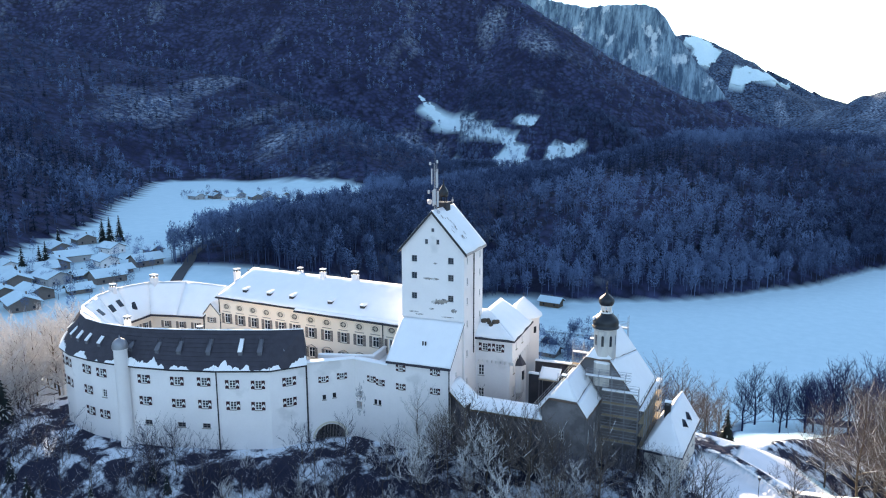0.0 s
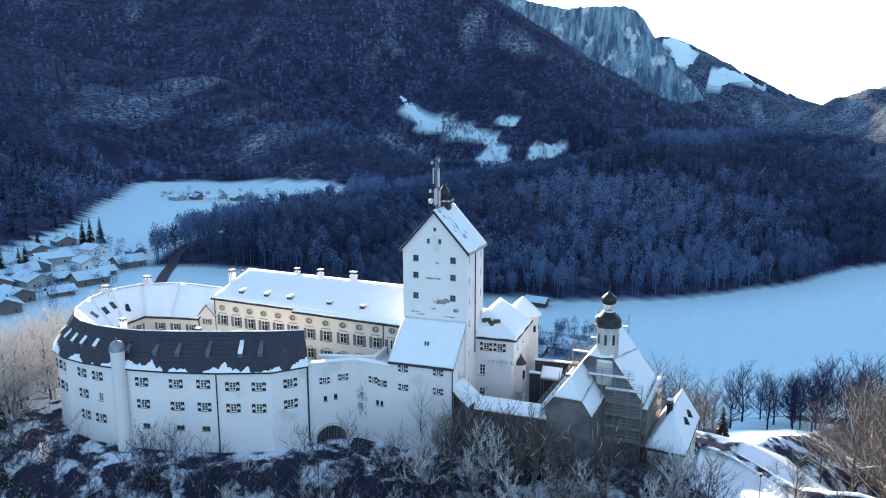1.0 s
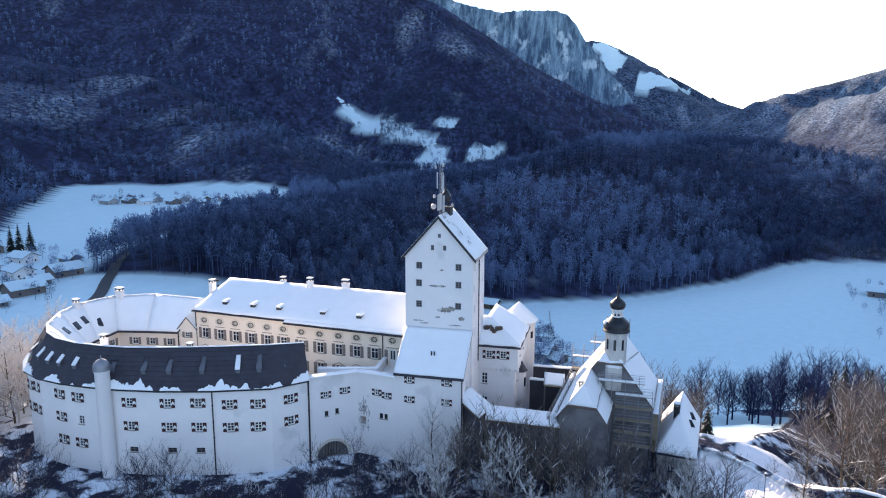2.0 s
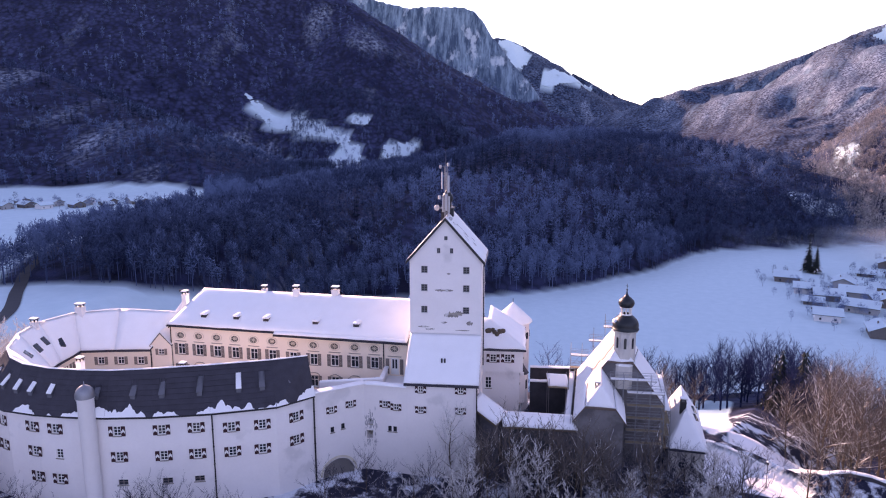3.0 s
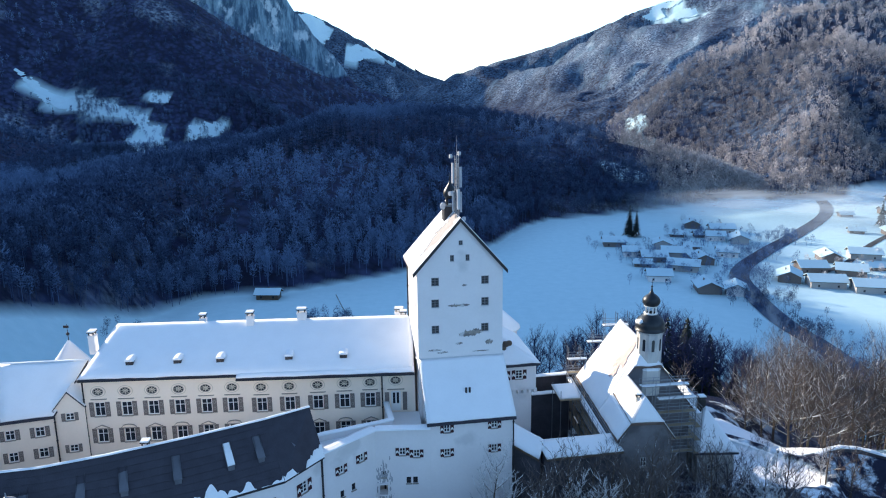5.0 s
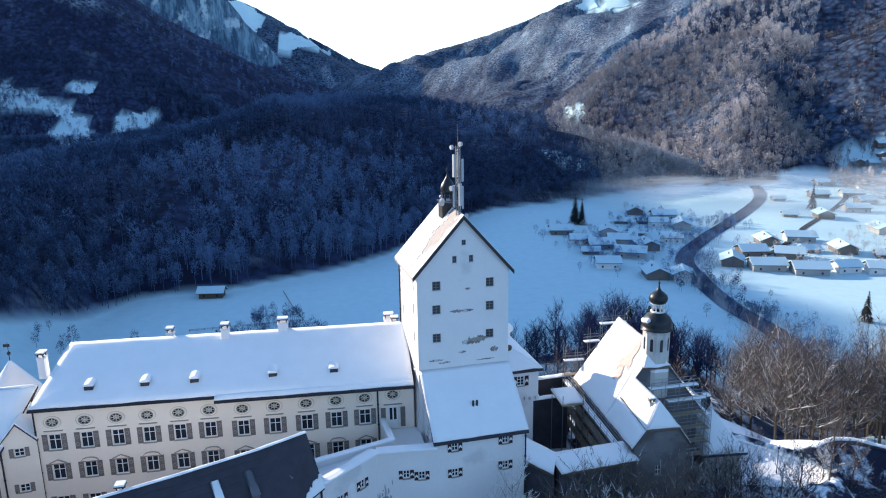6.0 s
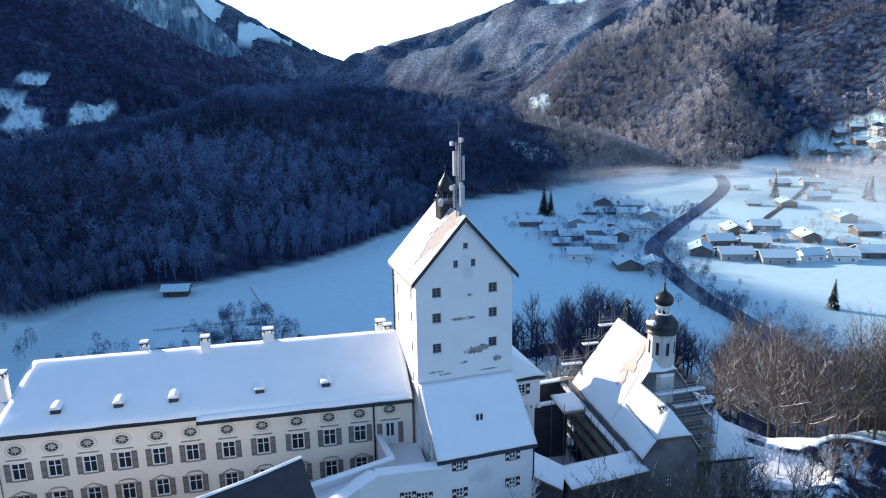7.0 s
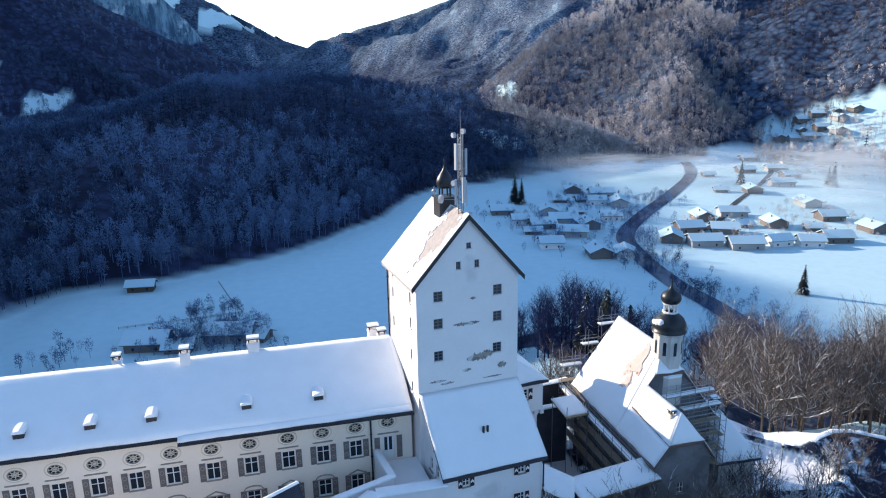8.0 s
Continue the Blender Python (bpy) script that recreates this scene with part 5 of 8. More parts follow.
# ragged snow left along the foot of the steep slope
s = Shape()
along = 0.0
for i in range(len(OUT) - 3):
    a, b, c2, d = Vector(EAVE[i]), Vector(EAVE[i + 1]), Vector(RIDGE[i]), Vector(RIDGE[i + 1])
    ln = (b - a).length
    n = int(ln / 0.22)
    nrm = (a - b).cross(c2 - a).normalized()

    def deep(w):
        h = 0.11 + 0.30 * noise.noise(Vector((w * 0.31, 1.7, 0.0))) + 0.16 * noise.noise(Vector((w * 1.1, 9.1, 0.0))) + 0.08 * noise.noise(Vector((w * 3.1, 4.1, 0.0)))
        return min(0.34, max(0.0, h))
    for k in range(n):
        u0, u1 = k / n, (k + 1) / n
        h0, h1 = deep(along + u0 * ln), deep(along + u1 * ln)
        if h0 <= 0 and h1 <= 0:
            continue
        top = [a.lerp(b, u).lerp(c2.lerp(d, u), h) + nrm * 0.16 for u, h in ((u1, 0.0), (u0, 0.0), (u0, h0), (u1, h1))]
        s.face(top)
        s.face([top[1], top[0], top[0] - nrm * 0.18, top[1] - nrm * 0.18])
        s.face([top[3], top[2], top[2] - nrm * 0.18, top[3] - nrm * 0.18])
    along += ln
part("eave_snow", s, ["snow"], ring, "ragged snow left along the eaves")
# shed dormers on the steep slope, some with snow
s = Shape()
s.face([(-0.33, 0, 0), (0.33, 0, 0), (0.33, 0, 0.62), (-0.33, 0, 0.62)])
s.face([(-0.40, -0.12, 0.62), (0.40, -0.12, 0.62), (0.40, 2.1, 2.55), (-0.40, 2.1, 2.55)])
s.face([(0.40, -0.12, 0.54), (-0.40, -0.12, 0.54), (-0.40, 2.1, 2.47), (0.40, 2.1, 2.47)])
for x in (-0.33, 0.33):
    s.face([(x, 0, 0), (x, 0, 0.6), (x, 2.0, 2.45), (x, 1.5, 2.4)])
for x in (-0.40, 0.40):
    s.face([(x, -0.12, 0.54), (x, -0.12, 0.62), (x, 2.1, 2.55), (x, 2.1, 2.47)])
s.face([(-0.4, -0.12, 0.54), (0.4, -0.12, 0.54), (0.4, -0.12, 0.62), (-0.4, -0.12, 0.62)])
DORMER = s.mesh("dormer", [M["dormer"]])
s = Shape()
slab(s, [(-0.36, -0.1, 0.78), (0.36, -0.1, 0.78), (0.34, 1.7, 2.34), (-0.34, 1.7, 2.34)], 0.13)
DORMER_SNOW = s.mesh("dormer_snow", [M["snow"]])
for i, u, snowy in ((1, 4.9, True), (1, 1.7, False), (0, 3.3, False), (2, 6.3, False), (2, 1.5, False), (3, 2.6, False), (4, 1.6, False), (5, 3.4, True), (6, 1.6, True), (6, 4.2, True), (7, 2.4, True), (8, 2.0, True)):
    q, p = Vector(EAVE[i]), Vector(EAVE[i + 1])
    ln = (q - p).length
    foot = q.lerp(p, u / ln)
    inn = Vector(RIDGE[i]).lerp(Vector(RIDGE[i + 1]), u / ln) - foot
    w = math.atan2((q - p).y, (q - p).x)
    at = foot + inn * 0.36
    dm = piece("dormer", DORMER, ring, Matrix.Translation(at) @ Matrix.Rotation(w, 4, "Z"))
    if snowy:
        piece("dormer_snow", DORMER_SNOW, dm)
# round stair turret with a metal cap
tx, ty = -94.0, 72.1
s = Shape()
s.lathe((tx, ty, 68), [(1.05, 0), (1.05, 20.6), (1.15, 20.75), (1.15, 20.95)], 20)
part("stair_turret", s, ["white"], ring, "round white stair turret", True)
s = Shape()
s.lathe((tx, ty, 88.95), [(1.25, 0), (1.22, 0.5), (1.05, 1.0), (0.7, 1.4), (0.3, 1.62), (0.08, 1.72), (0.05, 2.1), (0.0, 2.2)], 20)
part("turret_cap", s, ["steel"], ring, "grey metal dome cap", True)
for i, u in ((1, 8.4), (0, 0.05)):
    q, p = OUT[i], OUT[i + 1]
    w = wall_pose(p, q, math.dist(p, q) - u, 0)
    a = w @ Vector((0, -0.12, 0))
    drainpipe(ring, a.x, a.y, 70, 85.9)
# gutter along the eaves
s = Shape()
for i in range(len(EAVE) - 1):
    s.tube(Vector(EAVE[i]) - Vector((0, 0, 0.12)), Vector(EAVE[i + 1]) - Vector((0, 0, 0.12)), 0.10, sides=6)
part("gutter", s, ["metal"], ring)


def chimney(x, y, z0, z1, w=0.8, d=0.8, mat="white", cap="metal", turn=0.0):
    ob = thing("chimney", (x, y, z0), "plastered chimney with a dark cover and snow on top", "chimney", "roof chimneys")
    m = Matrix.Translation((x, y, 0)) @ Matrix.Rotation(radians(turn), 4, "Z")
    a = Shape()
    a.box(-w / 2, -d / 2, z0, w / 2, d / 2, z1, m=m)
    a.box(-w / 2 - 0.06, -d / 2 - 0.06, z1 - 0.25, w / 2 + 0.06, d / 2 + 0.06, z1 - 0.12, m=m)
    part("shaft", a, [mat], ob)
    a = Shape()
    for sx in (-1, 1):
        for sy in (-1, 1):
            a.box(sx * w * 0.36 - 0.06, sy * d * 0.36 - 0.06, z1, sx * w * 0.36 + 0.06, sy * d * 0.36 + 0.06, z1 + 0.35, m=m)
    a.box(-w / 2 - 0.08, -d / 2 - 0.08, z1 + 0.35, w / 2 + 0.08, d / 2 + 0.08, z1 + 0.45, m=m)
    part("cover", a, [cap], ob)
    a = Shape()
    a.box(-w / 2 - 0.04, -d / 2 - 0.04, z1 + 0.454, w / 2 + 0.04, d / 2 + 0.04, z1 + 0.62, m=m)
    part("snow", a, ["snow"], ob)


chimney(-115.2, 97.6, 90.8, 93.3, 1.3, 1.0)
chimney(-116.6, 89.0, 91.0, 93.0, 1.0, 0.8)
chimney(-99.5, 78.2, 88.5, 91.4, 0.8, 0.8)
chimney(-84.5, 79.8, 89.4, 91.2, 0.7, 0.7)

# ---- castle: the courtyard wing ----
main = thing("courtyard_wing", (-78, 103, 72), "cream courtyard wing with shuttered windows and a long snowy roof", "castle wing")
X0, X1, XS, FY, BY = -99.0, -57.3, -79.7, 98.9, 115.2
row2 = [(-97.2, 86.6), (-93.85, 86.6), (-90.55, 86.6), (-87.25, 86.6), (-83.9, 86.6), (-80.6, 86.6), (-76.95, 86.45), (-73.4, 86.45), (-69.8, 86.5), (-66.4, 86.55), (-63.1, 86.6)]
row3 = [(x, 83.0 if x < XS else 82.75) for x, z in row2]
row4 = [(x, 79.0) for x, z in row2]
oval = [(x, z + 2.4) for x, z in row2] + [(-59.8, 89.15)]
s = Shape()
holes = holes_of([(x - X0, z) for x, z in row2 + row3], 1.3, 1.85) + holes_of([(x - X0, z) for x, z in row4], 1.3, 1.85) + holes_of([(x - X0, z) for x, z in oval], 1.1, 0.86)
flat_wall(s, (X0, FY), (X1, FY), 70, 90.6, holes + [(-59.8 - 0.65 - X0, -59.8 + 0.65 - X0, 84.9, 87.6)])
flat_wall(s, (X1, BY), (X0, BY), 66, 90.6, [])
flat_wall(s, (X0, BY), (X0, FY), 70, 90.6, [])
part("wall", s, ["cream"], main)
for j, (x, z) in enumerate(row2):
    put_window(main, COURT_WIN, Matrix.Translation((x, FY, z - 0.925)), COURT_SIDE + [("cornice", LINTEL["straight"])])
for j, (x, z) in enumerate(row3):
    put_window(main, COURT_WIN, Matrix.Translation((x, FY, z - 0.925)), COURT_SIDE + [("cornice", LINTEL["bowed" if j % 2 else "gabled"])])
for j, (x, z) in enumerate(row4):
    put_window(main, COURT_WIN, Matrix.Translation((x, FY, z - 0.925)), COURT_SIDE)
for x, z in oval:
    o = piece("oval_window", OCULUS[0], main, Matrix.Translation((x, FY, z)))
    piece("pane", OCULUS[1], o)
    piece("leading", OCULUS[2], o)
s = Shape()
s.box(-60.42, FY + 0.1, 84.9, -59.18, FY + 0.2, 87.6)
s.box(-60.2, FY + 0.08, 85.9, -59.88, FY + 0.1, 87.4, 1)
s.box(-59.72, FY + 0.08, 85.9, -59.4, FY + 0.1, 87.4, 1)
part("door", s, ["frame", "glass"], main, "white double door with glass panes")
for x in (-60.95, -58.65):
    s = Shape()
    s.box(x - 0.28, FY - 0.08, 85.0, x + 0.28, FY - 0.004, 87.5)
    part("side_panel", s, ["shutter"], main)
s = Shape()
s.box(-60.9, FY - 0.13, 87.85, -58.7, FY - 0.004, 87.95)
part("cornice", s, ["stone"], main)
RY, RZ = 107.0, 95.15
s = Shape()
for xa, xb, dy in ((X0 - 0.2, XS, 0.0), (XS, X1 - 0.1, 0.55)):
    ez = 90.85 - dy * (RZ - 90.85) / (RY - FY + 0.8)
    a0, a1 = (xa, FY - 0.8 - dy, ez), (xb, FY - 0.8 - dy, ez)
    slab(s, [a0, a1, (xb, RY, RZ), (xa + (2.0 if xa < XS - 1 else 0), RY, RZ)], 0.25)
    slab(s, [(xb, BY + 0.7, 90.8), (xa, BY + 0.7, 90.8), (xa + (2.0 if xa < XS - 1 else 0), RY, RZ), (xb, RY, RZ)], 0.25)
slab(s, [(X0 - 0.2, BY + 0.7, 90.8), (X0 - 0.2, FY - 0.8, 90.85), (X0 + 1.8, RY, RZ)], 0.25)
part("roof", s, ["slate"], main)
s = Shape()
snow_sheet(s, [(X0 - 0.2, FY - 0.8, 90.85), (X1 - 0.1, FY - 0.8, 90.85), (X1 - 0.1, RY, RZ), (X0 + 1.8, RY, RZ)], 0.3, 0.7, 0.06)
snow_sheet(s, [(XS, FY - 1.35, 90.56), (X1 - 0.1, FY - 1.35, 90.56), (X1 - 0.1, FY - 0.6, 90.95), (XS, FY - 0.6, 90.95)], 0.26, 0.5, 0.04)
for xa, xb in ((X0 - 0.2, XS), (XS, X1 - 0.1)):
    sh = 2.0 if xa < XS - 1 else 0
    snow_sheet(s, [(xb, BY + 0.7, 90.8), (xa, BY + 0.7, 90.8), (xa + sh, RY, RZ), (xb, RY, RZ)], 0.3, 1.2, 0.06)
snow_sheet(s, [(X0 - 0.2, BY + 0.7, 90.8), (X0 - 0.2, FY - 0.8, 90.85), (X0 + 1.75, RY - 0.03, RZ), (X0 + 1.75, RY + 0.03, RZ)], 0.3, 1.0, 0.06)
part("roof_snow", s, ["snow"], main, "deep smooth snow with a ragged dark eave", True)
s = Shape()
s.tube((X0 - 0.2, FY - 0.85, 90.72), (XS, FY - 0.85, 90.72), 0.12, sides=6)
s.tube((XS, FY - 1.4, 90.42), (X1, FY - 1.4, 90.42), 0.12, sides=6)
part("gutter", s, ["metal"], main)
for x in (-61.55, -99.0):
    drainpipe(main, x, FY - 0.12, 72, 90.5)
# small roof dormers buried in snow
for x in (-93.4, -87.45, -82.1, -73.4, -66.45):
    d = thing("roof_hatch", (x, 100.6, 92.0), "small dark roof vent under a cap of snow", "roof vent", "vents along the courtyard roof")
    a = Shape()
    a.box(x - 0.46, 99.95, 91.3, x + 0.46, 101.3, 92.46)
    part("box", a, ["metal"], d)
    a = Shape()
    rise = ((-0.58, 0.0), (-0.5, 0.16), (-0.25, 0.27), (0.1, 0.3), (0.4, 0.2), (0.58, 0.0))
    for (ua, za), (ub, zb) in zip(rise, rise[1:]):
        a.face([(x + ua, 99.85, 92.47 + za), (x + ub, 99.85, 92.47 + zb), (x + ub, 101.5, 92.56 + zb), (x + ua, 101.5, 92.56 + za)])
    a.face([(x + ua, 99.85, 92.47 + za) for ua, za in reversed(rise)])
    a.face([(x + ua, 101.5, 92.56 + za) for ua, za in rise])
    a.face([(x - 0.58, 99.85, 92.47), (x - 0.58, 101.5, 92.56), (x + 0.58, 101.5, 92.56), (x + 0.58, 99.85, 92.47)])
    part("snow", a, ["snow"], d, smooth=True)
chimney(-86.1, 108.0, 94.0, 95.5, 0.8, 0.8)
chimney(-79.3, 106.2, 94.0, 96.2, 0.9, 0.9)
chimney(-72.5, 107.0, 94.0, 96.2, 1.2, 0.8)
chimney(-59.2, 110.8, 92.5, 94.7, 1.2, 0.9)
chimney(-58.6, 108.4, 93.5, 95.0, 0.9, 0.8)
chimney(-99.7, 104.8, 92.0, 94.6, 0.8, 1.1)
corner = thing("corner_tower", (-110.2, 119.9, 70), "round white corner tower with a snowy cone roof and vane", "tower")
s = Shape()
s.lathe((-110.2, 119.9, 66), [(4.2, 0), (4.2, 16.2)], 28)
part("wall", s, ["white"], corner, smooth=True)
s = Shape()
s.lathe((-110.2, 119.9, 82.1), [(4.15, 0.1), (4.75, 0.0), (4.7, 0.12), (0.0, 6.4)], 28)
part("roof", s, ["slate"], corner)
s = Shape()
s.lathe((-110.2, 119.9, 82.3), [(4.78, -0.02), (4.72, 0.25), (2.4, 3.35), (0.12, 6.5)], 28)
part("roof_snow", s, ["snow"], corner, smooth=True)
s = Shape()
s.lathe((-110.2, 119.9, 88.4), [(0.07, 0), (0.05, 1.1), (0.24, 1.3), (0.24, 1.5), (0.05, 1.7), (0.03, 3.0), (0.0, 3.05)], 10)
s.box(-110.75, 119.87, 90.75, -109.95, 119.93, 91.15)
part("vane", s, ["metal"], corner)

# left-hand end of the court: the ring's inner face and a gabled link
link = thing("gabled_link_bay", (-100.6, 99, 72), "narrow cream gabled bay between two castle wings", "castle wing")
GA, GB = (-102.4, 98.05), (-98.95, 98.65)
s = Shape()
lg = math.dist(GA, GB)
flat_wall(s, GA, GB, 70, 87.3, holes_of([(1.65, 86.0), (1.75, 81.7)], 1.0, 0.95), tops=[(0, 87.3), (1.7, 89.3), (lg, 87.3)])
part("wall", s, ["cream"], link)
for z in (86.0, 81.7):
    put_window(link, window_meshes(1.0, 0.95, (0.5,)), wall_pose(GA, GB, 1.7, z - 0.475), [("side_panel", console_mesh(-0.98, 0.42, 0.95)), ("side_panel", console_mesh(0.56, 0.42, 0.95))])
m = wall_pose(GA, GB, 0, 0)
s = Shape()
for ua, za, ub, zb in ((-0.2, 87.1, 1.7, 89.4), (1.7, 89.4, lg + 0.15, 87.2)):
    slab(s, [m @ Vector((ua, -0.25, za)), m @ Vector((ub, -0.25, zb)), m @ Vector((ub, 6.0, zb)), m @ Vector((ua, 6.0, za))], 0.14)
part("roof", s, ["slate"], link)
s = Shape()
for ua, za, ub, zb in ((-0.15, 87.15, 1.7, 89.42), (1.7, 89.42, lg + 0.1, 87.25)):
    slab(s, [m @ Vector((ua, -0.15, za + 0.2)), m @ Vector((ub, -0.15, zb + 0.2)), m @ Vector((ub, 6.0, zb + 0.2)), m @ Vector((ua, 6.0, za + 0.2))], 0.19)
part("roof_snow", s, ["snow"], link)
drainpipe(link, -102.4, 97.85, 72, 87)
court = thing("court_side_wall", (-108, 96, 72), "cream inner court wall with shuttered windows", "wall")
WA, WB, WC = (-112.9, 89.0), (-113.55, 95.05), (-102.5, 97.95)
s = Shape()
lu = [(3.1, 84.55), (6.4, 84.55), (9.7, 84.5), (3.1, 81.55), (6.45, 81.6), (9.8, 81.65)]
flat_wall(s, WB, WC, 70, 86.4, holes_of(lu, 1.05, 1.25))
flat_wall(s, WA, WB, 70, 86.4, holes_of([(2.0, 84.5), (4.5, 84.5)], 1.05, 1.25))
part("wall", s, ["cream"], court)
CW = window_meshes(1.05, 1.25, (0.6,))
CWS = [("side_panel", console_mesh(-1.1, 0.5, 1.25)), ("side_panel", console_mesh(0.6, 0.5, 1.25))]
for j, (u, z) in enumerate(lu):
    put_window(court, CW, wall_pose(WB, WC, u, z - 0.625), CWS)
for u in (2.0, 4.5):
    put_window(court, CW, wall_pose(WA, WB, u, 84.5 - 0.625), CWS)

# ---- castle: the turreted house behind the keep ----
bb = thing("turreted_house", (-43, 111, 72), "white plastered house with a snowy hipped roof and corbels", "building")
B = [K(10.3, 6.1, 0).xy, K(17.0, 6.1, 0).xy, K(17.0, 18.5, 0).xy, K(10.3, 18.5, 0).xy]
s = Shape()
bw = [(1.9, 86.7), (4.25, 86.75)]
flat_wall(s, B[0], B[1], 84.4, 88.3, holes_of(bw, 1.0, 1.3))
flat_wall(s, B[1], B[2], 84.4, 88.3, holes_of([(2.5, 86.7), (6.5, 86.7)], 0.7, 1.2))
flat_wall(s, B[2], B[3], 84.4, 88.3, [])
flat_wall(s, B[3], B[0], 84.4, 88.3, [])
D = [K(10.3, 6.5, 0).xy, K(16.5, 6.5, 0).xy, K(16.5, 18.3, 0).xy, K(10.3, 18.3, 0).xy]
flat_wall(s, D[0], D[1], 66, 84.5, holes_of([(1.15, 82.4), (1.15, 78.2)], 1.0, 1.9))
flat_wall(s, D[1], D[2], 66, 84.5, holes_of([(2.5, 82.3), (6.5, 82.3), (2.5, 78.3), (6.5, 78.3)], 0.7, 1.6))
flat_wall(s, D[2], D[3], 66, 84.5, [])
part("wall", s, ["white"], bb)
BBW = window_meshes(1.0, 1.3, (0.33, 0.66))
for u, z in bw:
    put_window(bb, BBW, wall_pose(B[0], B[1], u, z - 0.65), [("shutter", shutter_mesh(-1.06, 0.5, 1.3, True)), ("shutter", shutter_mesh(0.55, 0.5, 1.3, False))])
TALL = window_meshes(1.0, 1.9, (0.33, 0.66))
for z in (82.4, 78.2):
    put_window(bb, TALL, wall_pose(D[0], D[1], 1.15, z - 0.95))
for u in (2.5, 6.5):
    put_window(bb, window_meshes(0.7, 1.2, (0.5,)), wall_pose(B[1], B[2], u, 86.1))
    for z in (82.3, 78.3):
        put_window(bb, window_meshes(0.7, 1.6, (0.5,)), wall_pose(D[1], D[2], u, z - 0.8))
s = Shape()
s.box(0, 0, 0, 0.45, 0.42, 0.55)
CORBEL = s.mesh("corbel", [M["white"]])
for k in range(9):
    piece("corbel", CORBEL, bb, wall_pose(B[0], B[1], 0.2 + 0.78 * k, 83.86))
for k in range(10):
    piece("corbel", CORBEL, bb, wall_pose(B[1], B[2], 0.3 + 1.2 * k, 83.86))
e = [K(10.3, 5.6, 88.3), K(17.5, 5.6, 88.3), K(17.5, 19.0, 88.3), K(10.3, 19.0, 88.3)]
r0, r1 = K(11.2, 10.6, 92.0), K(11.2, 19.0, 92.0)
s = Shape()
slab(s, [e[0], e[1], r0, K(10.3, 10.6, 92.0)], 0.25)
slab(s, [e[1], e[2], r1, r0], 0.25)
part("roof", s, ["slate"], bb)
s = Shape()
snow_sheet(s, [e[0], e[1], r0, K(10.3, 10.6, 92.0)], 0.28, 0.6)
snow_sheet(s, [e[1], e[2], r1, r0], 0.28, 0.8)
part("roof_snow", s, ["snow"], bb, smooth=True)
# a dark bare patch where snow slid off
s = Shape()
pm, pn = e[0].lerp(K(10.3, 10.6, 92.0), 0.5), (e[1] - e[0]).normalized()
for k in range(7):
    rnd = random.Random(k)
    o = pm + pn * (0.7 + 0.42 * k + 0.2 * rnd.random()) + (K(10.3, 10.6, 92.0) - e[0]).normalized() * (rnd.random() * 1.0 - 0.5)
    w = 0.28 + 0.2 * rnd.random()
    s.lathe(o + Vector((0, 0, 0.25)), [(0.0, 0.45), (w, 0.3), (w * 1.15, 0.0), (w, -0.3)], 8)
part("roof_shrub", s, ["bark"], bb, "dark clump bare of snow")
tur = thing("corner_turret", (-44.2, 119.8, 72), "white round turret with a snowy cone roof", "turret")
s = Shape()
s.lathe((-43.6, 119.6, 66), [(3.0, 0), (3.0, 22.6), (3.2, 22.8), (3.2, 23.2)], 28)
part("wall", s, ["white"], tur, smooth=True)
s = Shape()
s.lathe((-43.6, 119.6, 88.9), [(0.0, 0.1), (3.5, 0.0), (3.45, 0.25), (0.1, 3.4), (0.0, 3.45)], 28)
part("roof", s, ["snow"], tur, "snow-covered cone roof", True)
s = Shape()
s.tube((-43.6, 119.6, 92.2), (-43.6, 119.6, 93.0), 0.06, sides=6)
part("finial", s, ["metal"], tur)
for k in range(6):
    w = radians(-100 + 38 * k)
    mm = Matrix.Translation((-43.6 + 3.02 * math.cos(w), 119.6 + 3.02 * math.sin(w), 86.6)) @ Matrix.Rotation(w + math.pi / 2, 4, "Z")
    a = Shape()
    a.box(-0.3, -0.03, -0.6, 0.3, 0.12, 0.6, m=mm)
    part("window", a, ["glass"], tur)
oriel = thing("oriel", K(17.0, 12.0, 76), "bay window with a dark pointed roof on the house wall", "oriel")
ox, oy = K(16.6, 11.5, 0).xy
s = Shape()
s.lathe((ox, oy, 76), [(0.2, 0), (1.2, 1.5), (1.2, 6.2), (1.3, 6.3), (1.3, 6.5)], 8, turn=A)
part("body", s, ["white"], oriel)
s = Shape()
s.lathe((ox, oy, 82.5), [(1.5, 0), (0.75, 1.1), (0.0, 2.6)], 8, turn=A)
part("roof", s, ["slate"], oriel, "dark pointed roof")
for k in (-1, 0, 1):
    w = A + k * math.pi / 4 + math.pi / 8
    mm = Matrix.Translation((ox + 1.13 * math.cos(w), oy + 1.13 * math.sin(w), 80.6)) @ Matrix.Rotation(w + math.pi / 2, 4, "Z")
    a = Shape()
    a.box(-0.28, -0.03, -0.8, 0.28, 0.1, 0.8, m=mm)
    part("window", a, ["glass"], oriel)

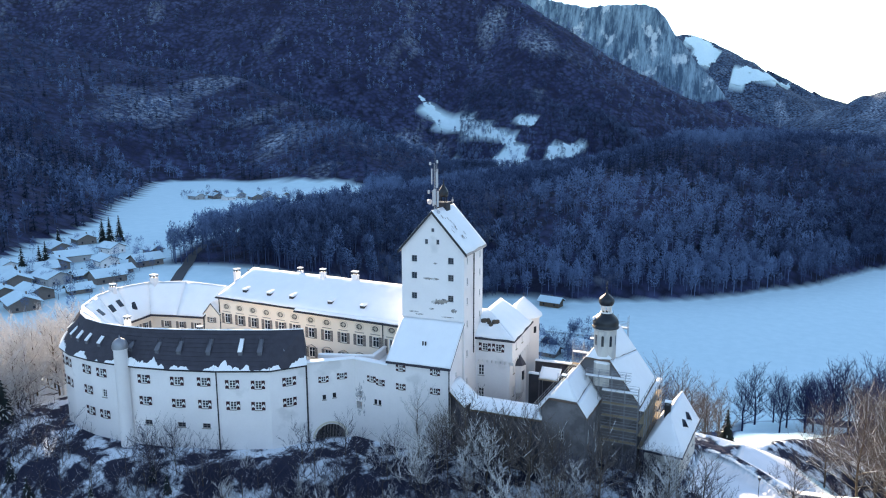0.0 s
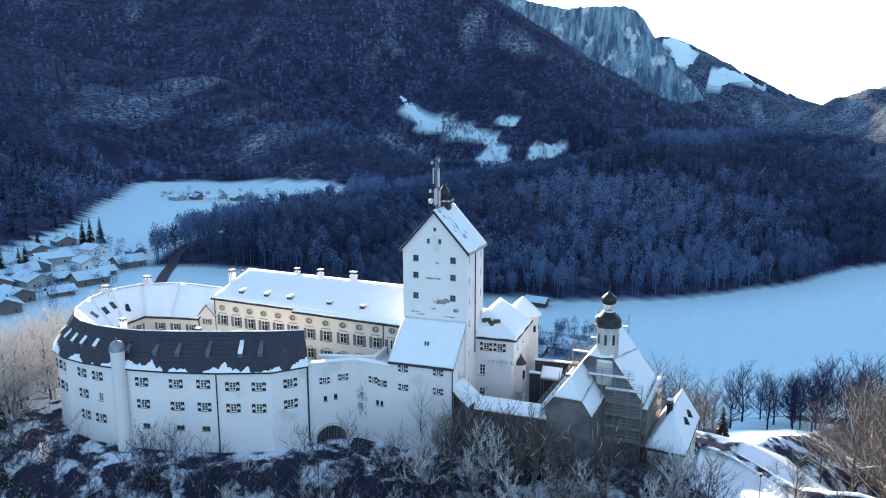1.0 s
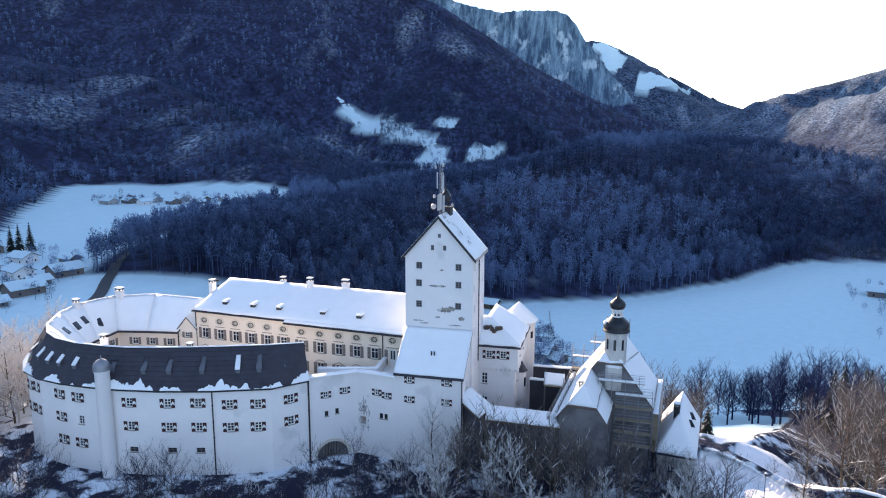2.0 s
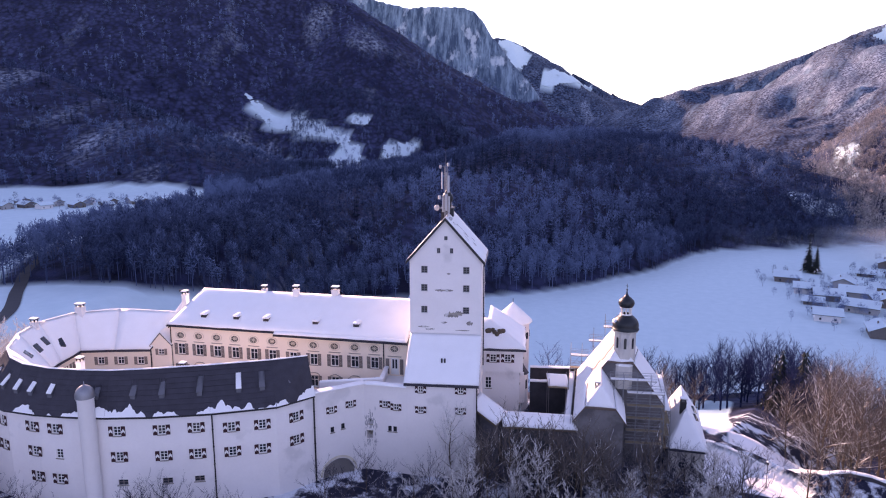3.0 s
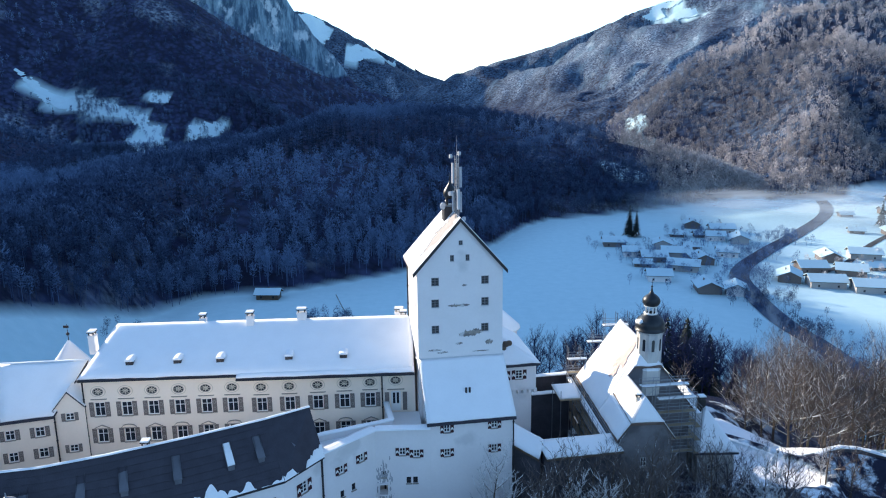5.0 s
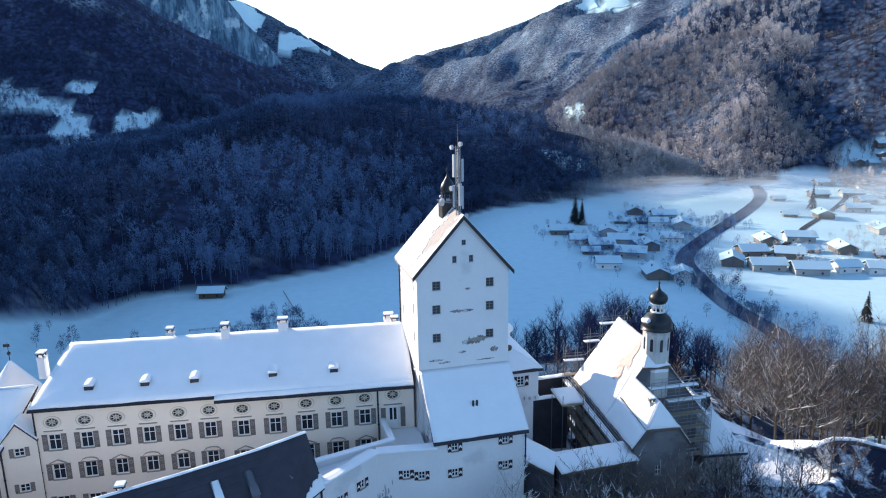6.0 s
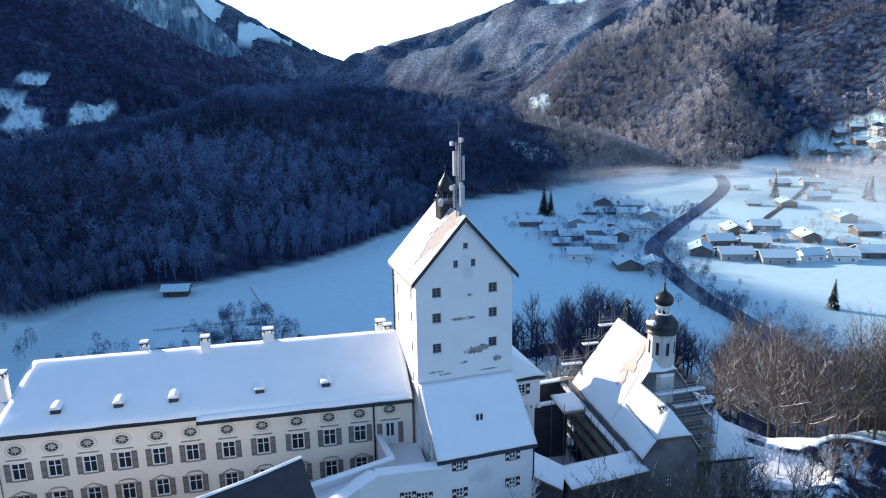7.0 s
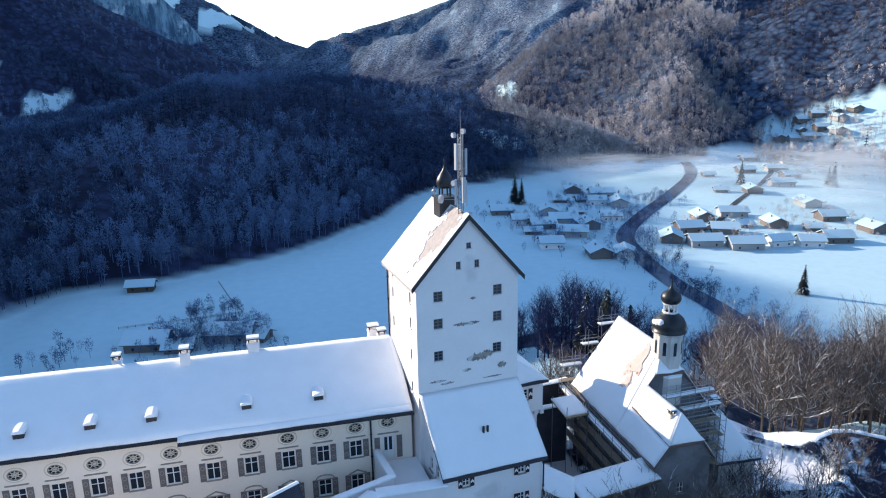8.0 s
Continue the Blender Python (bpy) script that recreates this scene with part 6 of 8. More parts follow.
# ---- covered wall walk from the keep to the chapel ----
walkway = thing("covered_wall_walk", (-39, 93.5, 74), "low bent wall with a snow-covered roof between keep and chapel", "wall")
WW = [(-46.1, 94.4, 83.9), (-41.9, 92.5, 82.0), (-31.4, 95.3, 81.1)]
for (xa, ya, za), (xb, yb, zb) in zip(WW, WW[1:]):
    s, t2, t3 = Shape(), Shape(), Shape()
    d = Vector((xb - xa, yb - ya, 0)).normalized()
    nrm = Vector((-d.y, d.x, 0))
    pa, pb = Vector((xa, ya, 0)), Vector((xb, yb, 0))
    f = [(pa - nrm * 0.9).xy, (pb - nrm * 0.9).xy]
    flat_wall(s, f[0], f[1], 66, zb - 0.6, [], 0.6, tops=[(0, za - 0.6), (math.dist(*f), zb - 0.6)])
    part("wall", s, ["masonry"], walkway, "dark old masonry")
    s = Shape()
    flat_wall(s, (pb + nrm * 1.2).xy, (pa + nrm * 1.2).xy, 70, zb, [], 0.5, tops=[(0, zb + 0.1), (math.dist(*f), za + 0.1)])
    quad = [pa - nrm * 1.5 + Vector((0, 0, za - 0.7)), pb - nrm * 1.5 + Vector((0, 0, zb - 0.7)), pb + nrm * 1.5 + Vector((0, 0, zb + 0.4)), pa + nrm * 1.5 + Vector((0, 0, za + 0.4))]
    slab(t2, quad, 0.2, 0)
    snow_sheet(t3, quad, 0.3, 0.6, 0.05)
    part("wall", s, ["masonry"], walkway, "dark old masonry")
    part("roof", t2, ["wood"], walkway, "timber roof boards")
    part("roof_snow", t3, ["snow"], walkway, "deep snow on the roof", True)

# ---- the chapel ----
chapel = thing("castle_chapel", (-25, 104, 70), "castle chapel with a steep snowy roof", "chapel")
NX, NL, NR, NY0, NY1, NZ, NE = -25.2, -31.4, -18.9, 102.9, 115.1, 90.9, 82.4
s = Shape()
hip = 1.95
gl = NX - NL
tops = [(0, NE), (gl - hip, NZ - 2.85), (gl + hip, NZ - 2.85), (NR - NL, NE)]
flat_wall(s, (NL, NY0), (NR, NY0), 68, NE, [], tops=tops)
flat_wall(s, (NR, NY0), (NR, NY1), 68, NE - 0.1, holes_of([(3, 79), (7.5, 79)], 1.1, 3.2))
flat_wall(s, (NR, NY1), (NL, NY1), 68, NE, [], tops=[(0, NE), (gl, NZ - 0.2), (NR - NL, NE)])
flat_wall(s, (NL, NY1), (NL, NY0), 68, NE - 0.1, holes_of([(3, 79), (7.5, 79)], 1.1, 3.2))
part("wall", s, ["shaded_render"], chapel, "weathered render with the shade darkened into its colour")
for p, q in (((NR, NY0), (NR, NY1)), ((NL, NY1), (NL, NY0))):
    for u in (3, 7.5):
        put_window(chapel, window_meshes(1.1, 3.2, (0.25, 0.5, 0.75)), wall_pose(p, q, u, 77.4))
hz = NZ - hip * (NZ - NE) / (NX - NL)
s, t2 = Shape(), Shape()
sl = (NZ - NE) / gl
left = [(NL - 0.5, NY1 + 0.3, NE - 0.5 * sl), (NL - 0.5, NY0 - 0.3, NE - 0.5 * sl), (NX - hip, NY0 - 0.3, hz), (NX, NY0 + 1.7, NZ), (NX, NY1 + 0.3, NZ)]
right = [(NR + 0.5, NY0 - 0.3, NE - 0.5 * sl), (NR + 0.5, NY1 + 0.3, NE - 0.5 * sl), (NX, NY1 + 0.3, NZ), (NX, NY0 + 1.7, NZ), (NX + hip, NY0 - 0.3, hz)]
half = [(NX - hip, NY0 - 0.3, hz), (NX + hip, NY0 - 0.3, hz), (NX, NY0 + 1.7, NZ)]
for r in (left, right, half):
    slab(s, r, 0.22)
part("roof", s, ["tile"], chapel, "brown tiled roof")
snow_sheet(t2, [left[0], left[1], left[3], left[4]], 0.16, 0.5)
snow_sheet(t2, [left[1], left[2], Vector(left[3]) + Vector((0.02, 0, 0)), left[3]], 0.16, 0.4)
snow_sheet(t2, [right[0], right[1], Vector(right[1]).lerp(Vector(right[2]), 0.5), right[4]], 0.2, 0.6)
snow_sheet(t2, [right[4], Vector(right[1]).lerp(Vector(right[2]), 0.5), right[2], right[3]], 0.2, 0.6)
snow_sheet(t2, [half[0], half[1], Vector(half[2]) + Vector((0.05, 0, 0)), Vector(half[2]) - Vector((0.05, 0, 0))], 0.16, 0.5)
part("roof_snow", t2, ["snow"], chapel, smooth=True)
s = Shape()
nf, ng = 44, 60
for i in range(nf):
    for j in range(ng):
        f, g = 0.03 + 0.42 * i / nf, 0.2 + 0.77 * j / ng
        field = 1.0 - ((f - 0.17 - 0.14 * (0.85 - g)) / 0.13) ** 2 - ((g - 0.68) / 0.30) ** 2
        if field + 0.9 * noise.noise(Vector((f * 14, g * 8, 2.2))) + 0.5 * noise.noise(Vector((f * 45, g * 30, 7.0))) < 0.42:
            continue
        up_ = Vector((-0.81, 0, 0.59)) * 0.205
        corner = []
        for df, dg in ((0, 0), (1, 0), (1, 1), (0, 1)):
            fa, ga = f + 0.42 * df / nf, g + 0.77 * dg / ng
            corner.append(Vector(left[1]).lerp(Vector(left[0]), fa).lerp(Vector(left[3]).lerp(Vector(left[4]), fa), ga) + up_)
        s.face(corner[::-1])
tagged(part("bare_tiles", s, ["old_tile"], chapel, "reddish tiles showing through thin snow"), kind="stuff")
s = Shape()
s.box(NX - 0.3, NY0 - 0.03, 85.6, NX + 0.3, NY0 + 0.2, 86.6)
part("gable_window", s, ["glass"], chapel)
# choir building in front, with a half-hipped gable
choir = thing("chapel_choir", (-28.5, 98.5, 70), "lower chapel wing with a snowy half-hipped roof", "chapel")
CX, CL, CR, CY0, CY1, CZ, CE = -28.0, -31.4, -24.7, 94.6, NY0 - 0.02, 87.0, 82.4
s = Shape()
hh = 84.0
kl, kr = (CX - CL) * (CZ - hh) / (CZ - CE), (CR - CX) * (CZ - hh) / (CZ - CE)
tops = [(0, CE), (CX - kl - CL, hh - 0.15), (CX + kr - CL, hh - 0.15), (CR - CL, CE)]
flat_wall(s, (CL, CY0), (CR, CY0), 66, CE, holes_of([(3.2, 78.5), (3.2, 74.5)], 0.8, 1.3), tops=tops)
flat_wall(s, (CR, CY0), (CR, CY1), 66, CE - 0.1, holes_of([(2.2, 78), (5.5, 78)], 0.9, 2.2))
flat_wall(s, (CL, CY1), (CL, CY0), 66, CE - 0.1, holes_of([(2.2, 78), (5.5, 78)], 0.9, 2.2))
part("wall", s, ["shaded_render"], choir, "weathered render with the shade darkened into its colour")
for z in (78.5, 74.5):
    put_window(choir, window_meshes(0.8, 1.3, (0.5,)), wall_pose((CL, CY0), (CR, CY0), 3.2, z - 0.65))
for p, q in (((CR, CY0), (CR, CY1)), ((CL, CY1), (CL, CY0))):
    for u in (2.2, 5.5):
        put_window(choir, window_meshes(0.9, 2.2, (0.33, 0.66)), wall_pose(p, q, u, 76.9))
s, t2 = Shape(), Shape()
left = [(CL - 0.5, CY1, CE - 0.5 * sl), (CL - 0.5, CY0 - 0.35, CE - 0.5 * sl), (CX - kl, CY0 - 0.35, hh), (CX, CY0 + 1.1, CZ), (CX, CY1, CZ)]
right = [(CR + 0.4, CY0 - 0.35, CE - 0.6), (CR + 0.4, CY1, CE - 0.6), (CX, CY1, CZ), (CX, CY0 + 1.1, CZ), (CX + kr, CY0 - 0.35, hh)]
half = [(CX - kl, CY0 - 0.35, hh), (CX + kr, CY0 - 0.35, hh), (CX, CY0 + 1.1, CZ)]
for r in (left, right, half):
    slab(s, r, 0.22)
part("roof", s, ["tile"], choir)
snow_sheet(t2, [left[0], left[1], left[2], Vector(left[0]).lerp(Vector(left[4]), 0.5)], 0.2, 0.6)
snow_sheet(t2, [Vector(left[0]).lerp(Vector(left[4]), 0.5), left[2], left[3], left[4]], 0.2, 0.6)
snow_sheet(t2, [right[0], right[1], Vector(right[1]).lerp(Vector(right[2]), 0.5), right[4]], 0.2, 0.6)
snow_sheet(t2, [right[4], Vector(right[1]).lerp(Vector(right[2]), 0.5), right[2], right[3]], 0.2, 0.6)
snow_sheet(t2, [half[0], half[1], Vector(half[2]) + Vector((0.05, 0, 0)), Vector(half[2]) - Vector((0.05, 0, 0))], 0.2, 0.6)
part("roof_snow", t2, ["snow"], choir, smooth=True)
chimney(-28.6, 96.6, 84.0, 86.6, 0.6, 0.6, "house")
# bell tower
bell = thing("chapel_bell_tower", (-24.6, 104.4, 86), "eight-sided pale bell tower with two dark onion domes", "tower")
tx, ty = -24.6, 104.4
s = Shape()
s.lathe((tx, ty, 84), [(2.1, 0), (2.1, 3.6), (1.72, 3.75), (1.72, 8.6), (1.95, 8.75), (2.0, 9.0)], 8, turn=math.pi / 8)
part("shaft", s, ["tower_plaster"], bell, "grey-white plaster")
s = Shape()
s.lathe((tx, ty, 87.6), [(2.1, 0), (2.15, 0.15), (1.74, 0.45)], 8, turn=math.pi / 8)
part("base_snow", s, ["snow"], bell)
for k in range(8):
    w = math.pi / 4 * k
    mm = Matrix.Translation((tx + 1.585 * math.cos(w), ty + 1.585 * math.sin(w), 91.0)) @ Matrix.Rotation(w + math.pi / 2, 4, "Z")
    a = Shape()
    a.box(-0.2, -0.03, -0.75, 0.2, 0.1, 0.75, m=mm)
    n = 8
    arc = [(0.2 * math.cos(math.pi * j / n), 0.75 + 0.2 * math.sin(math.pi * j / n)) for j in range(n + 1)]
    a.face([mm @ Vector((x, -0.03, z)) for x, z in arc])
    part("sound_opening", a, ["glass"], bell, "dark arched opening")
s = Shape()
s.lathe((tx, ty, 93.0), [(2.05, 0), (2.08, 0.12), (1.9, 0.2), (2.0, 0.7), (1.92, 1.1), (1.65, 1.6), (1.2, 2.0), (0.9, 2.25), (0.85, 2.4)], 16, turn=math.pi / 16)
part("dome", s, ["copper"], bell, "dark onion dome", True)
s = Shape()
for k in range(8):
    w = math.pi / 4 * k
    s.tube((tx + 0.72 * math.cos(w), ty + 0.72 * math.sin(w), 95.3), (tx + 0.72 * math.cos(w), ty + 0.72 * math.sin(w), 96.4), 0.11, sides=5)
s.lathe((tx, ty, 95.3), [(0.95, 0), (0.95, 0.15), (0.8, 0.2)], 16)
s.lathe((tx, ty, 96.3), [(0.8, 0), (0.98, 0.1), (0.98, 0.2)], 16)
part("lantern", s, ["frame"], bell, "open white lantern")
s = Shape()
s.lathe((tx, ty, 96.5), [(0.95, 0), (1.15, 0.3), (1.22, 0.65), (1.08, 1.05), (0.72, 1.4), (0.35, 1.65), (0.16, 2.0), (0.08, 2.5), (0.06, 2.7)], 16)
s.lathe((tx, ty, 99.15), [(0.0, -0.16), (0.15, -0.05), (0.15, 0.06), (0.0, 0.16)], 10)
s.tube((tx, ty, 99.1), (tx, ty, 100.1), 0.035, sides=5)
s.tube((tx - 0.2, ty, 99.75), (tx + 0.2, ty, 99.75), 0.035, sides=5)
part("spire", s, ["copper"], bell, "dark onion spire with a cross", True)
s = Shape()
rnd = random.Random(5)
for k in range(4):
    w = math.pi * (0.85 + 0.09 * k)
    s.lathe((tx + 1.55 * math.cos(w), ty + 1.55 * math.sin(w), 94.0 + 0.12 * k), [(0.0, 0.35), (0.35, 0.25), (0.5, 0.0), (0.4, -0.3)], 8)
part("dome_snow", s, ["snow"], bell, "snow clinging to the dome", True)

# ---- gardener's house below the chapel ----
hut = thing("small_house", (-14.5, 105, 66), "small grey plastered house with a snowy hipped roof", "house")
ha = radians(-2)
HU, HV = Vector((math.cos(ha), math.sin(ha), 0)), Vector((-math.sin(ha), math.cos(ha), 0))


def HP(u, v, z):
    return Vector((-17.5, 102.3, z)) + HU * u + HV * v


hc = [HP(0, 0, 0).xy, HP(5.2, 0, 0).xy, HP(5.2, 14.6, 0).xy, HP(0, 14.6, 0).xy]
s = Shape()
for i in range(4):
    flat_wall(s, hc[i], hc[(i + 1) % 4], 62, 75.4, holes_of([(2.0, 72.6)] if i == 0 else [(3.0, 72.8), (7.5, 72.8), (11.5, 72.8)] if i == 1 else [], 0.9, 1.1), 0.4, tops=[(0, 75.4), (2.6, 79.5), (5.2, 75.4)] if i == 2 else None)
part("wall", s, ["house"], hut)
put_window(hut, window_meshes(0.9, 1.1, (0.5,)), wall_pose(hc[0], hc[1], 2.0, 72.05))
for u in (3.0, 7.5, 11.5):
    put_window(hut, window_meshes(0.9, 1.1, (0.5,)), wall_pose(hc[1], hc[2], u, 72.25))
he = [HP(-0.5, -0.5, 75.2), HP(5.7, -0.5, 75.2), HP(5.7, 15.0, 75.2), HP(-0.5, 15.0, 75.2)]
h0, h1 = HP(2.6, 4.4, 79.8), HP(2.6, 15.0, 79.8)
s, t2 = Shape(), Shape()
for a, b, c2, d in ((he[0], he[1], h0, h0), (he[1], he[2], h1, h0), (he[3], he[0], h0, h1)):
    ring4 = [a, b, c2] if c2 == d else [a, b, c2, d]
    slab(s, [tuple(p) for p in ring4], 0.2)
    dd = d + (a - b).normalized() * 0.05 if c2 == d else d
    snow_sheet(t2, [a, b, c2, dd], 0.25, 0.6)
part("roof", s, ["slate"], hut)
part("roof_snow", t2, ["snow"], hut, smooth=True)
for v_ in (7.2, 10.4):
    s = Shape()
    mm = Matrix.Translation(HP(4.3, v_, 77.5))
    s.face([mm @ Vector(p_) for p_ in ((0.1, -0.9, -0.2), (0.75, 0.6, -0.75), (0.15, 0.7, 0.35))])
    s.face([mm @ Vector(p_) for p_ in ((0.1, -0.9, -0.2), (0.15, 0.7, 0.35), (-0.5, 0.4, 0.55))])
    s.face([mm @ Vector(p_) for p_ in ((0.75, 0.6, -0.75), (0.7, 0.8, -1.0), (-0.5, 0.8, 0.2), (-0.5, 0.4, 0.55), (0.15, 0.7, 0.35))])
    part("skylight", s, ["glass"], hut, "dark raised roof light")
p = HP(2.2, 5.2, 0)
chimney(p.x, p.y, 77.6, 80.9, 0.9, 0.9, "metal")


# ---- scaffolding about the chapel ----
def scaffold(label, p, q, z0, decks, width=0.9, bay=2.2, top=1.0):
    """Steel scaffold bays from p to q with snowy plank decks; each deck is (height, from, to) along the run."""
    ob = thing("scaffold", ((p[0] + q[0]) / 2, (p[1] + q[1]) / 2, z0), label, "scaffold", "scaffolding round the chapel")
    d = Vector((q[0] - p[0], q[1] - p[1], 0))
    ln = d.length
    d.normalize()
    side = Vector((-d.y, d.x, 0)) * width
    base = Vector((*p, 0))
    n = max(1, round(ln / bay))
    up = Vector((0, 0, 1))
    for i in range(n + 1):
        u = ln * i / n
        zt = max([z + top for z, a, b in decks if a - 0.2 <= u <= b + 0.2] or [z0 + 1])
        for k in (0, 1):
            a = Shape()
            c_ = base + d * u + side * k
            a.tube(c_ + up * z0, c_ + up * zt, 0.04, sides=5)
            part("standard", a, ["steel"], ob)
    for z, a0, b0 in decks:
        for k in (0, 1):
            for dz in (0.0, 0.5, 1.0):
                a = Shape()
                a.tube(base + d * a0 + side * k + up * (z + dz), base + d * b0 + side * k + up * (z + dz), 0.03, sides=5)
                part("ledger", a, ["steel"], ob)
        nb = max(1, round((b0 - a0) / bay))
        for i in range(nb):
            ua, ub = a0 + (b0 - a0) * i / nb, a0 + (b0 - a0) * (i + 1) / nb
            if i % 2 == 0:
                a = Shape()
                a.tube(base + d * ua + up * (z - 1.9), base + d * ub + up * z, 0.025, sides=4)
                part("brace", a, ["steel"], ob)
        m_ = Matrix.Translation(base + up * z) @ Matrix.Rotation(math.atan2(d.y, d.x), 4, "Z")
        for k in range(3):
            a = Shape()
            a.box(a0, width * (0.05 + 0.31 * k), 0.03, b0, width * (0.33 + 0.31 * k), 0.08, m=m_)
            part("plank", a, ["plank"], ob)
        if z < max(q_[0] for q_ in decks) - 0.3 and not (z > 83):
            continue
        a = Shape()
        c0, c1 = base + d * a0 + side * 0.5 + up * (z + 0.085), base + d * b0 + side * 0.5 + up * (z + 0.085)
        snow_cap(a, c0, c1, width * 0.9, 0.16)
        part("plank_snow", a, ["snow"], ob, smooth=True)


scaffold("steel scaffold with snowy decks along the chapel eaves", (-33.1, 116.6), (-33.1, 94.6), 69, [(z, 0, 22) for z in (75.2, 77.2, 79.2, 81.0)], top=0.9)
scaffold("steel scaffold stepping up the rear gable", (-33.0, 116.0), (-23.6, 116.0), 69, [(79.5, 0, 9.4), (82.0, 0, 9.4), (84.2, 0, 3.0), (87.0, 3.0, 5.4), (89.6, 5.4, 9.4)], top=2.2, bay=1.9)
scaffold("steel scaffold with snowy decks before the chapel gable", (-26.6, 100.9), (-18.6, 101.4), 69, [(85.9, 0, 6.8), (83.9, 2.6, 8.0), (81.9, 2.6, 8.0), (79.9, 2.6, 8.0), (77.9, 2.6, 8.0), (75.9, 2.6, 8.0)], top=0.9, bay=2.0)
scaffold("steel scaffold along the shaded side of the chapel", (-17.6, 101.6), (-17.6, 117.0), 69, [(z, 0, 15.4) for z in (75.4, 77.4, 79.4, 81.4)], top=0.9)
shelter = thing("site_shelter", (-35, 109, 76), "flat-roofed site shelter deep in snow beside the scaffold", "shelter")
s = Shape()
slab(s, [(-36.2, 107.2, 81.6), (-32.9, 107.7, 81.5), (-33.4, 111.2, 82.4), (-36.8, 110.7, 82.5)], 0.12)
part("deck", s, ["plank"], shelter)
s = Shape()
snow_sheet(s, [(-36.2, 107.2, 81.6), (-32.9, 107.7, 81.5), (-33.4, 111.2, 82.4), (-36.8, 110.7, 82.5)], 0.3, 0.5)
part("snow", s, ["snow"], shelter, smooth=True)
for x, y in ((-36.1, 107.3), (-33.0, 107.8), (-33.5, 111.0), (-36.6, 110.6)):
    s = Shape()
    s.tube((x, y, 69), (x, y, 83.0), 0.05, sides=6)
    part("post", s, ["steel"], shelter)
# walls of the lower court
yard = thing("court_wall", (-37, 113, 70), "old rubble wall with snow along its top", "wall")
s, t2 = Shape(), Shape()
for p, q, z in (((-39.6, 112.0), (-33.6, 112.6), 80.6), ((-40.0, 116.5), (-31.5, 117.5), 81.5), ((-45.5, 96.5), (-40.0, 104.2), 77.5)):
    flat_wall(s, p, q, 66, z, [], 0.6)
    snow_cap(t2, (*p, z), (*q, z), 1.0, 0.3)
part("wall", s, ["masonry"], yard)
part("coping_snow", t2, ["snow"], yard, smooth=True)
stair = thing("outdoor_stair", (-36, 104, 70), "snowy stone steps climbing the lower court", "stairs")
for k in range(12):
    s = Shape()
    c_ = Vector((-38.5 + 0.42 * k, 100.0 + 0.35 * k, 0))
    s.box(-0.9, -0.25, 69, 0.9, 0.25, 71.5 + 0.3 * k, m=Matrix.Translation(c_) @ Matrix.Rotation(radians(-52), 4, "Z"))
    part("step", s, ["masonry"], stair)

# ---- snowy forecourt, lane and its arched parapet ----
lane = thing("forecourt_wall", (8, 114, 62), "low curving parapet wall capped with snow", "wall")
PW = [(-9.8, 119.3, 69.3), (-6, 118.3, 68.8), (-2.8, 116.5, 68.2), (0.5, 114, 67.6), (3.7, 111.2, 67.0), (6.2, 112.8, 67.25), (9.0, 114.2, 67.7), (12.2, 114.8, 67.9), (15.5, 114.6, 67.6), (20, 112.8, 66.7), (26, 109.5, 65.2), (32, 106, 63.8)]
s, t2 = Shape(), Shape()
for (xa, ya, za), (xb, yb, zb) in zip(PW, PW[1:]):
    flat_wall(s, (xa, ya), (xb, yb), 57, zb, [], 0.5, tops=[(0, za), (math.dist((xa, ya), (xb, yb)), zb)])
    snow_cap(t2, (xa, ya + 0.2, za), (xb, yb + 0.2, zb), 0.9, 0.35)
part("wall", s, ["masonry"], lane)
part("coping_snow", t2, ["snow"], lane, smooth=True)


# ---- lamp post beside the lane ----
lz = float(land_height(-1.5, 109.5))
post_lamp = thing("street_lamp", (-1.5, 109.5, lz), "thin dark lamp post standing in snow beside the lane", "street lamp")
s = Shape()
s.lathe((-1.5, 109.5, lz - 0.4), [(0.10, 0), (0.10, 0.9), (0.055, 1.0), (0.045, 4.4)], 8)
part("pole", s, ["metal"], post_lamp)
s = Shape()
s.lathe((-1.5, 109.5, lz + 3.95), [(0.05, 0), (0.17, 0.12), (0.20, 0.45), (0.24, 0.5), (0.05, 0.68), (0.0, 0.7)], 8)
part("lantern", s, ["metal"], post_lamp)
s = Shape()
s.lathe((-1.5, 109.5, lz + 4.48), [(0.23, 0), (0.2, 0.12), (0.0, 0.26)], 8)
part("snow_cap", s, ["snow"], post_lamp)

